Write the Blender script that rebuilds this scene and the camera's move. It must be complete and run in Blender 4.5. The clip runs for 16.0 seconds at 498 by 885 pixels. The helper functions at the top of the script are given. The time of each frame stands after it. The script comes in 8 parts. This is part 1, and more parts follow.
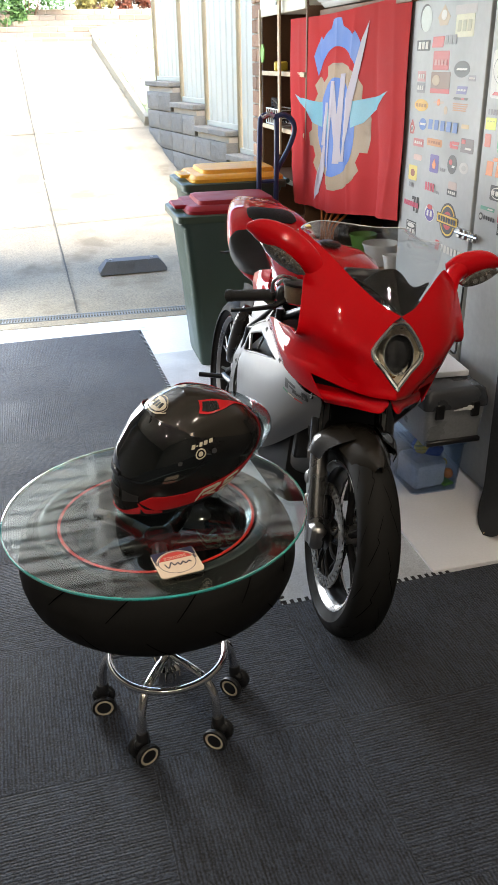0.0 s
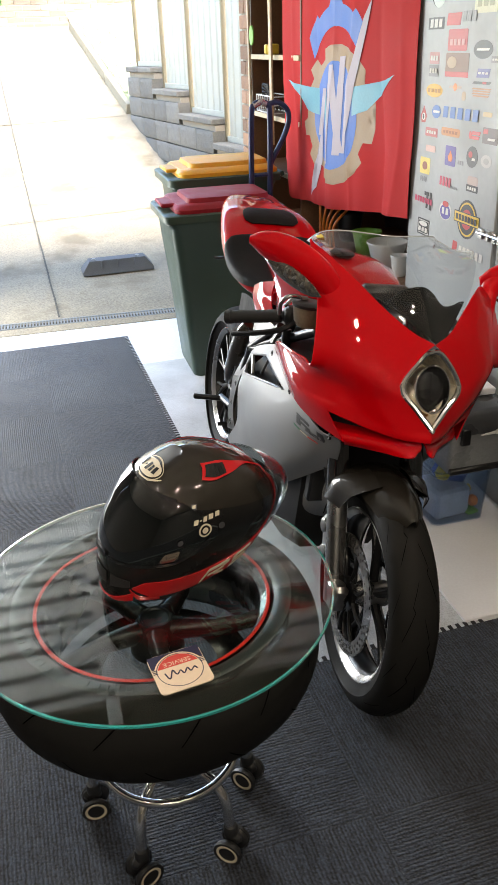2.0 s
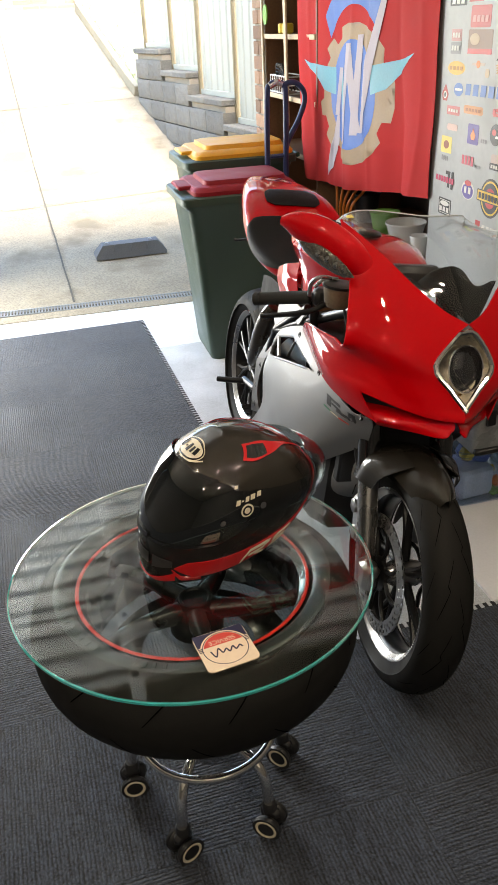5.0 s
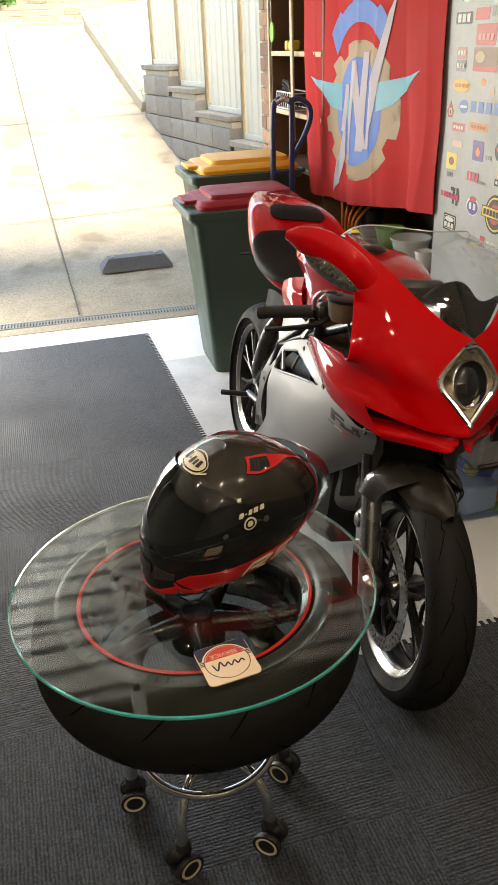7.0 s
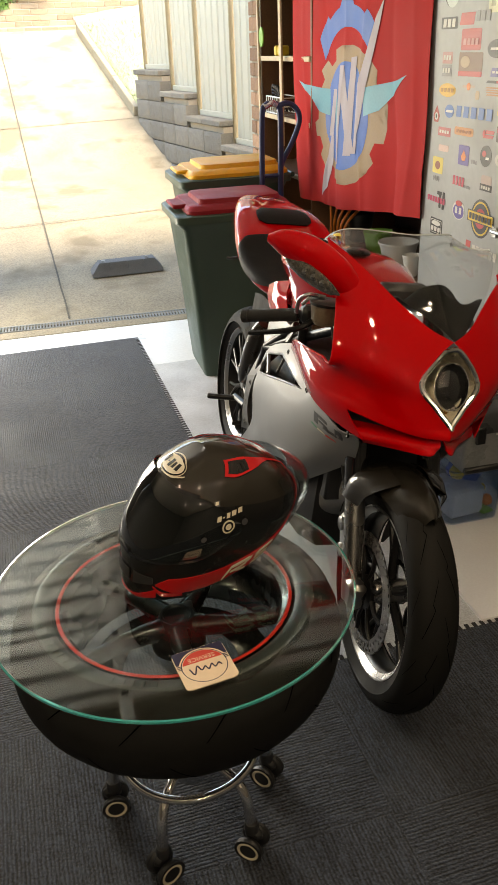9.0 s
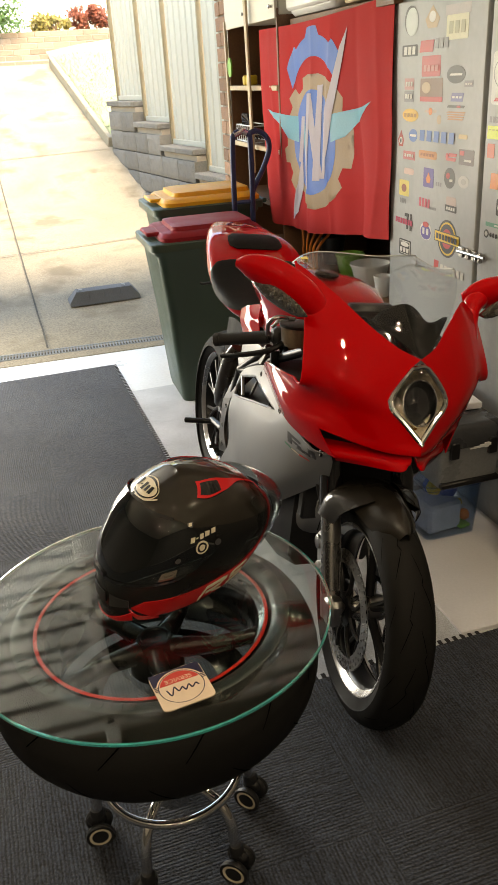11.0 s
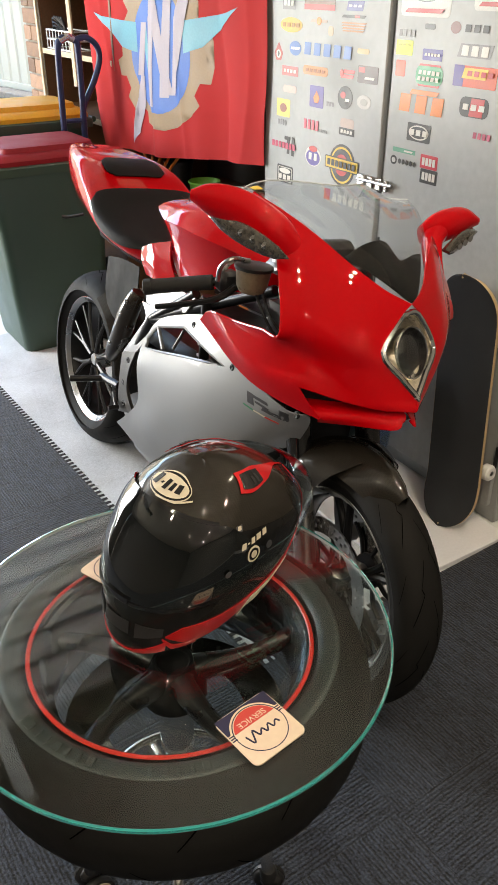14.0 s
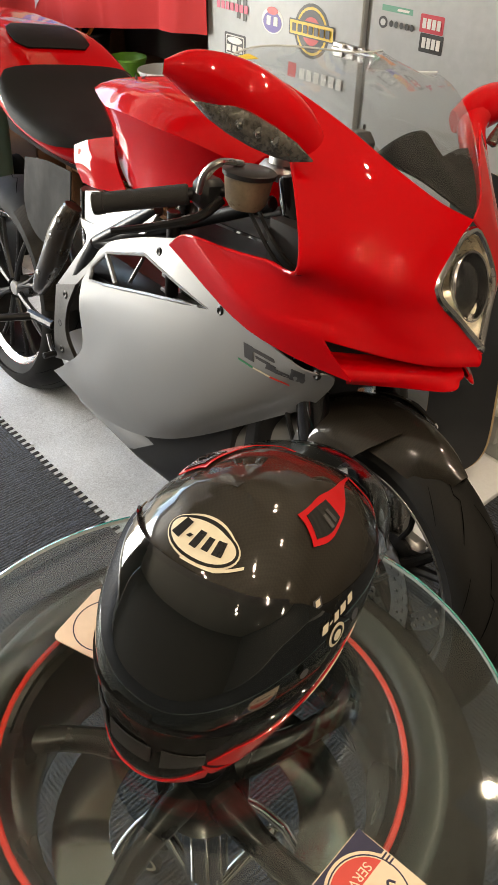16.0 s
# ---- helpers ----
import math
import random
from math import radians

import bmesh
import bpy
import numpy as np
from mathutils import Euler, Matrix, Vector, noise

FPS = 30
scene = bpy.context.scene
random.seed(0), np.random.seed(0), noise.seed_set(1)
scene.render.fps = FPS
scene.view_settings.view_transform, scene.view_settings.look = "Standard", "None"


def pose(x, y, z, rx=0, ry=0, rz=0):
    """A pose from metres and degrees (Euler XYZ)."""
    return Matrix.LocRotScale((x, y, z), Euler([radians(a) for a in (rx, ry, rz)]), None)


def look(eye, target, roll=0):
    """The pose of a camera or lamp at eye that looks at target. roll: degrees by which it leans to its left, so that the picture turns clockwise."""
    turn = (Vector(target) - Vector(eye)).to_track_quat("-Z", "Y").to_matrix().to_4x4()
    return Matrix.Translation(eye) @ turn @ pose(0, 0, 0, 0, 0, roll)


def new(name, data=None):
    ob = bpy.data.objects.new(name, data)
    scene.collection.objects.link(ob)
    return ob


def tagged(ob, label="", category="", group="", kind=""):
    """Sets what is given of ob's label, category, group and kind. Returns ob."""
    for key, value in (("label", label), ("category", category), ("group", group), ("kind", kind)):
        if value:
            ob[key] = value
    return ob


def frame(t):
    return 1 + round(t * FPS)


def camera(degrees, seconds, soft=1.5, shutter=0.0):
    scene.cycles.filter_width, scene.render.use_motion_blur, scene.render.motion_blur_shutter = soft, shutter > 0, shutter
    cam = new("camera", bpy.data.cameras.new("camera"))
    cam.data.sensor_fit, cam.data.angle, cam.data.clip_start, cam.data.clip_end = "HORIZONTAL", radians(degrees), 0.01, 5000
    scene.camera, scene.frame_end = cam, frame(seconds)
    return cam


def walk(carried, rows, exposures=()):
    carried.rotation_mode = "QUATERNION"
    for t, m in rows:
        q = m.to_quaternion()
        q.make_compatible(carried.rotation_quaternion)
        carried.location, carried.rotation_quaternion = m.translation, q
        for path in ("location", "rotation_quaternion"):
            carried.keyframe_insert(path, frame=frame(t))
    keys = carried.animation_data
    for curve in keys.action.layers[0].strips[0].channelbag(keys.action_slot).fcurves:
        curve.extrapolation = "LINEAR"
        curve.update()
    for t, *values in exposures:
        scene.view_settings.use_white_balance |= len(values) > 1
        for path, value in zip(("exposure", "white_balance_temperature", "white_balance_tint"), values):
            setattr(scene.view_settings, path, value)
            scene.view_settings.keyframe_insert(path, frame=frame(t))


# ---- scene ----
# ---- camera and its walk ----
cam = camera(34.88, 16.0)
# seconds, place in metres, yaw, pitch, roll in degrees
ROWS = [
    (0.0, 0.0032, 0.0028, 1.5724, -13.871, -25.860, 1.002),
    (0.5, -0.0366, 0.1497, 1.5566, -15.255, -27.407, -0.560),
    (1.0, -0.0390, 0.3001, 1.5492, -17.560, -28.042, -0.933),
    (1.5, 0.0296, 0.3890, 1.5521, -13.929, -27.974, 0.516),
    (2.0, 0.0482, 0.3562, 1.5730, -15.094, -26.890, 1.859),
    (2.5, 0.0209, 0.3467, 1.5725, -18.331, -26.911, 2.019),
    (3.0, 0.0038, 0.3488, 1.5737, -18.489, -27.693, 1.884),
    (3.5, -0.0069, 0.3530, 1.5731, -17.396, -27.904, 1.763),
    (4.0, -0.0128, 0.3566, 1.5732, -16.031, -28.147, 2.318),
    (6.5, -0.0149, 0.3678, 1.5727, -14.382, -27.437, 2.512),
    (7.0, -0.0138, 0.3635, 1.5709, -14.446, -27.010, 2.217),
    (7.5, -0.0101, 0.3556, 1.5784, -14.292, -26.411, 2.258),
    (8.0, -0.0044, 0.3511, 1.5754, -14.420, -26.270, 2.341),
    (8.5, 0.0056, 0.3568, 1.5667, -14.594, -26.885, 2.123),
    (11.0, 0.0346, 0.3286, 1.5695, -16.562, -25.063, 3.231),
    (11.5, -0.0382, 0.2900, 1.5775, -17.992, -24.825, 1.979),
    (12.0, -0.0862, 0.3147, 1.5748, -19.246, -25.025, 0.380),
    (12.5, -0.0689, 0.4532, 1.5604, -20.667, -24.962, -0.126),
    (13.0, -0.0762, 0.6117, 1.5434, -23.129, -26.276, 1.514),
    (13.5, -0.1957, 0.7054, 1.5356, -30.754, -28.626, 1.814),
    (14.0, -0.2488, 0.7596, 1.5302, -32.794, -30.466, -0.177),
    (14.5, -0.2084, 0.8296, 1.4975, -29.355, -32.203, -1.024),
    (15.0, -0.1721, 0.9253, 1.4675, -28.898, -33.194, 0.312),
    (15.5, -0.2016, 1.0529, 1.4556, -36.073, -34.940, -0.267),
    (16.0, -0.1288, 1.2106, 1.4132, -39.627, -37.788, -0.937),
]
walk(cam, [(t, pose(x, y, z, 90 + pitch, roll, yaw)) for t, x, y, z, yaw, pitch, roll in ROWS],
     exposures=[(0.0, 3.32, 6800, 10), (1.5, 3.38, 7000, 10), (2.5, 3.46, 7050, 10), (4.0, 3.50, 7200, 10), (6.5, 3.36, 7950, 10), (8.5, 3.14, 8800, 10), (11.0, 3.02, 8900, 10), (11.5, 3.14, 8800, 10), (12.0, 3.30, 7700, 10), (13.0, 3.42, 7100, 10), (14.0, 3.66, 7400, 10), (16.0, 3.80, 7900, 10)])

# ---- world, sun and lamps ----
world = bpy.data.worlds.new("sky_world")
scene.world = world
world.use_nodes = True
wn = world.node_tree.nodes
sky = wn.new("ShaderNodeTexSky")
sky.sky_type = 'NISHITA'
sky.sun_disc = False
sky.sun_elevation = radians(52)
sky.sun_rotation = radians(160)
sky.air_density, sky.dust_density = 1.0, 1.0
world.node_tree.links.new(sky.outputs[0], wn["Background"].inputs[0])
wn["Background"].inputs[1].default_value = 0.15

sun_data = bpy.data.lights.new("sun", 'SUN')
sun_data.energy, sun_data.angle, sun_data.color = 1.15, radians(24.0), (1.0, 0.94, 0.84)
sun = new("sun", sun_data)
# hazy and high, from behind the garage: the top of the drive is lit, the near part lies in the building's soft shade
sun.matrix_world = look((2.5, -5.6, 11.5), (0.0, 0.0, 0.0))


def ceiling_lamp_light(x, y, z, power):
    d = bpy.data.lights.new("downlight_glow", 'AREA')
    d.shape, d.size, d.energy, d.color = 'DISK', 0.036, power, (1.0, 0.90, 0.76)
    o = new("downlight_glow", d)
    o.matrix_world = pose(x, y, z)
    return o


LAMPS = [(0.82, 0.80), (-0.28, 0.97), (1.45, 1.70), (-1.30, 0.35), (-1.25, 1.95), (0.72, -0.92), (-0.40, -0.40), (-1.20, -1.45), (0.15, -2.10)]
CEIL = 2.55
TWIN = ((-0.05, -0.07), (0.05, 0.07))
for lx, ly in LAMPS:
    for dx, dy in TWIN:
        ceiling_lamp_light(lx + dx, ly + dy, CEIL - 0.035, 0.43)

# the sky's light in the open door, at its far side from the shelves
open_data = bpy.data.lights.new("door_daylight", 'AREA')
open_data.shape, open_data.size, open_data.size_y, open_data.energy, open_data.color = 'RECTANGLE', 1.1, 1.8, 13.0, (0.90, 0.95, 1.0)
open_light = new("door_daylight", open_data)
open_light.matrix_world = look((-1.22, 5.58, 1.10), (-0.1, 3.0, 0.45))

# ---- materials ----
def mk(name, col, rough=0.5, metal=0.0, var=0.12, scale=8.0, fine=120.0, bump=0.0, coat=0.0, spec=0.5, rvar=0.15, stain=None, stain_at=0.6, sheen=0.0):
    """Principled material with two scales of colour variation, roughness variation and a fine bump."""
    m = bpy.data.materials.new(name)
    m.use_nodes = True
    nt = m.node_tree
    n, l = nt.nodes, nt.links
    b = n["Principled BSDF"]
    tc = n.new("ShaderNodeTexCoord")
    n1 = n.new("ShaderNodeTexNoise")
    n1.inputs["Scale"].default_value, n1.inputs["Detail"].default_value = scale, 6
    n2 = n.new("ShaderNodeTexNoise")
    n2.inputs["Scale"].default_value, n2.inputs["Detail"].default_value = fine, 3
    l.new(tc.outputs["Object"], n1.inputs["Vector"])
    l.new(tc.outputs["Object"], n2.inputs["Vector"])
    add = n.new("ShaderNodeMath")
    add.operation = 'ADD'
    l.new(n1.outputs["Fac"], add.inputs[0])
    l.new(n2.outputs["Fac"], add.inputs[1])
    ramp = n.new("ShaderNodeMapRange")
    ramp.inputs["From Min"].default_value, ramp.inputs["From Max"].default_value = 0.6, 1.4
    ramp.inputs["To Min"].default_value, ramp.inputs["To Max"].default_value = 1 - var, 1 + var
    l.new(add.outputs[0], ramp.inputs["Value"])
    mul = n.new("ShaderNodeVectorMath")
    mul.operation = 'SCALE'
    mul.inputs[0].default_value = col[:3]
    l.new(ramp.outputs["Result"], mul.inputs["Scale"])
    out = mul.outputs[0]
    if stain:
        sr = n.new("ShaderNodeMapRange")
        sr.inputs["From Min"].default_value, sr.inputs["From Max"].default_value = stain_at, stain_at + 0.12
        l.new(n1.outputs["Fac"], sr.inputs["Value"])
        mix = n.new("ShaderNodeMix")
        mix.data_type = 'RGBA'
        l.new(sr.outputs["Result"], mix.inputs["Factor"])
        l.new(out, mix.inputs["A"])
        mix.inputs["B"].default_value = (*stain, 1)
        out = mix.outputs["Result"]
    l.new(out, b.inputs["Base Color"])
    rr = n.new("ShaderNodeMapRange")
    rr.inputs["From Min"].default_value, rr.inputs["From Max"].default_value = 0.3, 0.7
    rr.inputs["To Min"].default_value, rr.inputs["To Max"].default_value = max(0.0, rough * (1 - rvar)), min(1.0, rough * (1 + rvar))
    l.new(n1.outputs["Fac"], rr.inputs["Value"])
    l.new(rr.outputs["Result"], b.inputs["Roughness"])
    b.inputs["Metallic"].default_value = metal
    b.inputs["Coat Weight"].default_value = coat
    b.inputs["Coat Roughness"].default_value = 0.04
    b.inputs["Specular IOR Level"].default_value = spec
    b.inputs["Sheen Weight"].default_value = sheen
    if bump:
        bp = n.new("ShaderNodeBump")
        bp.inputs["Strength"].default_value, bp.inputs["Distance"].default_value = min(1.0, bump), 0.004
        l.new(n2.outputs["Fac"], bp.inputs["Height"])
        l.new(bp.outputs["Normal"], b.inputs["Normal"])
    return m


def mk_glass(name, col, rough=0.0, ior=1.45, thin=False):
    m = bpy.data.materials.new(name)
    m.use_nodes = True
    n, l = m.node_tree.nodes, m.node_tree.links
    b = n["Principled BSDF"]
    b.inputs["Base Color"].default_value = (*col, 1)
    b.inputs["Roughness"].default_value = rough
    b.inputs["Transmission Weight"].default_value = 1.0
    b.inputs["IOR"].default_value = ior
    if thin:
        # thin sheet: mostly clear, with a Fresnel gloss on top
        out = n["Material Output"]
        tr = n.new("ShaderNodeBsdfTransparent")
        tr.inputs[0].default_value = (*col, 1)
        gl = n.new("ShaderNodeBsdfGlossy")
        gl.inputs["Roughness"].default_value = max(rough, 0.02)
        lw = n.new("ShaderNodeLayerWeight")
        lw.inputs["Blend"].default_value = 0.5
        pw = n.new("ShaderNodeMath")
        pw.operation = 'POWER'
        pw.inputs[1].default_value = 4.0
        l.new(lw.outputs["Facing"], pw.inputs[0])
        fr = n.new("ShaderNodeMath")
        fr.operation = 'MULTIPLY_ADD'
        f0 = ((ior - 1) / (ior + 1)) ** 2
        fr.inputs[1].default_value, fr.inputs[2].default_value = 1 - f0, f0
        l.new(pw.outputs[0], fr.inputs[0])
        mx = n.new("ShaderNodeMixShader")
        l.new(fr.outputs[0], mx.inputs[0])
        l.new(tr.outputs[0], mx.inputs[1])
        l.new(gl.outputs[0], mx.inputs[2])
        l.new(mx.outputs[0], out.inputs[0])
    return m


def mk_ribbed(name, col, pitch, rough=0.95, depth=0.0030, var=0.45):
    """Loop-pile carpet: irregular ribs along local x, flecked yarn; shade between ribs is put into the colour."""
    m = mk(name, col, 0.7, var=var, scale=3.0, fine=420.0, spec=0.3, sheen=0.16)
    n, l = m.node_tree.nodes, m.node_tree.links
    b = n["Principled BSDF"]
    tc = n.new("ShaderNodeTexCoord")
    mp = n.new("ShaderNodeMapping")
    mp.inputs["Scale"].default_value = (14.0, 0.9 / pitch, 1.0)
    no = n.new("ShaderNodeTexNoise")
    no.inputs["Scale"].default_value, no.inputs["Detail"].default_value, no.inputs["Roughness"].default_value = 1.0, 3.0, 0.6
    l.new(tc.outputs["Object"], mp.inputs["Vector"])
    l.new(mp.outputs["Vector"], no.inputs["Vector"])
    wv = n.new("ShaderNodeTexWave")
    wv.bands_direction = 'Y'
    wv.inputs["Scale"].default_value = 2 * math.pi / 20 / pitch
    wv.inputs["Distortion"].default_value, wv.inputs["Detail"].default_value = 2.4, 3.0
    wv.inputs["Detail Scale"].default_value, wv.inputs["Detail Roughness"].default_value = 2.0, 0.7
    l.new(tc.outputs["Object"], wv.inputs["Vector"])
    rib = n.new("ShaderNodeMath")
    rib.operation = 'MULTIPLY_ADD'
    rib.inputs[1].default_value = 0.29
    l.new(wv.outputs["Fac"], rib.inputs[0])
    l.new(no.outputs["Fac"], rib.inputs[2])
    f = n.new("ShaderNodeTexNoise")
    f.inputs["Scale"].default_value = 210.0
    l.new(tc.outputs["Object"], f.inputs["Vector"])
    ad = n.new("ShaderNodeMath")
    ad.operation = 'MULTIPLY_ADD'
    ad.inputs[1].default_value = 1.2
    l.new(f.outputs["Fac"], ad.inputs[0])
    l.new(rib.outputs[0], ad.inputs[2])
    bp = n.new("ShaderNodeBump")
    bp.inputs["Strength"].default_value, bp.inputs["Distance"].default_value = 1.0, depth
    l.new(ad.outputs[0], bp.inputs["Height"])
    l.new(bp.outputs["Normal"], b.inputs["Normal"])
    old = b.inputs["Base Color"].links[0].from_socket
    # pile hollows darkened in the colour by bump height, as their shade
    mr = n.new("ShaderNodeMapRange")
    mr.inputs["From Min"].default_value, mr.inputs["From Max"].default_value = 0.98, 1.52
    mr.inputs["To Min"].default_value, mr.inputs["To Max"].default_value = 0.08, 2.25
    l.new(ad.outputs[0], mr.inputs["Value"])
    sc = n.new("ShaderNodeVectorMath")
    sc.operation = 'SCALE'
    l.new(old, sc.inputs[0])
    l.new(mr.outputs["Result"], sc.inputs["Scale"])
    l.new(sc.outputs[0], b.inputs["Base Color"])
    return m


def mk_carbon(name, a=(0.014, 0.012, 0.010), c=(0.021, 0.018, 0.014), size=420.0, rough=0.25):
    """Lacquered carbon weave."""
    m = mk(name, a, 0.5, coat=1.0, var=0.1, spec=0.1)
    n, l = m.node_tree.nodes, m.node_tree.links
    b = n["Principled BSDF"]
    tc = n.new("ShaderNodeTexCoord")
    ck = n.new("ShaderNodeTexChecker")
    ck.inputs["Scale"].default_value = size
    ck.inputs["Color1"].default_value, ck.inputs["Color2"].default_value = (*a, 1), (*c, 1)
    l.new(tc.outputs["Object"], ck.inputs["Vector"])
    l.new(ck.outputs["Color"], b.inputs["Base Color"])
    return m


def mk_emit(name, col, strength):
    m = bpy.data.materials.new(name)
    m.use_nodes = True
    b = m.node_tree.nodes["Principled BSDF"]
    b.inputs["Base Color"].default_value = (*col, 1)
    b.inputs["Emission Color"].default_value = (*col, 1)
    b.inputs["Emission Strength"].default_value = strength
    return m


def by_random(m, amount=0.25):
    """Lets each object on the material differ a little in tone."""
    n, l = m.node_tree.nodes, m.node_tree.links
    b = n["Principled BSDF"]
    old = b.inputs["Base Color"].links[0].from_socket
    oi = n.new("ShaderNodeObjectInfo")
    mr = n.new("ShaderNodeMapRange")
    mr.inputs["To Min"].default_value, mr.inputs["To Max"].default_value = 1 - amount, 1 + amount
    l.new(oi.outputs["Random"], mr.inputs["Value"])
    sc = n.new("ShaderNodeVectorMath")
    sc.operation = 'SCALE'
    l.new(old, sc.inputs[0])
    l.new(mr.outputs["Result"], sc.inputs["Scale"])
    l.new(sc.outputs[0], b.inputs["Base Color"])
    return m


def by_island(m, amount=0.3):
    n, l = m.node_tree.nodes, m.node_tree.links
    b = n["Principled BSDF"]
    old = b.inputs["Base Color"].links[0].from_socket
    ge = n.new("ShaderNodeNewGeometry")
    mr = n.new("ShaderNodeMapRange")
    mr.inputs["To Min"].default_value, mr.inputs["To Max"].default_value = 1 - amount, 1 + amount
    l.new(ge.outputs["Random Per Island"], mr.inputs["Value"])
    sc = n.new("ShaderNodeVectorMath")
    sc.operation = 'SCALE'
    l.new(old, sc.inputs[0])
    l.new(mr.outputs["Result"], sc.inputs["Scale"])
    l.new(sc.outputs[0], b.inputs["Base Color"])
    return m


RED = mk("red_gloss_paint", (0.50, 0.0005, 0.0045), 0.5, var=0.04, coat=1.0, scale=3, spec=0.02)
RED.node_tree.nodes["Principled BSDF"].inputs["Coat IOR"].default_value = 1.44
RED.node_tree.nodes["Principled BSDF"].inputs["Coat Roughness"].default_value = 0.015
SILVER = mk("silver_paint", (0.27, 0.275, 0.28), 0.46, metal=0.35, var=0.04, fine=900, coat=0.3)
BLACKP = mk("black_plastic", (0.015, 0.015, 0.016), 0.45, var=0.2, fine=500, bump=0.05)
BLACKG = mk("black_gloss", (0.006, 0.006, 0.007), 0.08, var=0.1, coat=0.8)
BLACKM = mk("black_coated_metal", (0.02, 0.02, 0.021), 0.32, metal=0.6, var=0.15)
RUBBER = mk("tyre_rubber", (0.0120, 0.0115, 0.0110), 0.62, var=0.12, scale=14, fine=300, spec=0.10)
RUBBERG = mk("grip_rubber", (0.012, 0.012, 0.012), 0.7, var=0.2, fine=700, bump=0.4)
# near-black that paints the shade inside tread grooves
GROOVE = mk("groove_shade", (0.0015, 0.0015, 0.0015), 0.95, var=0.1, spec=0.0)
BRONZED = mk("bronze_tinted_gloss", (0.030, 0.024, 0.018), 0.30, var=0.3, scale=14, fine=300, coat=0.9)
SEAT = mk("seat_vinyl", (0.009, 0.009, 0.0095), 0.6, var=0.2, fine=900, bump=0.25, spec=0.2)
CHROME = mk("chrome", (0.75, 0.74, 0.72), 0.10, metal=1.0, var=0.05, rvar=0.5)
STEEL = mk("brushed_steel", (0.48, 0.47, 0.46), 0.28, metal=1.0, var=0.12, fine=400)
ALU = mk("cast_aluminium", (0.42, 0.42, 0.42), 0.42, metal=1.0, var=0.12, fine=300, bump=0.1)
CARBON = mk_carbon("carbon_weave")
HELCARB = mk_carbon("helmet_carbon", (0.015, 0.0125, 0.0095), (0.019, 0.016, 0.012), 420.0, 0.18)
HELBLACK = mk("helmet_black", (0.006, 0.006, 0.006), 0.5, var=0.1, coat=1.0, spec=0.1)
HELRED = mk("helmet_red", (0.46, 0.006, 0.010), 0.5, var=0.05, coat=1.0, spec=0.1)
CREAMDEC = mk("cream_decal", (0.62, 0.55, 0.42), 0.4, var=0.05)
GREYDEC = mk("dark_decal", (0.05, 0.05, 0.055), 0.4, var=0.1)
GREENDEC = mk("green_decal", (0.02, 0.22, 0.10), 0.4, var=0.1)
REDLINE = mk("red_pinstripe", (0.65, 0.03, 0.02), 0.4, var=0.05)
AMBER = mk("amber_reflector", (0.55, 0.25, 0.06), 0.15, metal=0.6, var=0.2)
VISOR = mk("dark_visor", (0.004, 0.005, 0.005), 0.03, var=0.05, coat=1.0)
CLEARSPOIL = mk_glass("smoked_spoiler", (0.75, 0.78, 0.78), 0.02, thin=True)
GLASS = mk_glass("table_glass", (0.90, 0.955, 0.94), 0.0, 1.82, thin=True)
GLASSEDGE = mk("green_glass_edge", (0.03, 0.56, 0.52), 0.05, var=0.05, coat=1.0)
GLASSEDGE.node_tree.nodes["Principled BSDF"].inputs["Transmission Weight"].default_value = 0.65
SCREEN = mk_glass("screen_perspex", (0.92, 0.93, 0.935), 0.02, 1.48, thin=True)
LENS = mk_glass("lamp_lens", (0.95, 0.95, 0.95), 0.0, 1.45, thin=True)
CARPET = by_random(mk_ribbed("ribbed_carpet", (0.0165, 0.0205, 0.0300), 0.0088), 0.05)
MAT_GREY = mk("speckled_grey_mat", (0.53, 0.55, 0.575), 0.6, var=0.4, scale=4, fine=260, bump=0.4, spec=0.4)
TEETH = mk("carpet_backing", (0.02, 0.02, 0.022), 0.9, var=0.2)
FLOORP = mk("painted_floor", (0.70, 0.71, 0.71), 0.3, var=0.10, scale=2.5, fine=60, stain=(0.48, 0.48, 0.47), stain_at=0.62)
CONCRETE = mk("drive_concrete", (0.285, 0.240, 0.168), 0.9, var=0.45, scale=1.9, fine=75, bump=0.8, stain=(0.185, 0.152, 0.104), stain_at=0.53)
JOINT = mk("concrete_joint", (0.10, 0.09, 0.07), 0.95, var=0.2)
WALLP = mk("garage_wall", (0.16, 0.152, 0.145), 0.8, var=0.06, scale=2, fine=80, bump=0.1)
CEILP = mk("ceiling_board", (0.82, 0.745, 0.62), 0.85, var=0.08, scale=2)
BRICK = by_random(mk("brick_clay", (0.33, 0.185, 0.11), 0.85, var=0.3, scale=18, fine=160, bump=0.6), 0.3)
MORTAR = mk("mortar", (0.30, 0.245, 0.18), 0.95, var=0.2, fine=200, bump=0.5)
BLOCK = by_random(mk("split_block", (0.165, 0.148, 0.122), 0.95, var=0.35, scale=22, fine=120, bump=1.0, stain=(0.12, 0.105, 0.09), stain_at=0.6), 0.15)
FENCE = mk("cream_sheet_steel", (0.41, 0.385, 0.305), 0.45, var=0.05, scale=1.5)
FENCEPOST = mk("fence_post", (0.22, 0.17, 0.095), 0.5, var=0.1)
SHELFW = mk("dark_brown_wood", (0.16, 0.075, 0.035), 0.55, var=0.3, scale=5, fine=90)
PINE = mk("pale_pine", (0.55, 0.43, 0.28), 0.6, var=0.18, scale=6, fine=70)
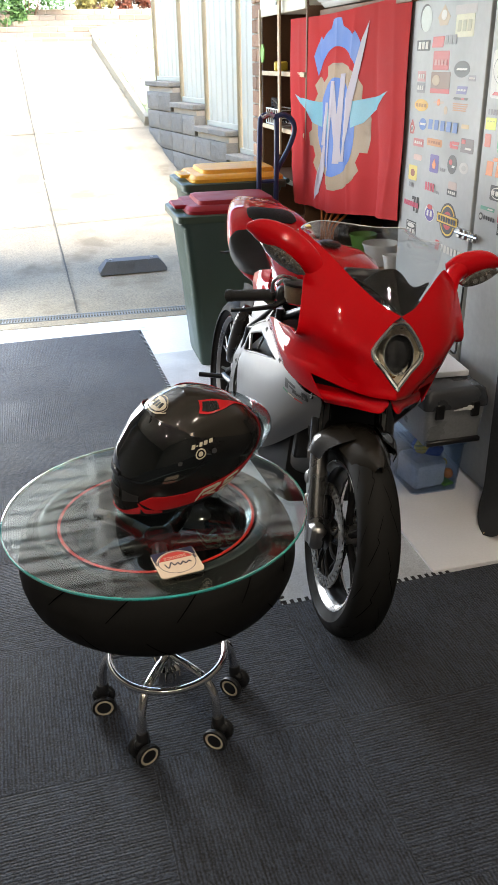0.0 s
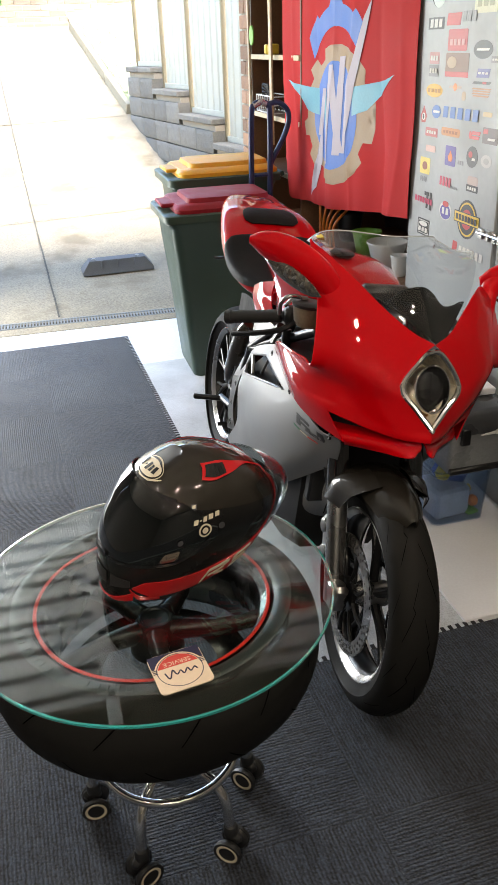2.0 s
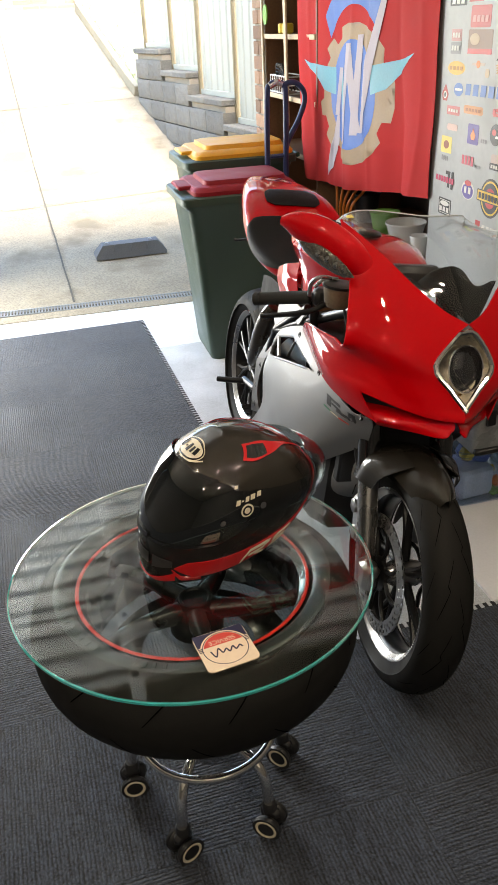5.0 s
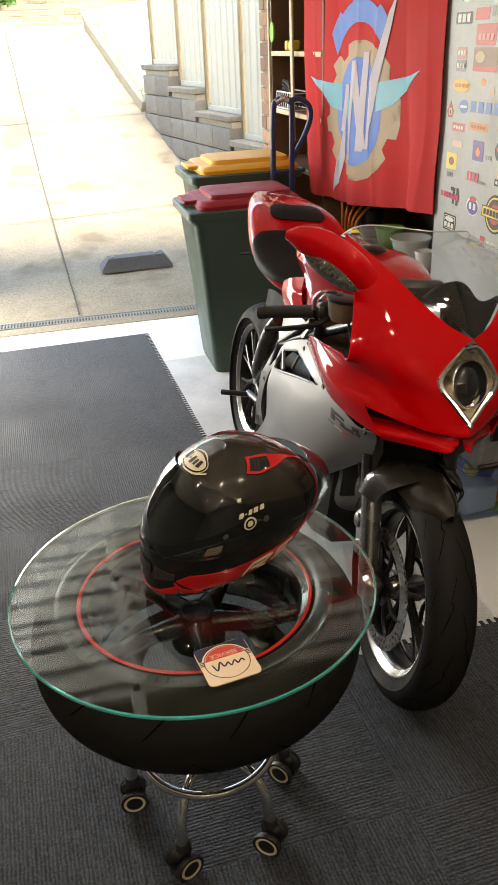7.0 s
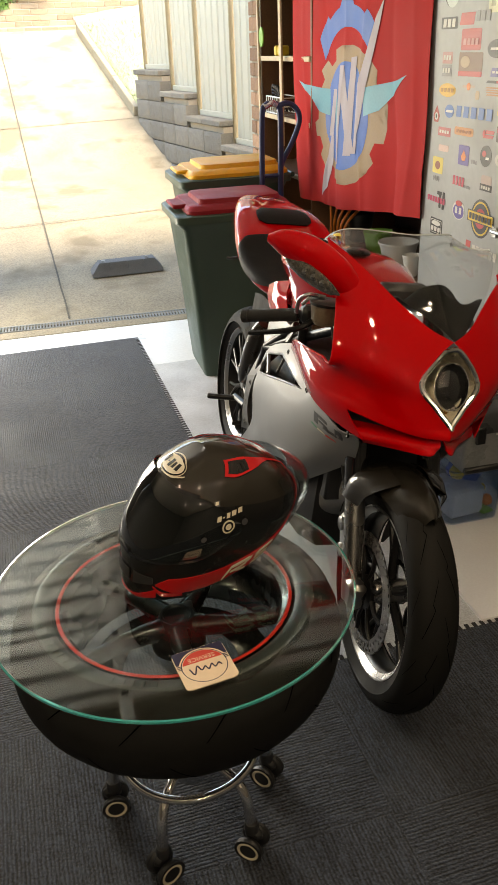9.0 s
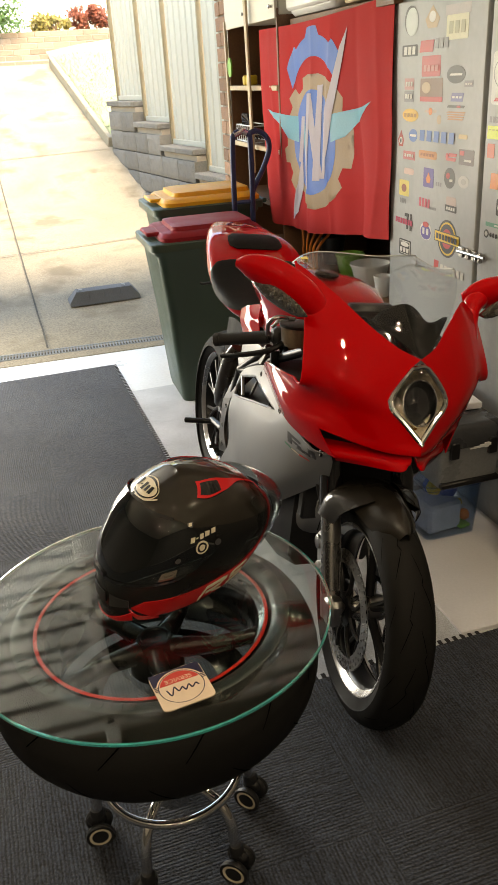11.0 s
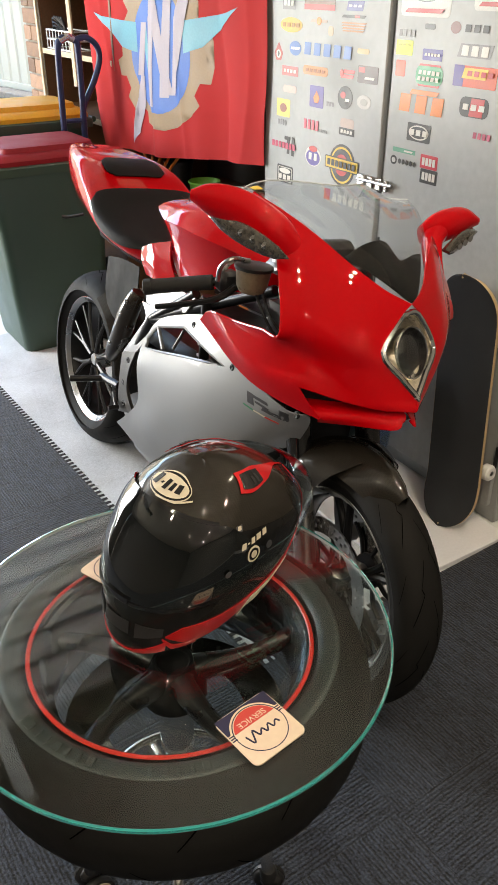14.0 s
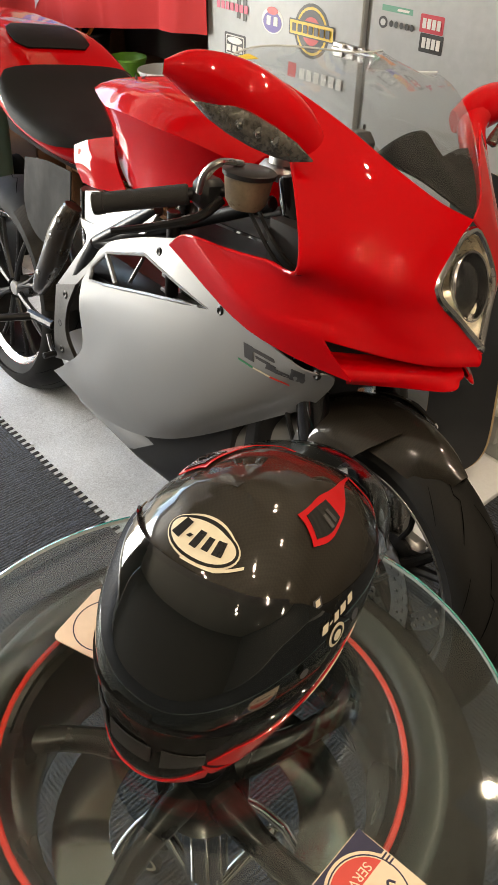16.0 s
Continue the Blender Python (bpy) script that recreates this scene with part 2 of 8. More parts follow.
CUPB = mk("cream_cupboard", (0.66, 0.62, 0.52), 0.45, var=0.06)
WHITEP = mk("white_enamel", (0.78, 0.78, 0.76), 0.35, var=0.04)
LOCKER = mk("locker_grey_paint", (0.37, 0.38, 0.375), 0.42, var=0.10, scale=2.2, fine=40, stain=(0.29, 0.295, 0.285), stain_at=0.56)
BINGREEN = mk("bin_green_plastic", (0.034, 0.062, 0.042), 0.45, var=0.15, scale=6, fine=500, bump=0.1)
BINRED = mk("bin_lid_maroon", (0.26, 0.014, 0.022), 0.5, var=0.1, spec=0.2)
BINYEL = mk("bin_lid_yellow", (0.74, 0.36, 0.02), 0.42, var=0.08)
NAVY = mk("navy_tube_paint", (0.02, 0.03, 0.09), 0.35, var=0.1)
FLAGRED = mk("red_satin_cloth", (0.44, 0.034, 0.034), 0.75, var=0.08, scale=3, fine=700, bump=0.15, spec=0.08)
FLAGBLUE = mk("blue_cloth_print", (0.045, 0.13, 0.42), 0.6, var=0.08)
FLAGTAN = mk("tan_cloth_print", (0.30, 0.20, 0.11), 0.6, var=0.08)
FLAGSKY = mk("sky_cloth_print", (0.12, 0.34, 0.42), 0.6, var=0.08)
FLAGWHITE = mk("pale_cloth_print", (0.36, 0.31, 0.34), 0.6, var=0.06)
BOARDW = mk("white_melamine", (0.80, 0.80, 0.83), 0.4, var=0.05)
CASEGREY = mk("grey_case_plastic", (0.25, 0.26, 0.27), 0.3, var=0.15)
CASEBLK = mk("black_case_plastic", (0.012, 0.012, 0.013), 0.38, var=0.2)
TUB = mk_glass("milky_tub", (0.80, 0.86, 0.93), 0.12, 1.55, thin=True)
YELP = mk("yellow_plastic", (0.7, 0.5, 0.05), 0.4)
ORP = mk("orange_plastic", (0.7, 0.2, 0.03), 0.4)
GRNP = mk("green_plastic", (0.16, 0.42, 0.05), 0.4)
GRIPT = mk("grip_tape", (0.02, 0.021, 0.023), 0.85, var=0.3, fine=900, bump=0.5)
MAPLE = mk("maple_ply", (0.55, 0.40, 0.22), 0.5, var=0.15)
CARDM = mk("coaster_card", (0.74, 0.60, 0.47), 0.65, var=0.05, scale=20)
CARDRED = mk("coaster_red", (0.60, 0.06, 0.05), 0.6, var=0.05)
CARDNAVY = mk("coaster_navy", (0.02, 0.02, 0.06), 0.6, var=0.1)
RUBSTOP = mk("grey_rubber_stop", (0.12, 0.125, 0.13), 0.85, var=0.2, fine=200, bump=0.4)
GRATE = mk("drain_grate", (0.24, 0.25, 0.24), 0.6, var=0.2)
GRASSM = by_island(mk("grass_blades", (0.26, 0.30, 0.17), 0.8, var=0.15), 0.15)
SOILG = mk("lawn_ground", (0.26, 0.29, 0.18), 0.95, var=0.4, scale=3, fine=50, bump=0.6)
LEAFG = by_island(mk("leaf_green", (0.06, 0.125, 0.025), 0.6, var=0.3), 0.45)
LEAFY = by_island(mk("leaf_yellow", (0.24, 0.19, 0.05), 0.6, var=0.3), 0.4)
LEAFR = by_island(mk("leaf_red", (0.22, 0.06, 0.03), 0.6, var=0.3), 0.45)
SLEEPER = mk("pale_sleeper", (0.28, 0.235, 0.16), 0.85, var=0.2, fine=60, bump=0.5)
PALEBRICK = by_random(mk("pale_brick", (0.27, 0.195, 0.135), 0.9, var=0.25, fine=120, bump=0.5), 0.2)
DOORSTEEL = mk("door_panel_steel", (0.80, 0.80, 0.79), 0.4, metal=0.15, var=0.06)
RAILW = mk("bright_rail_steel", (0.98, 0.98, 0.97), 0.4, metal=0.0, var=0.02)
LAMPGLOW = mk_emit("lamp_face", (1.0, 0.86, 0.68), 6.0)


# ---- mesh tools ----
class Geo:
    """Vertices and faces gathered for one mesh."""

    def __init__(self):
        self.v, self.f = [], []

    def add(self, verts, faces, m=None):
        k = len(self.v)
        for p in verts:
            p = Vector(p)
            self.v.append(m @ p if m is not None else p)
        self.f += [tuple(i + k for i in f) for f in faces]
        return self

    def moved(self, m):
        self.v = [m @ p for p in self.v]
        return self


def part(name, geo, material, parent=None, label="", smooth=40):
    """Links what was gathered as one mesh object, under a thing or a part when given."""
    me = bpy.data.meshes.new(name)
    me.from_pydata([tuple(p) for p in geo.v], [], geo.f)
    me.update()
    if smooth:
        me.polygons.foreach_set("use_smooth", [True] * len(me.polygons))
        me.set_sharp_from_angle(angle=radians(smooth))
    me.materials.append(material)
    ob = new(name, me)
    if parent is not None:
        ob.parent = parent
    if label:
        ob["label"] = label
    return ob


def flip_fix(ob):
    """Makes the faces of a closed mesh look outwards."""
    bm = bmesh.new()
    bm.from_mesh(ob.data)
    bmesh.ops.recalc_face_normals(bm, faces=bm.faces)
    bm.to_mesh(ob.data)
    bm.free()
    return ob


def thing(name, label, category, at=None, group="", kind=""):
    ob = new(name)
    ob.empty_display_size = 0.05
    if at is not None:
        ob.matrix_world = at
    return tagged(ob, label, category, group, kind)


def box(g, c, s, b=0.003, m=None):
    """A box with chamfered edges: centre, full sizes, chamfer."""
    h = [d / 2 for d in s]
    b = min(b, min(h) * 0.9)
    vs, idx = [], {}
    for sx in (-1, 1):
        for sy in (-1, 1):
            for sz in (-1, 1):
                for ax in range(3):
                    p = [sx * h[0], sy * h[1], sz * h[2]]
                    for k in range(3):
                        if k != ax:
                            p[k] -= (sx, sy, sz)[k] * b
                    idx[(sx, sy, sz, ax)] = len(vs)
                    vs.append(Vector(p) + Vector(c))
    fs = []
    for ax in range(3):
        o = [k for k in range(3) if k != ax]
        for s1 in (-1, 1):
            ring = []
            for a, bb in ((-1, -1), (1, -1), (1, 1), (-1, 1)):
                k = [0, 0, 0]
                k[ax], k[o[0]], k[o[1]] = s1, a, bb
                ring.append(idx[(*k, ax)])
            flip = (s1 < 0) != (ax == 1)
            fs.append(tuple(reversed(ring)) if flip else tuple(ring))
    for ax in range(3):
        o = [k for k in range(3) if k != ax]
        for a in (-1, 1):
            for bb in (-1, 1):
                lo, hi = [0, 0, 0], [0, 0, 0]
                lo[o[0]] = hi[o[0]] = a
                lo[o[1]] = hi[o[1]] = bb
                lo[ax], hi[ax] = -1, 1
                q = [idx[(*lo, o[0])], idx[(*hi, o[0])], idx[(*hi, o[1])], idx[(*lo, o[1])]]
                n = (vs[q[1]] - vs[q[0]]).cross(vs[q[2]] - vs[q[0]])
                out = Vector([0 if k == ax else (a if k == o[0] else bb) for k in range(3)])
                fs.append(tuple(q) if n.dot(out) > 0 else tuple(reversed(q)))
    for sx in (-1, 1):
        for sy in (-1, 1):
            for sz in (-1, 1):
                q = [idx[(sx, sy, sz, k)] for k in range(3)]
                n = (vs[q[1]] - vs[q[0]]).cross(vs[q[2]] - vs[q[0]])
                fs.append(tuple(q) if n.dot(Vector((sx, sy, sz))) > 0 else tuple(reversed(q)))
    return g.add(vs, fs, m)


def lathe(g, prof, n=32, m=None, close=False):
    """Turns (radius, height) pairs round z; close joins the last to the first."""
    vs, fs = [], []
    k = len(prof)
    for i in range(n):
        a = 2 * math.pi * i / n
        for r, z in prof:
            vs.append((r * math.cos(a), r * math.sin(a), z))
    for i in range(n):
        j = (i + 1) % n
        for q in range(k if close else k - 1):
            w = (q + 1) % k
            fs.append((i * k + q, j * k + q, j * k + w, i * k + w))
    return g.add(vs, fs, m)


def rod(g, a, b, r, n=12, r2=None):
    """A straight capped rod from a to b."""
    a, b = Vector(a), Vector(b)
    d = b - a
    m = Matrix.Translation(a) @ d.to_track_quat('Z', 'Y').to_matrix().to_4x4()
    r2 = r if r2 is None else r2
    c = min(r, r2, d.length / 2) * 0.15
    return lathe(g, [(0, 0), (r - c, 0), (r, c), (r2, d.length - c), (r2 - c, d.length), (0, d.length)], n, m)


def crom(p, n):
    """Catmull-Rom curve through points p, n steps a span."""
    p = [Vector(q) for q in p]
    e = [2 * p[0] - p[1]] + p + [2 * p[-1] - p[-2]]
    out = []
    for i in range(1, len(e) - 2):
        for k in range(n):
            t = k / n
            a, b, c, d = e[i - 1], e[i], e[i + 1], e[i + 2]
            out.append(0.5 * (2 * b + (c - a) * t + (2 * a - 5 * b + 4 * c - d) * t * t + (3 * b - 3 * c + d - a) * t ** 3))
    return out + [p[-1]]


def tube(g, pts, r, n=10, steps=6, closed=False, taper=None):
    """A round tube along a smooth curve."""
    c = crom(pts, steps) if steps > 1 else [Vector(q) for q in pts]
    if closed:
        c = c[:-1] if (c[0] - c[-1]).length < 1e-6 else c
    k = len(c)
    vs, fs = [], []
    up = Vector((0, 0, 1))
    t0 = (c[1] - c[0]).normalized()
    if abs(t0.dot(up)) > 0.9:
        up = Vector((1, 0, 0))
    u = t0.cross(up).normalized()
    for i in range(k):
        t = (c[(i + 1) % k] - c[i - 1]) if closed or 0 < i < k - 1 else (c[1] - c[0] if i == 0 else c[-1] - c[-2])
        t.normalize()
        u = (u - t * u.dot(t)).normalized()
        w = t.cross(u)
        rr = r * (taper(i / (k - 1)) if taper else 1)
        for j in range(n):
            a = 2 * math.pi * j / n
            vs.append(c[i] + rr * (math.cos(a) * u + math.sin(a) * w))
    for i in range(k if closed else k - 1):
        i2 = (i + 1) % k
        for j in range(n):
            j2 = (j + 1) % n
            fs.append((i * n + j, i * n + j2, i2 * n + j2, i2 * n + j))
    if not closed:
        fs.append(tuple(reversed(range(n))))
        fs.append(tuple((k - 1) * n + j for j in range(n)))
    return g.add(vs, fs)


def net(rows, su, sv):
    """A smooth grid of points through rows of control points."""
    a = [crom(r, su) for r in rows]
    cols = [crom([r[i] for r in a], sv) for i in range(len(a[0]))]
    return [[cols[i][j] for i in range(len(cols))] for j in range(len(cols[0]))]


def shell(g, grid, thick=0.003, hole=None, m=None, wrap=False):
    """A sheet of some thickness on a grid of points; hole(u, v) leaves faces out. Thickness goes against the normal."""
    nv, nu = len(grid), len(grid[0])
    nor = [[None] * nu for _ in range(nv)]
    for j in range(nv):
        for i in range(nu):
            du = grid[j][min(i + 1, nu - 1)] - grid[j][max(i - 1, 0)]
            dv = grid[min(j + 1, nv - 1)][i] - grid[max(j - 1, 0)][i]
            q = du.cross(dv)
            nor[j][i] = q.normalized() if q.length > 1e-12 else Vector((0, 0, 1))
    vs = [grid[j][i] for j in range(nv) for i in range(nu)]
    vs += [grid[j][i] - nor[j][i] * thick for j in range(nv) for i in range(nu)]
    o = nv * nu
    keep = {(i, j) for j in range(nv - 1) for i in range(nu - 1) if not (hole and hole((i + .5) / (nu - 1), (j + .5) / (nv - 1)))}
    fs = []
    for i, j in keep:
        a, b, c, d = j * nu + i, j * nu + i + 1, (j + 1) * nu + i + 1, (j + 1) * nu + i
        fs.append((a, b, c, d))
        fs.append((o + d, o + c, o + b, o + a))
        if (i, j - 1) not in keep:
            fs.append((b, a, o + a, o + b))
        if (i, j + 1) not in keep:
            fs.append((d, c, o + c, o + d))
        if (i - 1, j) not in keep:
            fs.append((a, d, o + d, o + a))
        if (i + 1, j) not in keep:
            fs.append((c, b, o + b, o + c))
    return g.add(vs, fs, m)


def hole_at(grid, test):
    """A hole for shell() told by the place of each face."""
    nv, nu = len(grid), len(grid[0])

    def inside(u, v):
        i, j = int(u * (nu - 1)), int(v * (nv - 1))
        return test((grid[j][i] + grid[j][i + 1] + grid[j + 1][i] + grid[j + 1][i + 1]) / 4)
    return inside


def in_poly(y, z, pts):
    c = False
    for k in range(len(pts)):
        (a, b), (p, q) = pts[k - 1], pts[k]
        if (b > z) != (q > z) and y < (p - a) * (z - b) / (q - b) + a:
            c = not c
    return c


def flipx(rows):
    return [[(-x, y, z) for x, y, z in r] for r in rows]


def rev(rows):
    return [list(reversed(r)) for r in rows]


def plate(g, pts, t, m=None):
    """A flat outline in x, y given a thickness in z."""
    k = len(pts)
    vs = [(x, y, 0) for x, y in pts] + [(x, y, t) for x, y in pts]
    fs = [tuple(reversed(range(k))), tuple(range(k, 2 * k))]
    fs += [(i, (i + 1) % k, k + (i + 1) % k, k + i) for i in range(k)]
    return g.add(vs, fs, m)


def rounded(w, h, r, n=5):
    out = []
    for cx, cy, a0 in ((w / 2 - r, h / 2 - r, 0), (-w / 2 + r, h / 2 - r, 90), (-w / 2 + r, -h / 2 + r, 180), (w / 2 - r, -h / 2 + r, 270)):
        for i in range(n + 1):
            a = radians(a0 + 90 * i / n)
            out.append((cx + r * math.cos(a), cy + r * math.sin(a)))
    return out


def oval(w, h, n=24):
    return [(w / 2 * math.cos(2 * math.pi * i / n), h / 2 * math.sin(2 * math.pi * i / n)) for i in range(n)]


def loft(g, rings, cap=True):
    """Joins rings of equal length into a skin."""
    n = len(rings[0])
    vs = [p for r in rings for p in r]
    fs = []
    for k in range(len(rings) - 1):
        for i in range(n):
            j = (i + 1) % n
            fs.append((k * n + i, k * n + j, (k + 1) * n + j, (k + 1) * n + i))
    if cap:
        if cap != 'end':
            fs.append(tuple(reversed(range(n))))
        fs.append(tuple((len(rings) - 1) * n + i for i in range(n)))
    return g.add(vs, fs)



# ---- the setting ----
def structure(ob, label, category):
    return tagged(ob, label, category, "", "structure")


def ground_z(y):
    if y < 5.45:
        return 0.0
    if y < 9.4:
        return 0.10 * (y - 5.45)
    if y < 13.4:
        return 0.395 + 0.36 * (y - 9.4)
    if y < 14.3:
        return 1.835 + 0.48 * (y - 13.4)
    return 2.267 + 0.01 * (y - 14.3)


# garage slab: painted, up to the drain
g = Geo()
box(g, (-0.6, 1.2, -0.10), (6.4, 8.30, 0.20), 0.004)
floor = structure(part("floor", g, FLOORP), "pale grey painted concrete garage floor", "floor")

# drive and land outside, one sheet that follows the rise
g = Geo()
ys = [5.35, 5.45] + [5.45 + 0.25 * i for i in range(1, 60)] + [22, 26, 32, 45, 80, 200, 600, 2000]
xs = [-900, -120, -30, -12, -6, -4, -3, -2, -1.2, -0.5, 0, 0.5, 1.0, 1.5, 2.0, 2.6, 3.4, 5, 9, 20, 60, 300, 900]
vs = [(x, y, ground_z(y) - 0.012 + 0.006 * noise.noise((x * 0.9, y * 0.7, 1.3))) for y in ys for x in xs]
k = len(xs)
fs = [(j * k + i, j * k + i + 1, (j + 1) * k + i + 1, (j + 1) * k + i) for j in range(len(ys) - 1) for i in range(k - 1)]
g.add(vs, fs)
ground = structure(part("ground", g, CONCRETE), "sunlit weathered concrete driveway rising from the garage", "driveway")

# sawn joints in the drive
def joint(name, pts, w):
    g = Geo()
    vs, fs = [], []
    d = Vector((pts[-1][0] - pts[0][0], pts[-1][1] - pts[0][1], 0)).normalized()
    nrm = Vector((-d.y, d.x, 0)) * w / 2
    n = 24
    for i in range(n + 1):
        p = Vector((pts[0][0], pts[0][1], 0)).lerp(Vector((pts[1][0], pts[1][1], 0)), i / n)
        p.z = ground_z(p.y) - 0.001
        wob = 0.004 * noise.noise((p.x * 3, p.y * 3, 7.0))
        for s in (-1, 1):
            vs.append(p + nrm * s + Vector((wob, wob, 0)))
        for s in (-1, 1):
            vs.append(p + nrm * s + Vector((wob, wob, -0.03)))
    for i in range(n):
        a = 4 * i
        fs.append((a, a + 1, a + 5, a + 4))
    g.add(vs, fs)
    return part(name, g, JOINT, ground)


joint("joint", ((0.10, 5.50), (-0.02, 9.38)), 0.012)
joint("joint", ((-0.02, 9.42), (-0.20, 13.3)), 0.014)
joint("joint", ((-2.8, 7.40), (1.5, 7.87)), 0.014)
joint("joint", ((-2.8, 10.40), (1.28, 10.61)), 0.014)

# walls, ceiling
WT = 0.12
g = Geo()
box(g, (2.06, 1.32, 1.275), (WT, 8.54, 2.55), 0.003)
structure(part("wall_east", g, WALLP), "plain painted garage side wall", "wall")
g = Geo()
box(g, (-3.36, 1.32, 1.275), (WT, 8.54, 2.55), 0.003)
structure(part("wall_west", g, WALLP), "plain painted garage side wall", "wall")
g = Geo()
box(g, (-0.65, -2.89, 1.275), (5.30, WT, 2.55), 0.003)
structure(part("wall_south", g, WALLP), "plain painted garage back wall", "wall")
g = Geo()
box(g, (-0.65, 5.72, 2.36), (5.30, 0.24, 0.38), 0.003)
box(g, (-2.55, 5.72, 1.085), (1.50, 0.24, 2.17), 0.003)
box(g, (1.86, 5.72, 1.085), (0.28, 0.20, 2.17), 0.003)
structure(part("wall_north", g, WALLP), "rendered front wall around the garage door opening", "wall")
g = Geo()
box(g, (-0.65, 1.42, CEIL + 0.06), (5.54, 8.85, 0.12), 0.003)
structure(part("ceiling", g, CEILP), "flat pale plasterboard garage ceiling", "ceiling")

# brick pier beside the opening: mortar core, bricks in front of it
pier = structure(thing("brick_pier", "", "", pose(1.47, 5.62, 0)), "red clay brick pier at the garage door opening", "wall")
g = Geo()
box(g, (0.125, 0.11, 1.085), (0.23, 0.20, 2.17), 0.002)
part("mortar_core", g, MORTAR, pier)
PIER = pier

# ceiling downlights
for lx, ly in LAMPS:
    t = thing("ceiling_light", "small white twin ceiling downlight, lit warm white", "ceiling light", pose(lx, ly, CEIL), "ceiling downlights")
    g = Geo()
    box(g, (0, 0, -0.004), (0.16, 0.24, 0.008), 0.003)
    part("base_plate", g, WHITEP, t)
    for dx, dy in TWIN:
        g = Geo()
        lathe(g, [(0.0, -0.009), (0.020, -0.009), (0.026, -0.018), (0.036, -0.022), (0.044, -0.018), (0.046, -0.006)], 24, pose(dx, dy, 0))
        ring = part("trim_ring", g, WHITEP, t)
        g = Geo()
        lathe(g, [(0.0, -0.014), (0.018, -0.014), (0.018, -0.010), (0.0, -0.010)], 20, pose(dx, dy, 0))
        part("diffuser", g, LAMPGLOW, ring)

# raised sectional door, lying open under the ceiling, with its rail
door = thing("garage_door", "open ribbed steel sectional garage door under the ceiling", "garage door", pose(0.0, 0.0, 2.30))
for k in range(4):
    g = Geo()
    y0 = 3.10 + 0.56 * k
    box(g, (-0.05, y0 + 0.272, 0.02), (2.96, 0.540, 0.035), 0.006)
    for q in range(3):
        box(g, (-0.05, y0 + 0.10 + 0.17 * q, -0.008), (2.90, 0.030, 0.010), 0.003)
    part("panel", g, DOORSTEEL, door)
for k in range(7):
    g = Geo()
    box(g, (0.065, 2.82 + 0.41 * k, -0.10), (0.06, 0.37, 0.035), 0.006)
    part("opener_rail", g, RAILW, door, "white opener rail length")
    g = Geo()
    box(g, (0.065, 3.025 + 0.41 * k, -0.10), (0.03, 0.05, 0.02), 0.004)
    part("rail_joint", g, BLACKM, door)
for sx in (-1.50, 1.42):
    g = Geo()
    box(g, (sx, 4.1, -0.02), (0.05, 2.7, 0.06), 0.008)
    part("track", g, STEEL, door)

# bare concrete strip inside the drain
g = Geo()
box(g, (-0.1, 5.285, -0.046), (2.94, 0.125, 0.10), 0.003)
structure(part("threshold", g, CONCRETE), "bare concrete strip between the drain and the painted floor", "threshold")

# drain along the threshold
drain = structure(thing("drain", "", "", pose(0.0, 5.41, 0.0, 0, 0, -1.7)), "grey slotted channel drain along the garage threshold", "drain")
g = Geo()
box(g, (-0.1, -0.052, 0.001), (2.94, 0.010, 0.010), 0.002)
box(g, (-0.1, 0.052, 0.001), (2.94, 0.010, 0.010), 0.002)
part("drain_edge", g, GRATE, drain)
g = Geo()
box(g, (-0.1, 0.0, -0.014), (2.94, 0.090, 0.01), 0.002)
part("drain_channel", g, JOINT, drain)
g = Geo()
for i in range(150):
    box(g, (-1.55 + 0.0195 * i, 0.0, 0.002), (0.009, 0.094, 0.008), 0.001)
grate = part("grate_bars", g, GRATE, drain)
grate["kind"] = "stuff"

# ---- outside ----
# stepped retaining wall with block courses
WALLDIR = 9.8
WALLM = pose(1.506, 9.46, 0.0, 0, 0, WALLDIR)
rw = structure(thing("retaining_wall", "", "", WALLM), "stepped grey split-face block retaining wall", "wall")
TOPS = ((-3.4, -1.435, 0.735), (-1.435, -0.55, 0.94), (-0.55, 0.22, 1.145), (0.22, 1.11, 1.35))
g = Geo()
for a0, a1, zt in TOPS:
    box(g, (0.13, (a0 + a1) / 2, (zt - 0.06) / 2), (0.20, a1 - a0 - 0.02, zt - 0.06), 0.002)
part("wall_core", g, MORTAR, rw)
RW = rw

# fence panels above the wall
fence = structure(thing("fence", "", "", WALLM), "cream ribbed sheet-steel fence stepping up the slope", "fence")
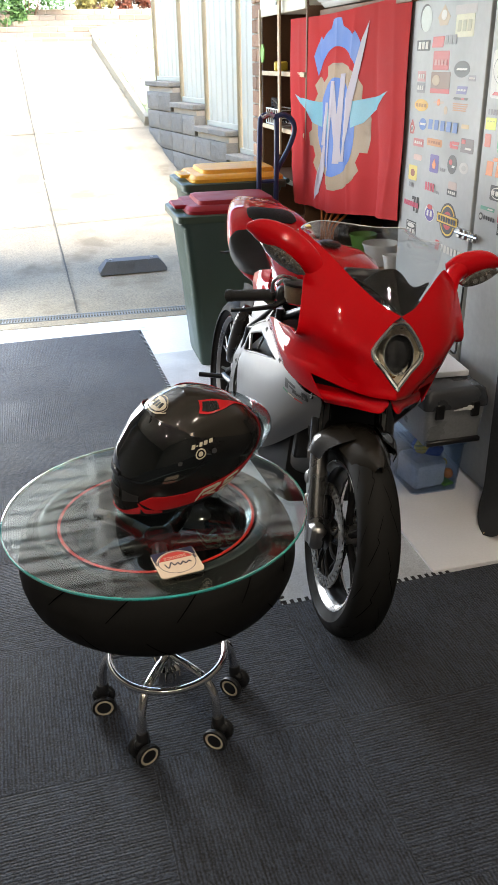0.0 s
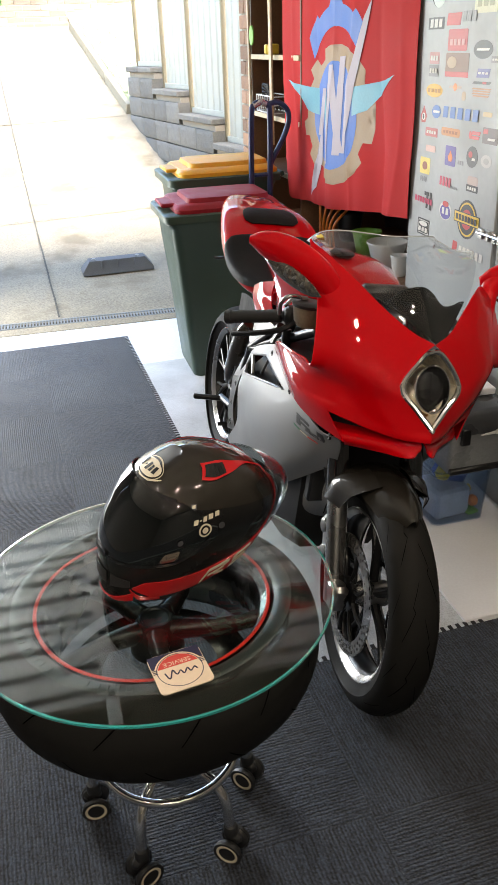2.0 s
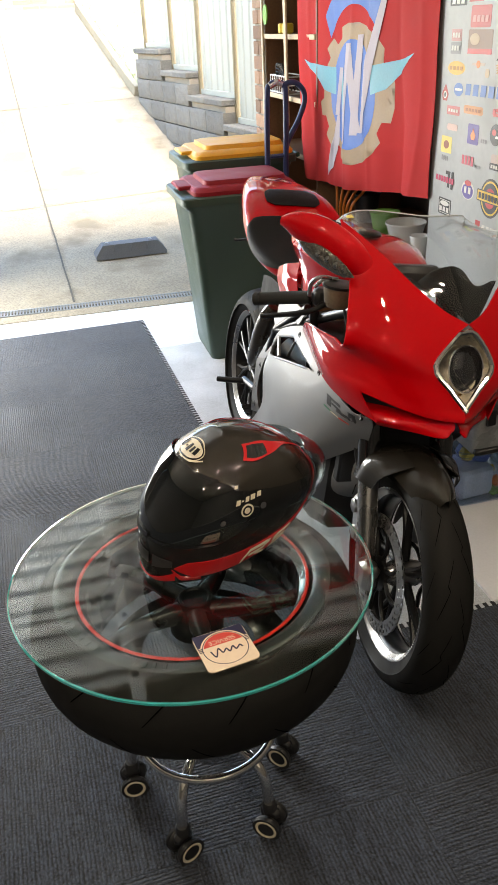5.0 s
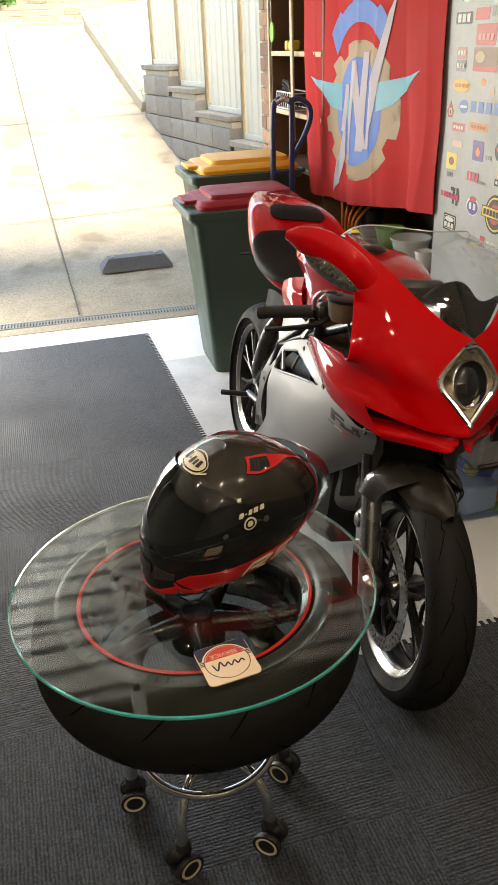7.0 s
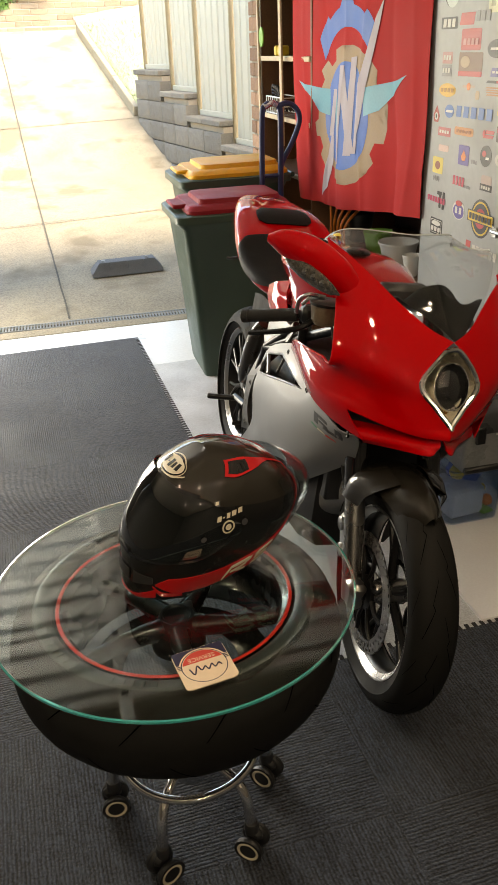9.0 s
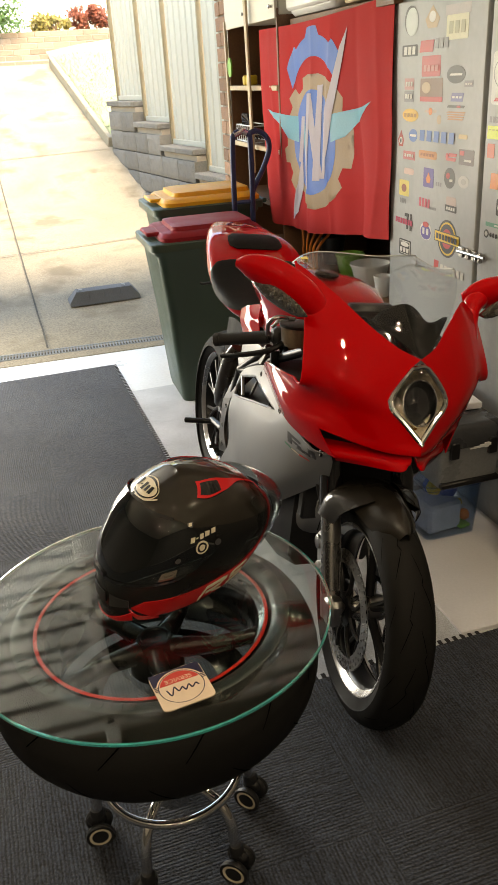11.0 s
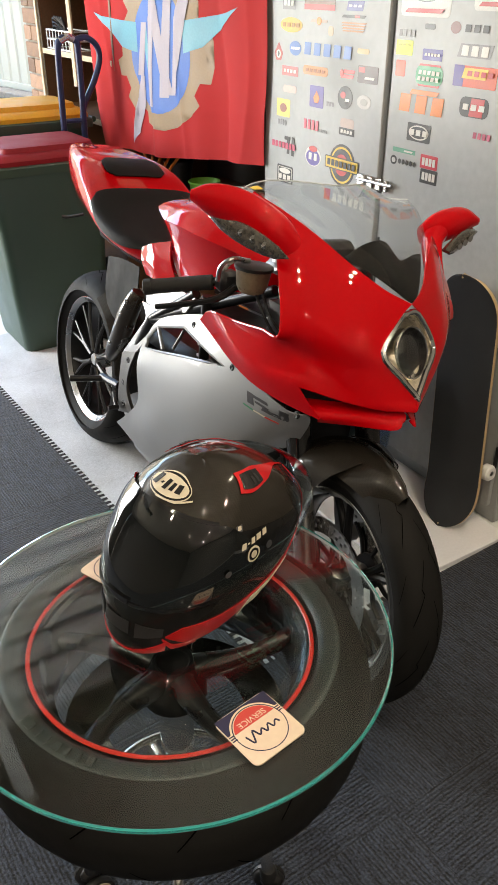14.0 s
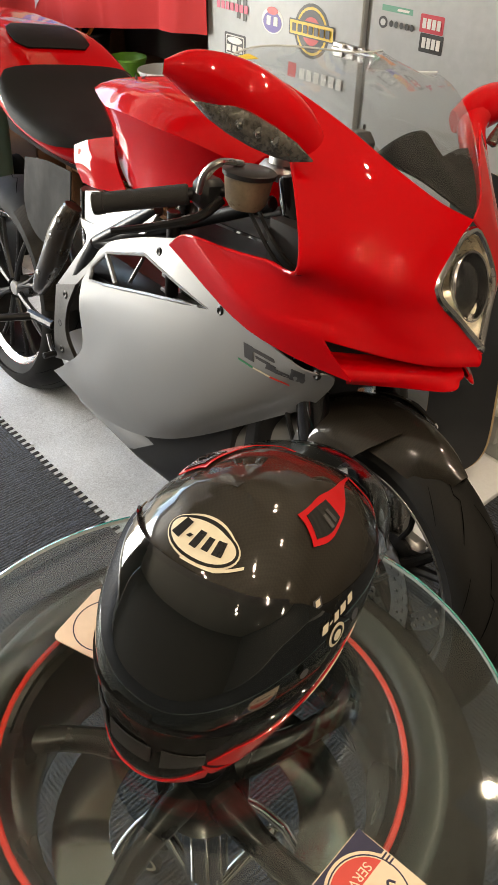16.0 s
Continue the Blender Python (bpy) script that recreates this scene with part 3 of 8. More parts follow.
for a0, a1, zt in TOPS:
    n = int((a1 - a0) / 0.05)
    st = (a1 - a0 - 0.05) / n
    g = Geo()
    prof = []
    for i in range(n):
        y = a0 + 0.025 + st * i
        off = 0.0 if i % 3 else -0.012
        prof += [(off, y + 0.1 * st), (off, y + 0.8 * st)]
    h0, h1 = zt + 0.035, zt + 1.9
    vs = [(0.16 + o, y, h0) for o, y in prof] + [(0.16 + o, y, h1) for o, y in prof] + [(0.164 + o, y, h0) for o, y in prof] + [(0.164 + o, y, h1) for o, y in prof]
    k = len(prof)
    fs = []
    for i in range(k - 1):
        fs.append((i, k + i, k + i + 1, i + 1))
        fs.append((2 * k + i, 2 * k + i + 1, 3 * k + i + 1, 3 * k + i))
    g.add(vs, fs)
    part("sheet", g, FENCE, fence, smooth=20)
    g = Geo()
    box(g, (0.155, (a0 + a1) / 2, zt + 0.025), (0.04, a1 - a0 - 0.04, 0.05), 0.004)
    part("bottom_rail", g, FENCE, fence)
    g = Geo()
    box(g, (0.15, a0, zt + 0.80), (0.05, 0.024, 2.1), 0.004)
    part("post", g, FENCEPOST, fence)
g = Geo()
box(g, (0.15, 1.11, 2.2), (0.05, 0.024, 2.1), 0.004)
part("post", g, FENCEPOST, fence)

# pale sleeper edging and lawn bank beyond the wall
ke = structure(thing("garden_edging", "", "", None), "pale timber sleeper edging beside the drive", "edging")
a, b = Vector((1.31, 10.64, ground_z(10.64))), Vector((0.93, 13.35, ground_z(13.35)))
for i in range(3):
    p, q = a.lerp(b, i / 3), a.lerp(b, (i + 1) / 3)
    d = q - p
    m = Matrix.Translation((p + q) / 2 + Vector((0, 0, 0.03))) @ d.to_track_quat('Y', 'Z').to_matrix().to_4x4()
    g = Geo()
    box(g, (0, 0, 0), (0.07, d.length - 0.02, 0.16), 0.01, m)
    part("sleeper", g, SLEEPER, ke)
g = Geo()
n, mm = 26, 30
vs = []
for j in range(mm + 1):
    y = 10.4 + 3.3 * j / mm
    for i in range(n + 1):
        x = 1.33 - 0.14 * (y - 10.6) + 4.0 * (i / n) ** 1.5
        vs.append((x, y, ground_z(y) + 0.06 + 0.10 * min(1, (x - 1.1)) + 0.04 * noise.noise((x * 2, y * 2, 0))))
fs = [(j * (n + 1) + i, j * (n + 1) + i + 1, (j + 1) * (n + 1) + i + 1, (j + 1) * (n + 1) + i) for j in range(mm) for i in range(n)]
g.add(vs, fs)
structure(part("lawn", g, SOILG), "sunlit green lawn bank beside the drive", "lawn")
rnd = random.Random(3)
g = Geo()
for i in range(9000):
    y = rnd.uniform(10.6, 13.5)
    x = 1.36 - 0.14 * (y - 10.6) + 3.2 * rnd.random() ** 1.6
    z = ground_z(y) + 0.06 + 0.10 * min(1, (x - 1.1))
    h, a = rnd.uniform(0.015, 0.04), rnd.uniform(0, 6.28)
    dx, dy = 0.004 * math.cos(a), 0.004 * math.sin(a)
    lx, ly = rnd.uniform(-0.04, 0.04), rnd.uniform(-0.04, 0.04)
    g.add([(x - dx, y - dy, z), (x + dx, y + dy, z), (x + lx, y + ly, z + h)], [(0, 1, 2)])
tagged(part("grass", g, GRASSM, smooth=0), "short green grass on the bank", "grass", "", "stuff")

# low terraced brick wall across the top of the drive
tw = structure(thing("terrace_wall", "", "", None), "pale brick terraced garden wall at the top of the drive", "wall")
TW = tw
g = Geo()
for k in range(6):
    box(g, (-1.0, 13.52 + 0.13 * k, 1.81 + 0.082 * k), (9.0, 0.12, 0.16), 0.004)
part("terrace_core", g, MORTAR, tw)


def shrub(name, label, at, size, mat, seed, count):
    """A bush: short forked stems and many small leaves with an uneven outline."""
    rnd = random.Random(seed)
    t = thing(name, label, "shrub", Matrix.Translation(at))
    g = Geo()
    for i in range(7):
        a = rnd.uniform(0, 6.28)
        tip = Vector((math.cos(a) * size[0] * 0.6, math.sin(a) * size[1] * 0.6, size[2] * rnd.uniform(0.5, 0.9)))
        tube(g, [(0, 0, -0.1), tip * 0.5 + Vector((0, 0, 0.05)), tip], 0.012, 5, 3, taper=lambda u: 1.1 - 0.8 * u)
    part("stem", g, SHELFW, t)
    g = Geo()
    lumps = [(Vector((rnd.uniform(-1, 1) * size[0] * 0.75, rnd.uniform(-1, 1) * size[1] * 0.75, rnd.uniform(0.15, 0.9) * size[2])), rnd.uniform(0.2, 0.45)) for _ in range(16)]
    for i in range(count):
        c, r = lumps[rnd.randrange(len(lumps))]
        v = Vector((rnd.gauss(0, 1), rnd.gauss(0, 1), rnd.gauss(0, 1))).normalized() * r * rnd.random() ** 0.4
        p = c + Vector((v.x * size[0], v.y * size[1], v.z * size[2]))
        u = Vector((rnd.gauss(0, 1), rnd.gauss(0, 1), rnd.gauss(0, 1))).normalized()
        w = u.orthogonal().normalized()
        s = rnd.uniform(0.025, 0.055)
        g.add([p - u * s, p + w * s * 0.4, p + u * s, p - w * s * 0.4], [(0, 1, 2, 3)])
    lv = part("leaves", g, mat, t, smooth=0)
    lv["kind"] = "stuff"
    return t


shrub("shrub", "bushy green shrub above the garden wall", (0.02, 14.10, 2.02), (0.62, 0.40, 0.80), LEAFG, 5, 4200)
shrub("shrub", "bushy green shrub above the garden wall", (-1.7, 14.9, 2.3), (1.0, 0.7, 1.0), LEAFG, 6, 2600)
shrub("shrub", "red-leaved shrub on top of the garden wall", (1.72, 14.6, 2.30), (0.36, 0.3, 0.34), LEAFR, 7, 1800)
shrub("shrub", "dry yellow-green shrub on top of the garden wall", (1.10, 14.6, 2.28), (0.36, 0.3, 0.26), LEAFY, 8, 1400)

# wheel stop on the drive
ws = thing("wheel_stop", "grey moulded rubber wheel stop bolted to the drive", "wheel stop", pose(0.582, 6.29, ground_z(6.29) - 0.004, 5.0, 0, 2.5))
g = Geo()
prof = [(-0.262, 0.0), (-0.262, 0.022), (-0.205, 0.094), (0.205, 0.094), (0.262, 0.022), (0.262, 0.0)]
r1 = [Vector((x, -0.075 + 0.035 * (z / 0.098), z)) for x, z in prof]
r2 = [Vector((x, 0.075 - 0.035 * (z / 0.098), z)) for x, z in prof]
loft(g, [r1, r2])
flip_fix(part("stop_body", g, RUBSTOP, ws))
for q in (-0.12, 0.0, 0.12):
    g = Geo()
    box(g, (q, -0.060, 0.050), (0.008, 0.010, 0.085), 0.002, pose(0, 0.004, 0, 0, 0, 0))
    part("rib", g, RUBSTOP, ws)
for q in (-0.17, 0.15):
    g = Geo()
    lathe(g, [(0.0, 0.101), (0.014, 0.101), (0.016, 0.095), (0.016, 0.09)], 12, Matrix.Translation((q, 0, 0)))
    part("bolt", g, GRATE, ws)

# ---- things in the garage ----
# steel locker with two doors
LX, LY0, LY1, LZ = 1.528, 2.08, 3.42, 1.79
locker = thing("steel_locker", "worn pale grey steel two-door locker covered in stickers", "locker", pose(LX, 0, 0))
g = Geo()
box(g, (0.235, (LY0 + LY1) / 2, LZ / 2), (0.43, LY1 - LY0, LZ), 0.006)
part("body", g, LOCKER, locker)
MID = 2.735
lockdoors = []
for y0, y1 in ((MID + 0.012, LY1 - 0.022), (LY0 + 0.022, MID - 0.012)):
    g = Geo()
    box(g, (0.008, (y0 + y1) / 2, LZ / 2 + 0.02), (0.022, y1 - y0, LZ - 0.085), 0.004)
    d = part("door", g, LOCKER, locker, "pale grey sheet-steel door")
    lockdoors.append(d)
    ye = y1 - 0.004 if y1 > 3 else y0 + 0.004
    for z in (0.25, 1.646):
        g = Geo()
        rod(g, (-0.006, ye + (0.012 if y1 > 3 else -0.012), z - 0.04), (-0.006, ye + (0.012 if y1 > 3 else -0.012), z + 0.04), 0.006, 8)
        part("hinge", g, BLACKM, d)
# sliding bolt across the two doors
bolt = part("slide_bolt", box(Geo(), (-0.008, 2.78, 0.955), (0.008, 0.115, 0.036), 0.002), STEEL, lockdoors[0], "bright steel slide bolt")
g = Geo()
rod(g, (-0.018, 2.83, 0.957), (-0.018, 2.66, 0.962), 0.006, 8)
for y in (2.80, 2.76, 2.69):
    box(g, (-0.014, y, 0.957), (0.014, 0.014, 0.034), 0.002)
part("bolt_bar", g, STEEL, lockdoors[0])

# bins
def wheelie_bin(name, label, at, w, d, h, lidmat, catlabel):
    """Two-wheeled bin; its front faces local -x."""
    t = thing(name, label, "bin", at, "wheelie bins")
    g = Geo()
    rings = []
    for z, k in ((0.0, 0.80), (0.03, 0.82), (h * 0.5, 0.91), (h * 0.86, 1.0), (h * 0.88, 1.05), (h * 0.93, 1.06)):
        rings.append([Vector((x * k + 0.02 * (1 - k) * 5, y * k, z)) for x, y in rounded(d, w, 0.05)])
    loft(g, rings)
    part("bin_body", g, BINGREEN, t)
    g = Geo()
    o = rounded(d * 1.13, w * 1.09, 0.05)
    loft(g, [[Vector((x, y, h * 0.895)) for x, y in o], [Vector((x, y, h * 0.93)) for x, y in o], [Vector((x * 0.985, y * 0.98, h * 0.935)) for x, y in o]])
    part("rim", g, BINGREEN, t)
    g = Geo()
    o = [(x + 0.028, y) for x, y in rounded(d * 1.00, w * 0.98, 0.06)]
    loft(g, [[Vector((x, y, h * 0.936)) for x, y in o], [Vector((x, y, h * 0.955)) for x, y in o], [Vector((x * 0.93, y * 0.9, h * 0.975)) for x, y in o],
             [Vector((x * 0.80 + 0.02, y * 0.72, h * 0.978)) for x, y in o], [Vector((x * 0.78 + 0.02, y * 0.68, h * 1.0)) for x, y in o], [Vector((x * 0.70 + 0.02, y * 0.6, h * 1.004)) for x, y in o]])
    lid = part("lid", g, lidmat, t, catlabel)
    g = Geo()
    box(g, (-d * 0.45, 0, h * 0.962), (0.10, w * 0.42, 0.02), 0.006)
    for q in (-0.30, 0.30):
        box(g, (0.02, q * w, h * 0.984), (d * 0.62, 0.018, 0.012), 0.004)
    part("lid_grip", g, lidmat, lid)
    g = Geo()
    rod(g, (d * 0.60, -w * 0.40, h * 0.92), (d * 0.60, w * 0.40, h * 0.92), 0.014, 10)
    part("bar_handle", g, BINGREEN, t)
    for s in (-1, 1):
        g = Geo()
        lathe(g, [(0.0, -0.02), (0.09, -0.02), (0.10, -0.012), (0.10, 0.012), (0.09, 0.02), (0.0, 0.02)], 20, pose(d * 0.42, s * w * 0.46, 0.10, 90, 0, 0))
        part("wheel", g, RUBBER, t)
    return t


wheelie_bin("wheelie_bin", "dark green wheelie bin with a maroon lid", pose(0.925, 4.375, 0.0), 0.47, 0.52, 0.905, BINRED, "maroon plastic lid")
wheelie_bin("wheelie_bin", "dark green wheelie bin with a yellow lid", pose(1.075, 4.98, 0.0), 0.50, 0.56, 0.985, BINYEL, "yellow plastic lid")

# hand trolley leaning behind the bins
tr = thing("hand_trolley", "dark blue tubular steel hand trolley with a loop handle", "trolley", pose(1.25, 4.63, 0.0, 0, 0, 0))
g = Geo()
tube(g, [(-0.062, 0.02, 0.08), (-0.060, 0.0, 0.7), (-0.052, -0.01, 1.20), (-0.035, -0.01, 1.275), (0.0, -0.01, 1.287), (0.035, -0.01, 1.275), (0.048, -0.01, 1.20), (0.043, 0.0, 0.7), (0.04, 0.02, 0.08)], 0.015, 10, 5)
part("frame", g, NAVY, tr)
g = Geo()
tube(g, [(0.035, -0.01, 1.275), (0.09, -0.01, 1.285), (0.14, -0.01, 1.25), (0.150, -0.01, 1.19), (0.115, -0.01, 1.10), (0.060, 0.0, 1.00), (0.044, 0.0, 0.94)], 0.014, 10, 5)
part("loop_handle", g, NAVY, tr)
g = Geo()
tube(g, [(-0.04, -0.01, 1.272), (0.0, -0.01, 1.289), (0.03, -0.01, 1.279)], 0.0165, 10, 4)
part("worn_grip", g, STEEL, tr, "bare worn steel handle top")
g = Geo()
rod(g, (0.0, 0.24, 0.84), (0.10, 0.24, 0.80), 0.010, 10)
lv = part("folding_lever", g, STEEL, tr, "bright steel folding lever")
part("lever_grip", rod(Geo(), (-0.045, 0.24, 0.858), (0.012, 0.24, 0.835), 0.014, 10), GREENDEC, lv, "green rubber lever grip")
for z in (0.25, 0.6, 0.93):
    part("cross_bar", rod(Geo(), (-0.06, 0.0, z), (0.044, 0.0, z), 0.011, 8), NAVY, tr)
g = Geo()
box(g, (-0.01, -0.10, 0.035), (0.30, 0.20, 0.008), 0.002)
part("toe_plate", g, NAVY, tr)
for s in (-0.16, 0.15):
    g = Geo()
    lathe(g, [(0.0, -0.03), (0.09, -0.03), (0.11, -0.015), (0.11, 0.015), (0.09, 0.03), (0.0, 0.03)], 24, pose(s, 0.06, 0.11, 0, 90, 0))
    part("wheel", g, RUBBER, tr)

# brown shelving between pier and flag
sh = thing("shelf_unit", "tall dark brown wooden shelf unit, half full", "shelf unit", pose(1.45, 0, 0))
g = Geo()
box(g, (0.26, 5.545, 0.95), (0.50, 0.022, 1.80), 0.002)
part("side_panel", g, SHELFW, sh)
g = Geo()
box(g, (0.26, 4.60, 0.95), (0.50, 0.022, 1.80), 0.002)
part("side_panel", g, SHELFW, sh)
g = Geo()
box(g, (0.505, 5.07, 0.95), (0.010, 0.93, 1.80), 0.002)
part("back_panel", g, SHELFW, sh)
for z in (0.12, 0.55, 0.88, 1.17, 1.485):
    g = Geo()
    box(g, (0.25, 5.07, z), (0.47, 0.925, 0.022), 0.002)
    s = part("shelf", g, SHELFW, sh)
    g = Geo()
    box(g, (0.008, 5.07, z), (0.012, 0.925, 0.026), 0.002)
    part("shelf_edging", g, PINE, s, "pale pine edging")
g = Geo()
box(g, (-0.004, 5.545, 0.95), (0.012, 0.028, 1.80), 0.002)
part("front_edge", g, PINE, sh, "pale pine edging")

cup = thing("wall_cupboard", "cream painted wall cupboard above the shelves", "cupboard", pose(1.45, 0, 0))
g = Geo()
box(g, (0.27, 5.07, 2.15), (0.50, 0.97, 0.66), 0.004)
part("body", g, CUPB, cup)
for y0, y1 in ((5.075, 5.55), (4.59, 5.065)):
    g = Geo()
    box(g, (0.008, (y0 + y1) / 2, 2.14), (0.018, y1 - y0 - 0.006, 0.67), 0.003)
    d = part("door", g, CUPB, cup)
    g = Geo()
    lathe(g, [(0.0, 0.0), (0.008, 0.0), (0.006, 0.010), (0.011, 0.016), (0.008, 0.022), (0.0, 0.023)], 12, pose(-0.001, y0 + 0.035, 1.86, 0, -90, 0))
    part("knob", g, STEEL, d)
wb = thing("white_box", "white enamelled metal box on top of the shelves beside the flag", "box", pose(1.50, 4.28, 1.80))
g = Geo()
box(g, (0.26, 0.0, 0.27), (0.48, 0.56, 0.53), 0.02)
part("carcass", g, WHITEP, wb)
g = Geo()
box(g, (0.010, 0.0, 0.28), (0.03, 0.54, 0.50), 0.012)
part("door", g, WHITEP, wb)
cb = thing("cardboard_box", "brown cardboard box on top of the shelves", "box", pose(1.52, 3.68, 1.81))
g = Geo()
box(g, (0.22, 0.0, 0.16), (0.40, 0.46, 0.32), 0.006)
part("carton", g, PINE, cb)
g = Geo()
box(g, (0.018, 0.0, 0.30), (0.006, 0.05, 0.04), 0.001)
part("tape", g, CUPB, cb)
wbs = thing("wall_shelf", "plain board shelf above the flag", "shelf", pose(1.50, 3.95, 1.78))
g = Geo()
box(g, (0.26, 0.0, 0.0), (0.50, 1.16, 0.03), 0.003)
part("board", g, SHELFW, wbs)

# lath leaning before the shelves
g = Geo()
box(g, (0, 0, 0.46), (0.012, 0.042, 0.92), 0.002)
lath = part("wooden_lath", g, PINE)
lath.matrix_world = pose(1.425, 5.0, 1.035, -1.5, 0, 0)
tagged(lath, "pale pine lath hanging in front of the shelves", "lath")
# small goods on the shelves
def small(name, label, cat, mat, size, at, bev=0.008):
    ob = part(name, box(Geo(), (0, 0, size[2] / 2), size, bev), mat)
    ob.matrix_world = Matrix.Translation(at)
    return tagged(ob, label, cat)


small("carton", "small yellow carton on the shelf", "carton", YELP, (0.06, 0.05, 0.055), (1.50, 5.28, 1.497))
small("carton", "small yellow carton on the shelf", "carton", YELP, (0.06, 0.05, 0.055), (1.50, 5.21, 1.497))
small("carton", "dark carton on the shelf", "carton", CASEBLK, (0.12, 0.14, 0.11), (1.56, 4.86, 1.182))
tag = part("green_tag", plate(Geo(), oval(0.085, 0.105), 0.008), GRNP)
tag.matrix_world = pose(1.432, 5.44, 1.60, 90, 0, 90)
tagged(tag, "green plastic tag hanging on a string", "tag")
g = Geo()
tube(g, [(1.432, 5.44, 1.65), (1.433, 5.44, 1.72), (1.434, 5.44, 1.80)], 0.002, 5, 3)
tagged(part("string", g, CUPB), "thin pale string holding the green tag", "string")
cw = thing("cable_coil", "coil of dark cable hanging in the shelves", "cable", pose(1.46, 4.80, 1.60, 0, 90, 0))
for k in range(5):
    g = Geo()
    tube(g, [(0.055 * math.cos(a / 12 * 6.283), 0.055 * math.sin(a / 12 * 6.283), 0.008 * k) for a in range(12)], 0.004, 6, 3, closed=False)
    part("turn", g, BLACKP, cw)
ct = thing("wire_basket", "white wire basket with cables on the shelf", "basket", pose(1.47, 5.30, 1.182))
g = Geo()
for z in (0.005, 0.05, 0.095):
    tube(g, [(0.0, -0.18, z), (0.0, 0.18, z), (0.12, 0.18, z), (0.12, -0.18, z), (0.0, -0.18, z)], 0.004, 6, 1)
part("hoop", g, WHITEP, ct)
g = Geo()
for i in range(9):
    rod(g, (0.0, -0.18 + 0.045 * i, 0.005), (0.0, -0.18 + 0.045 * i, 0.095), 0.003, 6)
part("upright", g, WHITEP, ct)
g = Geo()
for k in range(4):
    tube(g, [(0.02 + 0.02 * k, -0.12, 0.02), (0.0, -0.06 + 0.03 * k, 0.16), (0.05, 0.02 + 0.02 * k, 0.10), (0.02, 0.12, 0.15 - 0.02 * k), (0.06, 0.16, 0.03)], 0.005, 6, 5)
part("cable", g, BLACKP, ct)

# flag hanging from the shelf edge: cloth sheet with folds; printed emblem in plain shapes
def flag_point(u, v, off=0.0):
    """u from the far edge to the near one, v from the top down, both 0 to 1."""
    y = 4.885 + (3.372 - 4.885) * u
    drop = 0.965 + 0.012 * math.sin(5 * u) - 0.055 * u
    x0 = 1.458 + (1.517 - 1.458) * u
    fold = 0.016 * math.sin(13.0 * u + 1.5 * v) * (0.2 + v) + 0.012 * math.sin(31 * u - 2 * v + 1.0) * v + 0.05 * v * v * (1 - u) * 0.6
    for uk, hk in ((0.13, 1.0), (0.30, -0.8), (0.455, 1.0), (0.61, 1.1), (0.79, -1.0), (0.91, 0.8)):
        fold += 0.011 * hk * math.exp(-abs(u - uk + 0.02 * math.sin(4 * v + 9 * uk)) / 0.016) * min(1.0, 0.35 + v)
    fold += 0.003 * math.exp(-abs(v - 0.80) / 0.014) + 0.002 * math.exp(-abs(v - 0.42) / 0.012)
    pull = 0.21 * v * v * (1 - u) ** 3
    z = 1.768 + 0.034 * u - 0.016 * math.sin(3.14 * u) - drop * v
    return Vector((x0 - fold * 0.9 - off, y - pull + 0.012 * math.sin(9 * v + 6 * u) * v, z))


flag = thing("flag", "red satin flag with a winged cogwheel emblem, hanging creased", "flag", None)
g = Geo()
NU, NV = 110, 60
shell(g, [[flag_point(i / NU, j / NV) for i in range(NU + 1)] for j in range(NV + 1)], 0.0015)
part("cloth", g, FLAGRED, flag)


def flag_shape(name, pts, mat, off):
    """A printed shape given in flag metres: y from the emblem's middle towards the near edge, z up; triangulated and draped."""
    bm = bmesh.new()
    vs = [bm.verts.new((p[0], p[1], 0)) for p in pts]
    bm.faces.new(vs)
    bmesh.ops.triangulate(bm, faces=bm.faces[:])
    # cut along the cloth's own grid, so that the print follows every crease
    x0, x1 = min(p[0] for p in pts), max(p[0] for p in pts)
    y0, y1 = min(p[1] for p in pts), max(p[1] for p in pts)
    for i in range(NU + 1):
        x = (i / NU - 0.475) * 1.453
        if x0 < x < x1:
            bmesh.ops.bisect_plane(bm, geom=bm.verts[:] + bm.edges[:] + bm.faces[:], plane_co=(x, 0, 0), plane_no=(1, 0, 0))
    for j in range(NV + 1):
        y = (0.525 - j / NV) * 0.94
        if y0 < y < y1:
            bmesh.ops.bisect_plane(bm, geom=bm.verts[:] + bm.edges[:] + bm.faces[:], plane_co=(0, y, 0), plane_no=(0, 1, 0))
    bm.verts.index_update()
    g = Geo()
    out = []
    for v in bm.verts:
        u, w = 0.475 + v.co.x / 1.453, 0.525 - v.co.y / 0.94
        out.append(flag_point(u, w, off))
    g.add(out, [tuple(q.index for q in f.verts) for f in bm.faces])
    bm.free()
    return part(name, g, mat, flag)


RX, RZ = 0.405, 0.305
cog = []
for i in range(12):
    for da, k in ((-11, 0.86), (-8, 1.0), (4, 1.0), (7, 0.86)):
        a = radians(30 * i + 15 + da)
        cog.append((RX * k * math.cos(a), -0.03 + RZ * k * math.sin(a)))
flag_shape("print_cog", cog, FLAGTAN, 0.0020)
flag_shape("print_disc", [(0.265 * math.cos(radians(a)), -0.03 + 0.236 * math.sin(radians(a))) for a in range(0, 360, 10)], FLAGBLUE, 0.0030)
ban = [(0.30 * math.sin(radians(a)), 0.10 + 0.245 * math.cos(radians(a))) for a in range(-62, 63, 4)]
for a in range(56, -57, -4):
    up = 0.035 if (abs(a) <= 10 or abs(a) >= 36) else 0.0
    ban.append((0.38 * math.sin(radians(a)), 0.10 + (0.335 + up) * math.cos(radians(a))))
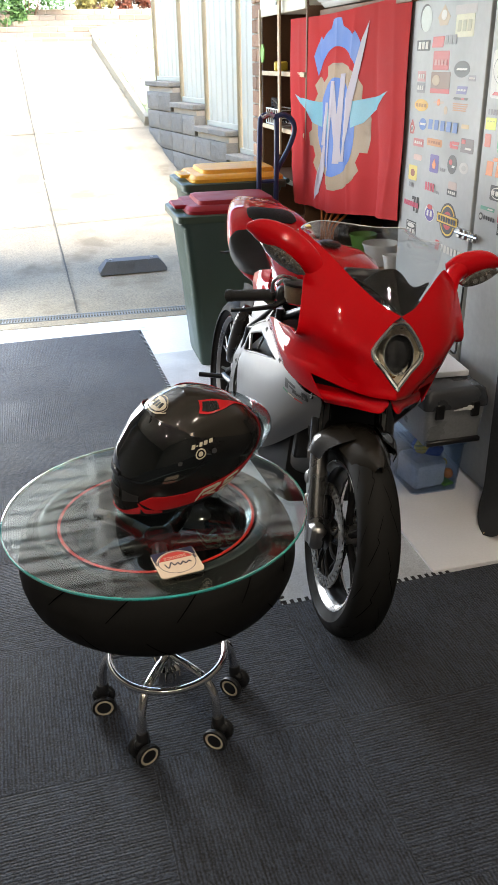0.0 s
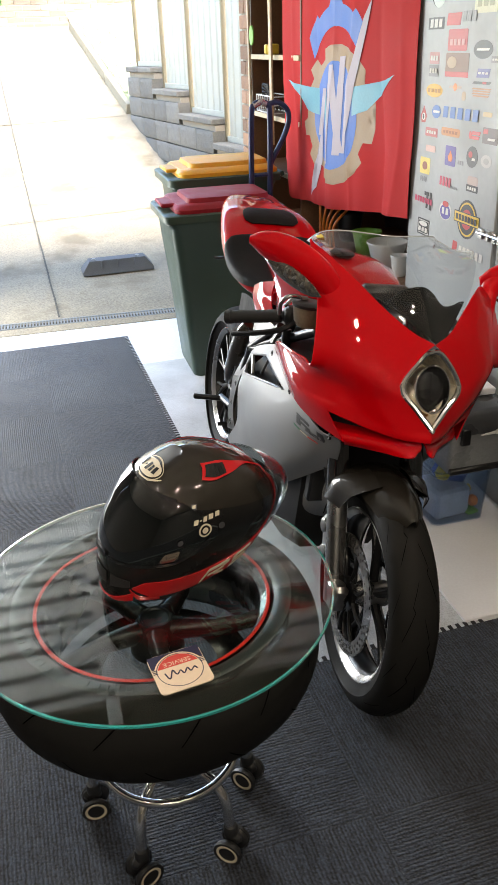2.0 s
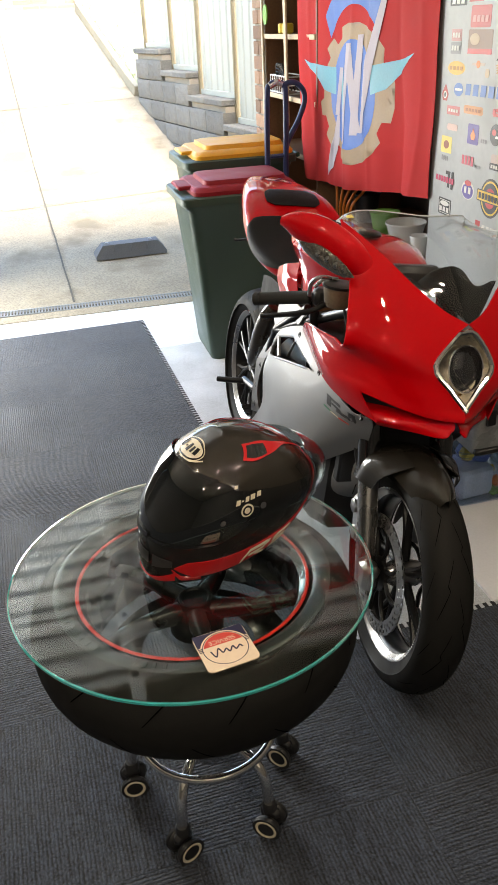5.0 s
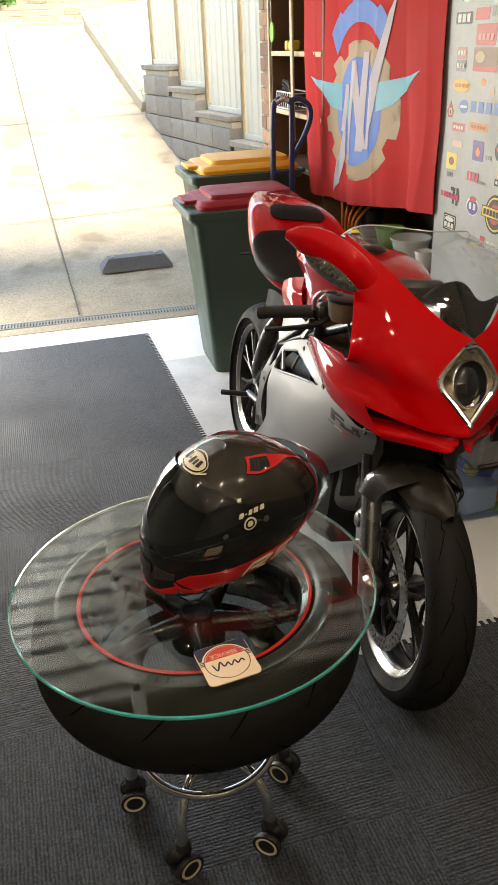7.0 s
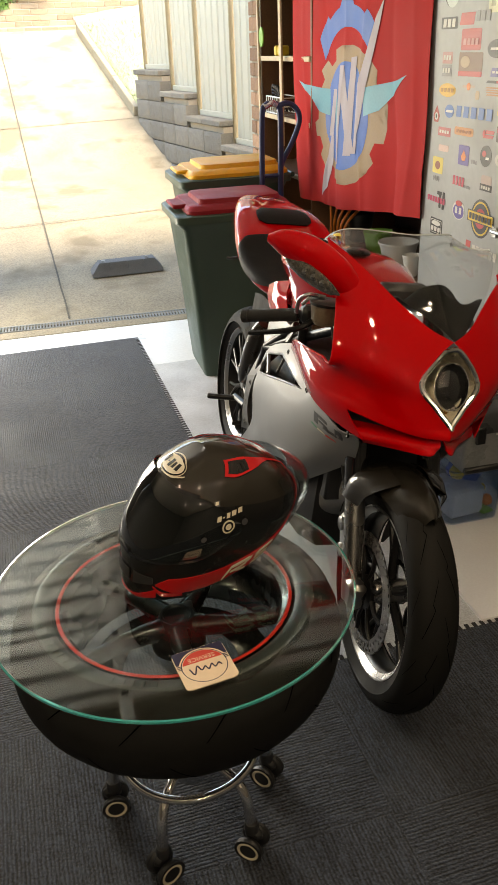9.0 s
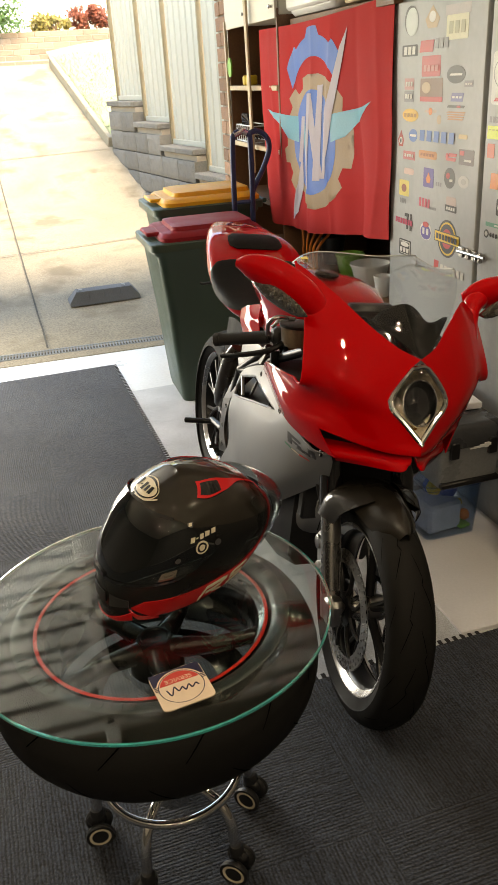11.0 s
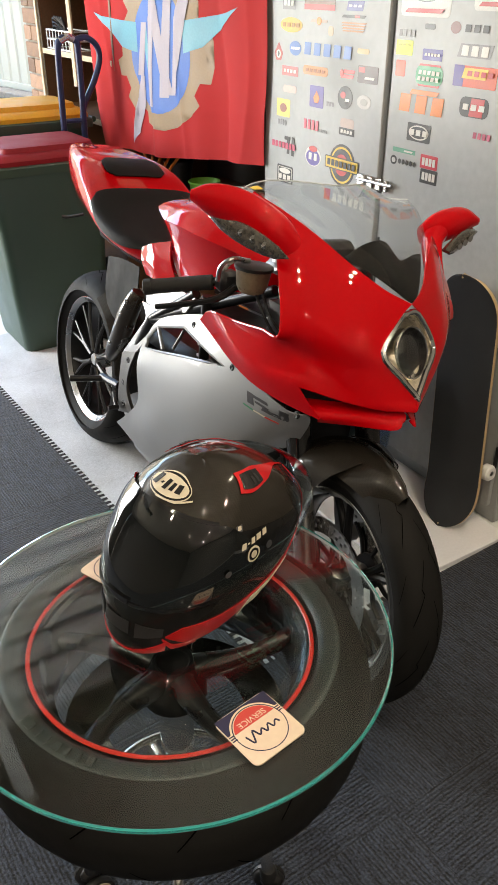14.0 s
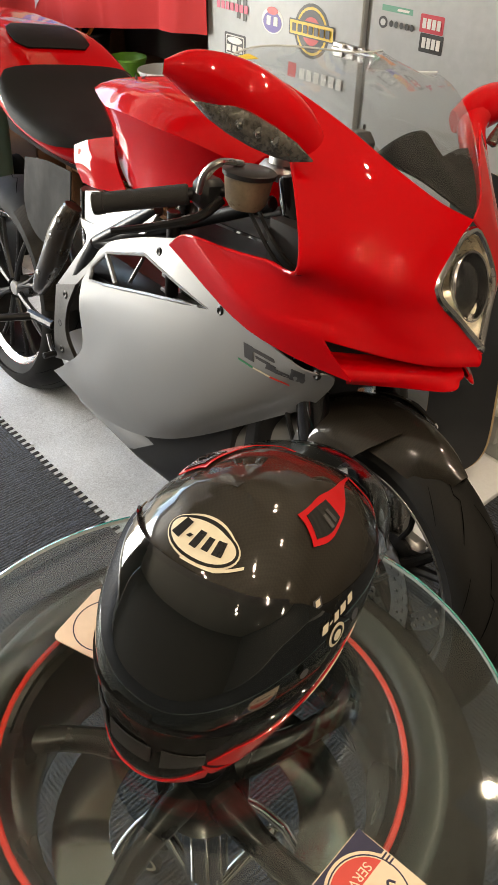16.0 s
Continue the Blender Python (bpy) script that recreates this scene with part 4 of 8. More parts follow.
flag_shape("print_banner", ban, FLAGBLUE, 0.0030)
for s in (-1, 1):
    flag_shape("print_wing", [(s * 0.22, 0.09), (s * 0.50, 0.105), (s * 0.585, 0.12), (s * 0.47, 0.06), (s * 0.34, -0.01), (s * 0.22, -0.03)], FLAGSKY, 0.0039)
for k, (a, b) in enumerate((((-0.19, -0.12), (-0.13, 0.09)), ((-0.07, -0.24), (-0.03, 0.19)), ((0.06, -0.20), (0.10, 0.22)))):
    flag_shape("print_stroke", [(a[0] - 0.035, a[1]), (a[0] + 0.03, a[1]), (b[0] + 0.035, b[1]), (b[0] - 0.03, b[1])], FLAGWHITE, 0.0051)
flag_shape("print_stroke", [(-0.165, 0.09), (-0.10, 0.09), (-0.04, -0.20), (-0.10, -0.10)], FLAGSKY, 0.0043)
flag_shape("print_stroke", [(-0.06, 0.19), (0.0, 0.19), (0.12, -0.19), (0.06, -0.19)], FLAGWHITE, 0.0047)
flag_shape("print_sweep", [(0.11, -0.19), (0.16, 0.10), (0.30, 0.36), (0.37, 0.43), (0.245, 0.10), (0.135, -0.19)], FLAGWHITE, 0.0056)
flag_shape("print_sweep", [(-0.19, -0.12), (-0.21, -0.26), (-0.34, -0.41), (-0.25, -0.36), (-0.16, -0.24), (-0.15, -0.12)], FLAGWHITE, 0.0056)

# bench and clutter under the flag
bn = thing("work_bench", "low dark bench under the flag, cluttered", "bench", pose(1.50, 3.98, 0.0))
g = Geo()
box(g, (0.25, 0.0, 0.60), (0.46, 1.05, 0.035), 0.004)
part("bench_top", g, SHELFW, bn)
for x, y in ((0.06, -0.48), (0.06, 0.48), (0.44, -0.48), (0.44, 0.48)):
    g = Geo()
    box(g, (x, y, 0.29), (0.05, 0.05, 0.585), 0.004)
    part("leg", g, SHELFW, bn)
g = Geo()
box(g, (0.25, 0.0, 0.20), (0.42, 1.0, 0.02), 0.003)
part("lower_shelf", g, SHELFW, bn)


def bowl(name, label, at, r, h, mat):
    g = Geo()
    lathe(g, [(0.0, 0.0), (r * 0.62, 0.0), (r * 0.75, 0.01), (r, h), (r * 1.06, h), (r * 1.04, h + 0.008), (r * 0.95, h), (r * 0.7, 0.015), (0.0, 0.012)], 28)
    ob = part(name, g, mat)
    ob.matrix_world = Matrix.Translation(at)
    return tagged(ob, label, "tub")


bowl("plastic_tub", "bright green plastic tub on the bench", (1.60, 4.00, 0.618), 0.070, 0.10, GRNP)
bowl("plastic_tub", "white plastic bowl on the bench", (1.60, 3.76, 0.618), 0.090, 0.10, WHITEP)
bowl("plastic_tub", "small white plastic beaker on the bench", (1.57, 3.555, 0.618), 0.040, 0.085, WHITEP)
bowl("plastic_tub", "dark plastic pot on the bench", (1.62, 4.28, 0.62), 0.07, 0.14, CASEBLK)
for k, m in enumerate((ORP, CASEBLK, SHELFW, REDLINE)):
    small("tool_case", "small tool case on the bench's lower shelf", "case", m, (0.22, 0.16, 0.16 + 0.03 * k), (1.70, 3.62 + 0.22 * k, 0.211))
g = Geo()
for k in range(5):
    tube(g, [(1.50 + 0.02 * k, 4.40 - 0.05 * k, 0.80), (1.495, 4.38 - 0.05 * k, 0.72), (1.51, 4.42 - 0.05 * k, 0.60), (1.495, 4.37 - 0.04 * k, 0.50), (1.52, 4.44 - 0.05 * k, 0.44)], 0.007, 6, 5)
tagged(part("hanging_leads", g, ORP), "orange and brown leads hanging under the flag", "cable")

# white board on the floor, storage and skateboard in front of the locker
board = part("floor_board", box(Geo(), (1.315, 2.50, 0.008), (0.42, 1.00, 0.016), 0.002), BOARDW)
tagged(board, "white melamine board lying on the floor", "board")

tub = thing("storage_tub", "clear plastic storage tub with blue and yellow contents", "tub", pose(1.345, 2.68, 0.018))
g = Geo()
o = rounded(0.22, 0.42, 0.03)
i_ = rounded(0.214, 0.414, 0.028)
loft(g, [[Vector((x * 0.90, y * 0.93, 0.0)) for x, y in o], [Vector((x, y, 0.205)) for x, y in o], [Vector((x * 1.06, y * 1.04, 0.207)) for x, y in o], [Vector((x * 1.06, y * 1.04, 0.222)) for x, y in o],
         [Vector((x, y, 0.222)) for x, y in i_], [Vector((x * 0.90, y * 0.93, 0.004)) for x, y in i_]])
part("tub_body", g, TUB, tub)
g = Geo()
o = rounded(0.232, 0.435, 0.03)
loft(g, [[Vector((x * 1.03, y * 1.02, 0.224)) for x, y in o], [Vector((x * 1.03, y * 1.02, 0.234)) for x, y in o], [Vector((x * 0.9, y * 0.92, 0.238)) for x, y in o]])
part("tub_lid", g, TUB, tub)
BAGPALE = mk("pale_plastic_bag", (0.52, 0.58, 0.70), 0.35, var=0.25, scale=20)
TUBBLUE = mk("faded_blue_plastic", (0.08, 0.14, 0.46), 0.4, var=0.25, scale=14)
for s, m, at, turn in (((0.14, 0.15, 0.115), BAGPALE, (-0.018, -0.095, 0.062), (0, 0, 6)), ((0.15, 0.16, 0.10), CASEGREY, (0.0, 0.085, 0.056), (0, 0, -4)), ((0.13, 0.05, 0.055), TUBBLUE, (0.0, -0.10, 0.155), (8, 24, 0)),
                       ((0.05, 0.045, 0.05), YELP, (-0.045, -0.135, 0.178), (8, 24, 0)), ((0.035, 0.04, 0.04), ORP, (0.07, -0.155, 0.055), (0, 10, 20)), ((0.05, 0.06, 0.014), GRNP, (0.062, -0.15, 0.016), (0, 0, 12)), ((0.03, 0.03, 0.03), YELP, (0.066, -0.12, 0.09), (20, 0, 30))):
    c = part("contents", box(Geo(), (0, 0, 0), s, 0.012), m, tub)
    c.matrix_local = pose(*at, *turn)

case = thing("tool_box", "dark grey plastic tool box with black latches and lid", "tool box", pose(1.36, 2.64, 0.258))
g = Geo()
o = rounded(0.24, 0.46, 0.02)
loft(g, [[Vector((x * 0.9, y * 0.93, 0.0)) for x, y in o], [Vector((x, y, 0.15)) for x, y in o]])
part("case_body", g, CASEGREY, case)
g = Geo()
loft(g, [[Vector((x * 1.06, y * 1.03, 0.15)) for x, y in o], [Vector((x * 1.06, y * 1.03, 0.175)) for x, y in o], [Vector((x * 1.0, y * 0.98, 0.21)) for x, y in o], [Vector((x * 0.85, y * 0.92, 0.222)) for x, y in o]])
lid = part("case_lid", g, mk("grey_black_lid", (0.045, 0.047, 0.052), 0.28, var=0.2), case, "black plastic lid")
for x in (-0.07, 0.07):
    g = Geo()
    box(g, (x, -0.238, 0.145), (0.035, 0.012, 0.06), 0.004)
    part("latch", g, CASEBLK, lid)
g = Geo()
for x, w, h in ((-0.010, 0.022, 0.005), (0.006, 0.026, 0.008), (0.026, 0.020, 0.011), (0.042, 0.018, 0.018), (0.053, 0.010, 0.010)):
    box(g, (x, -0.246, 0.150 + 0.1 * x), (w, 0.003, h), 0.001)
part("paint_scuff", g, WHITEP, lid, "white paint scuff")
g = Geo()
box(g, (0, -0.22, 0.012), (0.22, 0.02, 0.02), 0.004)
part("foot_rail", g, CASEBLK, case)
wood = part("wood_offcut", box(Geo(), (0, 0, 0.012), (0.20, 0.34, 0.024), 0.003), BOARDW)
wood.matrix_world = pose(1.37, 2.70, 0.482, 0, 0, -4)
tagged(wood, "pale board offcut on the tool box", "board")
chg = thing("charger", "small black charger with its lead on the tool box", "charger", pose(1.32, 2.58, 0.508))
part("charger_body", box(Geo(), (0, 0, 0.018), (0.035, 0.05, 0.034), 0.006), CASEBLK, chg)
g = Geo()
tube(g, [(0.0, 0.0, 0.03), (0.03, 0.03, 0.05), (0.08, 0.02, 0.06), (0.13, 0.05, 0.03), (0.15, 0.08, 0.10), (0.155, 0.08, 0.30)], 0.004, 6, 6)
part("lead", g, CASEBLK, chg)

# skateboard standing on its tail against the locker
sk = thing("skateboard", "black-gripped maple skateboard standing upright against the locker", "skateboard", pose(1.425, 2.160, 0.012, -4.5, 0, -86) @ pose(0, 0, 0, 0, -6.5, 0))
def deck_grid(off):
    rows = []
    for j in range(61):
        v = 0.5 - 0.5 * math.cos(math.pi * j / 60)
        z = 0.80 * v
        e = min(v, 1 - v) * 0.80
        w = 0.100 * (1 if e > 0.11 else math.sqrt(max(0.0, 1 - (1 - e / 0.11) ** 2)) * 0.995 + 0.005)
        kick = 0.045 * max(0.0, (0.16 - e) / 0.16) ** 1.6
        rows.append([Vector((w * (i / 5 - 1), -kick - off + 0.006 * (1 - (i / 5 - 1) ** 2) * -1, z)) for i in range(11)])
    return rows


g = Geo()
shell(g, deck_grid(0.0), 0.011)
flip_fix(part("deck", g, MAPLE, sk))
g = Geo()
shell(g, [[Vector((p.x * 0.985, p.y - 0.0012, p.z)) for p in r] for r in deck_grid(0.0)], 0.001)
flip_fix(part("grip_sheet", g, GRIPT, sk, "black grip tape"))
for z in (0.19, 0.61):
    g = Geo()
    box(g, (0, 0.03, z), (0.055, 0.03, 0.08), 0.006)
    rod(g, (-0.085, 0.055, z), (0.085, 0.055, z), 0.008, 8)
    tk = part("truck", g, ALU, sk)
    for s in (-1, 1):
        g = Geo()
        lathe(g, [(0.008, -0.016), (0.020, -0.016), (0.026, -0.010), (0.026, 0.010), (0.020, 0.016), (0.008, 0.016)], 20, pose(s * 0.088, 0.055, z, 0, 90, 0))
        part("wheel", g, WHITEP, tk)

# ---- wheel table with glass top, helmet and coasters ----
TX, TY, TZ = 0.161, 1.623, 0.629
table = thing("wheel_table", "round glass table on a tyre and chrome castor base", "table", pose(TX, TY, 0))


def tyre_profile(r, w, rim, crown):
    """Half-round tyre section as (radius, height) round the axis."""
    pts = []
    for i in range(15):
        a = radians(-90 + 180 * i / 14)
        pts.append((r - crown * (1 - math.cos(a)) * 1.0, w / 2 * math.sin(a)))
    side = [(rim + 0.030, w * 0.46), (rim + 0.008, w * 0.40), (rim, w * 0.34), (rim, -w * 0.34), (rim + 0.008, -w * 0.40), (rim + 0.030, -w * 0.46)]
    return pts + side


g = Geo()
lathe(g, tyre_profile(0.328, 0.192, 0.222, 0.062), 72, pose(0, 0, 0.518), close=True)
ty = flip_fix(part("tyre", g, RUBBER, table, "worn black road tyre"))


def groove(r, w, crown, a0, sweep, h0, h1, depth=0.0012, wid=0.008, n=8):
    """A tread cut: a narrow bent strip lying on the tyre's crown."""
    vs, fs = [], []
    for i in range(n + 1):
        t = i / n
        b = h0 + (h1 - h0) * t
        s = radians(b)
        rr = r - crown * (1 - math.cos(s)) + depth
        z = w / 2 * math.sin(s)
        ww = wid * math.sin(math.pi * min(0.88, max(0.12, t))) ** 0.5
        for q in (-1, 1):
            aa = a0 + sweep * t + q * ww / r / 2
            vs.append((rr * math.cos(aa), rr * math.sin(aa), z))
    for i in range(n):
        fs.append((2 * i, 2 * i + 1, 2 * i + 3, 2 * i + 2))
    return vs, fs


# strips lie on the crown; the grooves' shade is in their black
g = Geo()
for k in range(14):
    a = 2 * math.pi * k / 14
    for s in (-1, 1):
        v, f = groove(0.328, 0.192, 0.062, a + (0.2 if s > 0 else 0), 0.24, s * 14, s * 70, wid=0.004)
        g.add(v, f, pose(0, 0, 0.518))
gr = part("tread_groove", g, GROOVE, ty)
gr["kind"] = "stuff"
# shiny side wall, the daylight glare on it put into a paler grey
SIDEW = mk("sidewall_rubber", (0.030, 0.036, 0.036), 0.40, var=0.06, scale=12, fine=60, spec=0.5, rvar=0.05)
g = Geo()
lathe(g, [(0.238, 0.6045), (0.244, 0.6100), (0.252, 0.6135), (0.262, 0.6150), (0.268, 0.6150), (0.272, 0.6130)], 96)
swb = part("sidewall_band", g, SIDEW, ty, "shiny side wall band, paled for daylight glare")
g = Geo()
for a0, n in ((12, 9), (62, 6), (188, 8), (236, 5)):
    for k in range(n):
        box(g, (0.259, 0, 0.6150), (0.015, 0.006 + 0.005 * (k % 3 == 1), 0.003), 0.0008, pose(0, 0, 0, 0, 0, a0 + 4.2 * k))
part("moulded_mark", g, SIDEW, swb, "raised marks moulded in the side wall")
rimm = mk("dark_bronze_rim", (0.012, 0.0112, 0.0108), 0.28, metal=0.2, var=0.1, coat=0.6)
g = Geo()
lathe(g, [(0.219, 0.598), (0.226, 0.602), (0.223, 0.592), (0.212, 0.585), (0.205, 0.550), (0.196, 0.530), (0.196, 0.494), (0.205, 0.474), (0.212, 0.440), (0.223, 0.432), (0.226, 0.422), (0.219, 0.426)], 64, None, close=True)
rim = flip_fix(part("rim", g, rimm, table, "dark bronze cast rim"))
g = Geo()
lathe(g, [(0.2235, 0.6026), (0.2255, 0.6046), (0.2295, 0.6046), (0.2310, 0.6026)], 72)
part("pinstripe", g, REDLINE, rim, "bright red rim tape")
for k in range(5):
    a = radians(72 * k + 50)
    g = Geo()
    for s in (1,):
        rings = []
        for t in (0.0, 0.2, 0.4, 0.6, 0.8, 1.0):
            r = 0.035 + (0.205 - 0.035) * t
            aa = a + 0.16 * t * t
            w, h = 0.036 - 0.020 * math.sin(1.7 * t) + 0.010 * t ** 3, 0.040 - 0.014 * t
            c = Vector((r * math.cos(aa), r * math.sin(aa), 0.530 + 0.010 * t))
            u = Vector((-math.sin(aa), math.cos(aa), 0))
            rings.append([c + u * w * math.cos(b) * 0.7 + Vector((0, 0, h * 0.6 * math.sin(b))) for b in [2 * math.pi * i / 10 for i in range(10)]])
        loft(g, rings)
    flip_fix(part("spoke", g, rimm, rim))
g = Geo()
lathe(g, [(0.0, 0.548), (0.026, 0.550), (0.034, 0.552), (0.042, 0.540), (0.055, 0.520), (0.055, 0.480), (0.0, 0.480)], 28)
hub = part("hub", g, BLACKM, rim)
g = Geo()
lathe(g, [(0.026, 0.551), (0.029, 0.555), (0.034, 0.555), (0.036, 0.550)], 28)
part("hub_ring", g, BLACKM, rim)
# chrome castor base
g = Geo()
lathe(g, [(0.0, 0.50), (0.030, 0.50), (0.030, 0.30), (0.022, 0.295), (0.022, 0.16), (0.034, 0.15), (0.034, 0.105), (0.0, 0.10)], 20)
part("column", g, CHROME, table)
g = Geo()
lathe(g, [(0.12, 0.418), (0.19, 0.418), (0.19, 0.424), (0.12, 0.424)], 40, None, close=True)
part("mount_ring", g, CHROME, table)
g = Geo()
tube(g, [(0.149 * math.cos(2 * math.pi * i / 16), 0.149 * math.sin(2 * math.pi * i / 16), 0.198) for i in range(17)], 0.0095, 10, 3, closed=True)
part("foot_ring", g, CHROME, table)
for ang, tw in ((-57, 20), (-121, -35), (167, 10), (6, -50), (86, 30)):
    a = radians(ang)
    d = Vector((math.cos(a), math.sin(a), 0))
    leg = Geo()
    tube(leg, [d * 0.02 + Vector((0, 0, 0.190)), d * 0.08 + Vector((0, 0, 0.194)), d * 0.14 + Vector((0, 0, 0.188)), d * 0.170 + Vector((0, 0, 0.150)), d * 0.178 + Vector((0, 0, 0.085))], 0.0115, 10, 5)
    lg = part("leg", leg, CHROME, table, "bent chrome tube leg")
    m = Matrix.Translation(d * 0.180) @ pose(0, 0, 0, 0, 0, ang + tw)
    g = Geo()
    lathe(g, [(0.0, 0.092), (0.013, 0.092), (0.016, 0.086), (0.016, 0.070), (0.0, 0.070)], 14, m)
    box(g, (0.004, 0, 0.058), (0.040, 0.020, 0.030), 0.008, m)
    cst = part("castor", g, BLACKP, lg, "black twin-wheel castor")
    for s in (-1, 1):
        g = Geo()
        lathe(g, [(0.0, 0.0), (0.018, 0.0), (0.026, 0.002), (0.030, 0.007), (0.030, 0.014), (0.026, 0.018), (0.0, 0.018)], 24, m @ pose(0.0, s * 0.009, 0.031, -90 * s, 0, 0))
        lathe(g, [(0.024, 0.0178), (0.027, 0.0195), (0.031, 0.019), (0.0315, 0.012), (0.030, 0.012)], 24, m @ pose(0.0, s * 0.009, 0.031, -90 * s, 0, 0))
        part("wheel", g, BLACKP, lg)
        g = Geo()
        lathe(g, [(0.0185, 0.0186), (0.0235, 0.0196), (0.0245, 0.0186), (0.0235, 0.018), (0.0185, 0.018)], 24, m @ pose(0.0, s * 0.009, 0.031, -90 * s, 0, 0), close=True)
        part("wheel_ring", g, CREAMDEC, lg, "cream ring")

# glass top: clear faces and a green polished edge
g = Geo()
R = 0.355
lathe(g, [(0.0, TZ - 0.007), (R - 0.004, TZ - 0.007)], 96)
lathe(g, [(0.0, TZ), (R - 0.004, TZ)], 96)
top = part("glass_top", g, GLASS, table, "clear round glass top with a green edge")
top.visible_shadow = False
g = Geo()
lathe(g, [(R - 0.004, TZ), (R - 0.001, TZ - 0.0008), (R, TZ - 0.0025), (R, TZ - 0.0045), (R - 0.0012, TZ - 0.0058), (R - 0.004, TZ - 0.007)], 128)
part("glass_edge", g, GLASSEDGE, top)
# ring added inside the edge: paints the far rim's whitish light
g = Geo()
lathe(g, [(R - 0.0046, TZ - 0.0005), (R - 0.0046, TZ - 0.0065)], 128)
inner = part("edge_bevel", g, mk("pale_edge_tint", (0.42, 0.46, 0.46), 0.3, var=0.1), top, "added pale ring for the far edge's whitish look")
inner.visible_shadow = False
# coasters
def coaster(at, turn, label, kind):
    t = thing("coaster", label, "coaster", Matrix.Translation(at) @ pose(0, 0, 0, 0, 0, turn))
    part("card", plate(Geo(), rounded(0.093, 0.093, 0.010), 0.0022), CARDM, t)
    part("ring_print", lathe(Geo(), [(0.0385, 0.0024), (0.0395, 0.0027), (0.0400, 0.0024)], 40), CARDNAVY, t)
    if kind:
        # dark corners and a red cap in the round field, with a word and a plain flourish
        tri = [(-0.0455, 0.0455), (0.0455, 0.0455), (0.0455, 0.015), (0.041, 0.015)] + [(0.043 * math.cos(radians(a)), 0.043 * math.sin(radians(a))) for a in range(24, 157, 6)] + [(-0.041, 0.015), (-0.0455, 0.015)]
        part("corner_print", plate(Geo(), tri, 0.0007, pose(0, 0, 0.0021)), CARDNAVY, t)
        cap = [(0.037 * math.cos(radians(a)), 0.037 * math.sin(radians(a))) for a in range(18, 163, 6)]
        part("cap_print", plate(Geo(), cap, 0.0009, pose(0, 0, 0.0021)), CARDRED, t)
        cu = bpy.data.curves.new("word", 'FONT')
        cu.body, cu.size, cu.align_x, cu.align_y, cu.extrude = "SERVICE", 0.0135, 'CENTER', 'CENTER', 0.0001
        w = new("word", cu)
        w.data.materials.append(CARDM)
        w.parent = t
        w.matrix_basis = pose(0, 0.0185, 0.0033, 0, 0, 180)
        g = Geo()
        tube(g, [(-0.027, -0.001, 0.0026), (-0.022, -0.016, 0.0026), (-0.013, 0.002, 0.0026), (-0.008, -0.010, 0.0026), (0.0, -0.003, 0.0026), (0.004, -0.012, 0.0026), (0.012, -0.002, 0.0026), (0.016, -0.011, 0.0026), (0.024, -0.004, 0.0026), (0.028, -0.010, 0.0026)], 0.0013, 6, 5)
        part("script_print", g, CARDNAVY, t)
        for s in (-1, 1):
            g = Geo()
            for q in range(3):
                box(g, (s * 0.0415, 0.004 + 0.004 * q, 0.0025), (0.008, 0.0018, 0.0008), 0.0002)
            part("dash_print", g, CARDNAVY, t)
    return t


coaster((0.172, 1.379, TZ + 0.0005), 8, "square card coaster with a red cap, dark corners and script", True)
coaster((0.150, 1.805, TZ + 0.0005), 22, "plain pinkish card coaster with a thin ring, half hidden", False)

# ---- helmet ----
helmet = thing("helmet", "black carbon full-face motorcycle helmet with red stripes on the table", "helmet", pose(0.245, 1.6596, TZ + 0.0055, 0, 1.87, 193.06))
# height up the shell, its front, its back, its half width
HL = ((0.000, 0.145, -0.130, 0.078), (0.012, 0.174, -0.148, 0.092), (0.030, 0.181, -0.163, 0.102), (0.055, 0.177, -0.176, 0.111), (0.085, 0.172, -0.185, 0.118), (0.115, 0.164, -0.187, 0.1235), (0.145, 0.152, -0.180, 0.125),
      (0.175, 0.131, -0.164, 0.121), (0.205, 0.108, -0.146, 0.111), (0.232, 0.076, -0.116, 0.090), (0.252, 0.042, -0.084, 0.063), (0.264, 0.008, -0.050, 0.034), (0.270, -0.016, -0.024, 0.004))
HTOP = 0.270


def hel(a, z, off=0.0):
    """A point of the shell: a in degrees from straight ahead to the wearer's left, z up the shell."""
    z = max(0.0, min(HTOP, z))
    for k in range(len(HL) - 1):
        if z <= HL[k + 1][0]:
            break
    p = [HL[max(0, k - 1)], HL[k], HL[k + 1], HL[min(len(HL) - 1, k + 2)]]
    t = (z - p[1][0]) / (p[2][0] - p[1][0])
    f, b, w = [0.5 * (2 * p[1][i] + (p[2][i] - p[0][i]) * t + (2 * p[0][i] - 5 * p[1][i] + 4 * p[2][i] - p[3][i]) * t * t + (3 * p[1][i] - 3 * p[2][i] + p[3][i] - p[0][i]) * t ** 3) for i in (1, 2, 3)]
    c = radians(a)
    cx, cy = math.cos(c), math.sin(c)
    ex = math.copysign(abs(cx) ** 0.9, cx)
    ey = math.copysign(abs(cy) ** 0.9, cy)
    m = (f + b) / 2 * 0.35
    x = m + ex * ((f - m) if ex > 0 else (m - b))
    y = ey * w
    # the rim rises towards the nape
    z2 = z + 0.070 * max(0.0, min(1.3, (0.15 - x) / 0.31)) ** 1.7 * (1 - z / HTOP) ** 1.6
    q = Vector((x, y, z2))
    if off:
        q += Vector(((x + 0.005) / 0.17 ** 2, y / 0.125 ** 2, (z2 - 0.12) / 0.14 ** 2)).normalized() * off
    return q


g = Geo()
n = 72
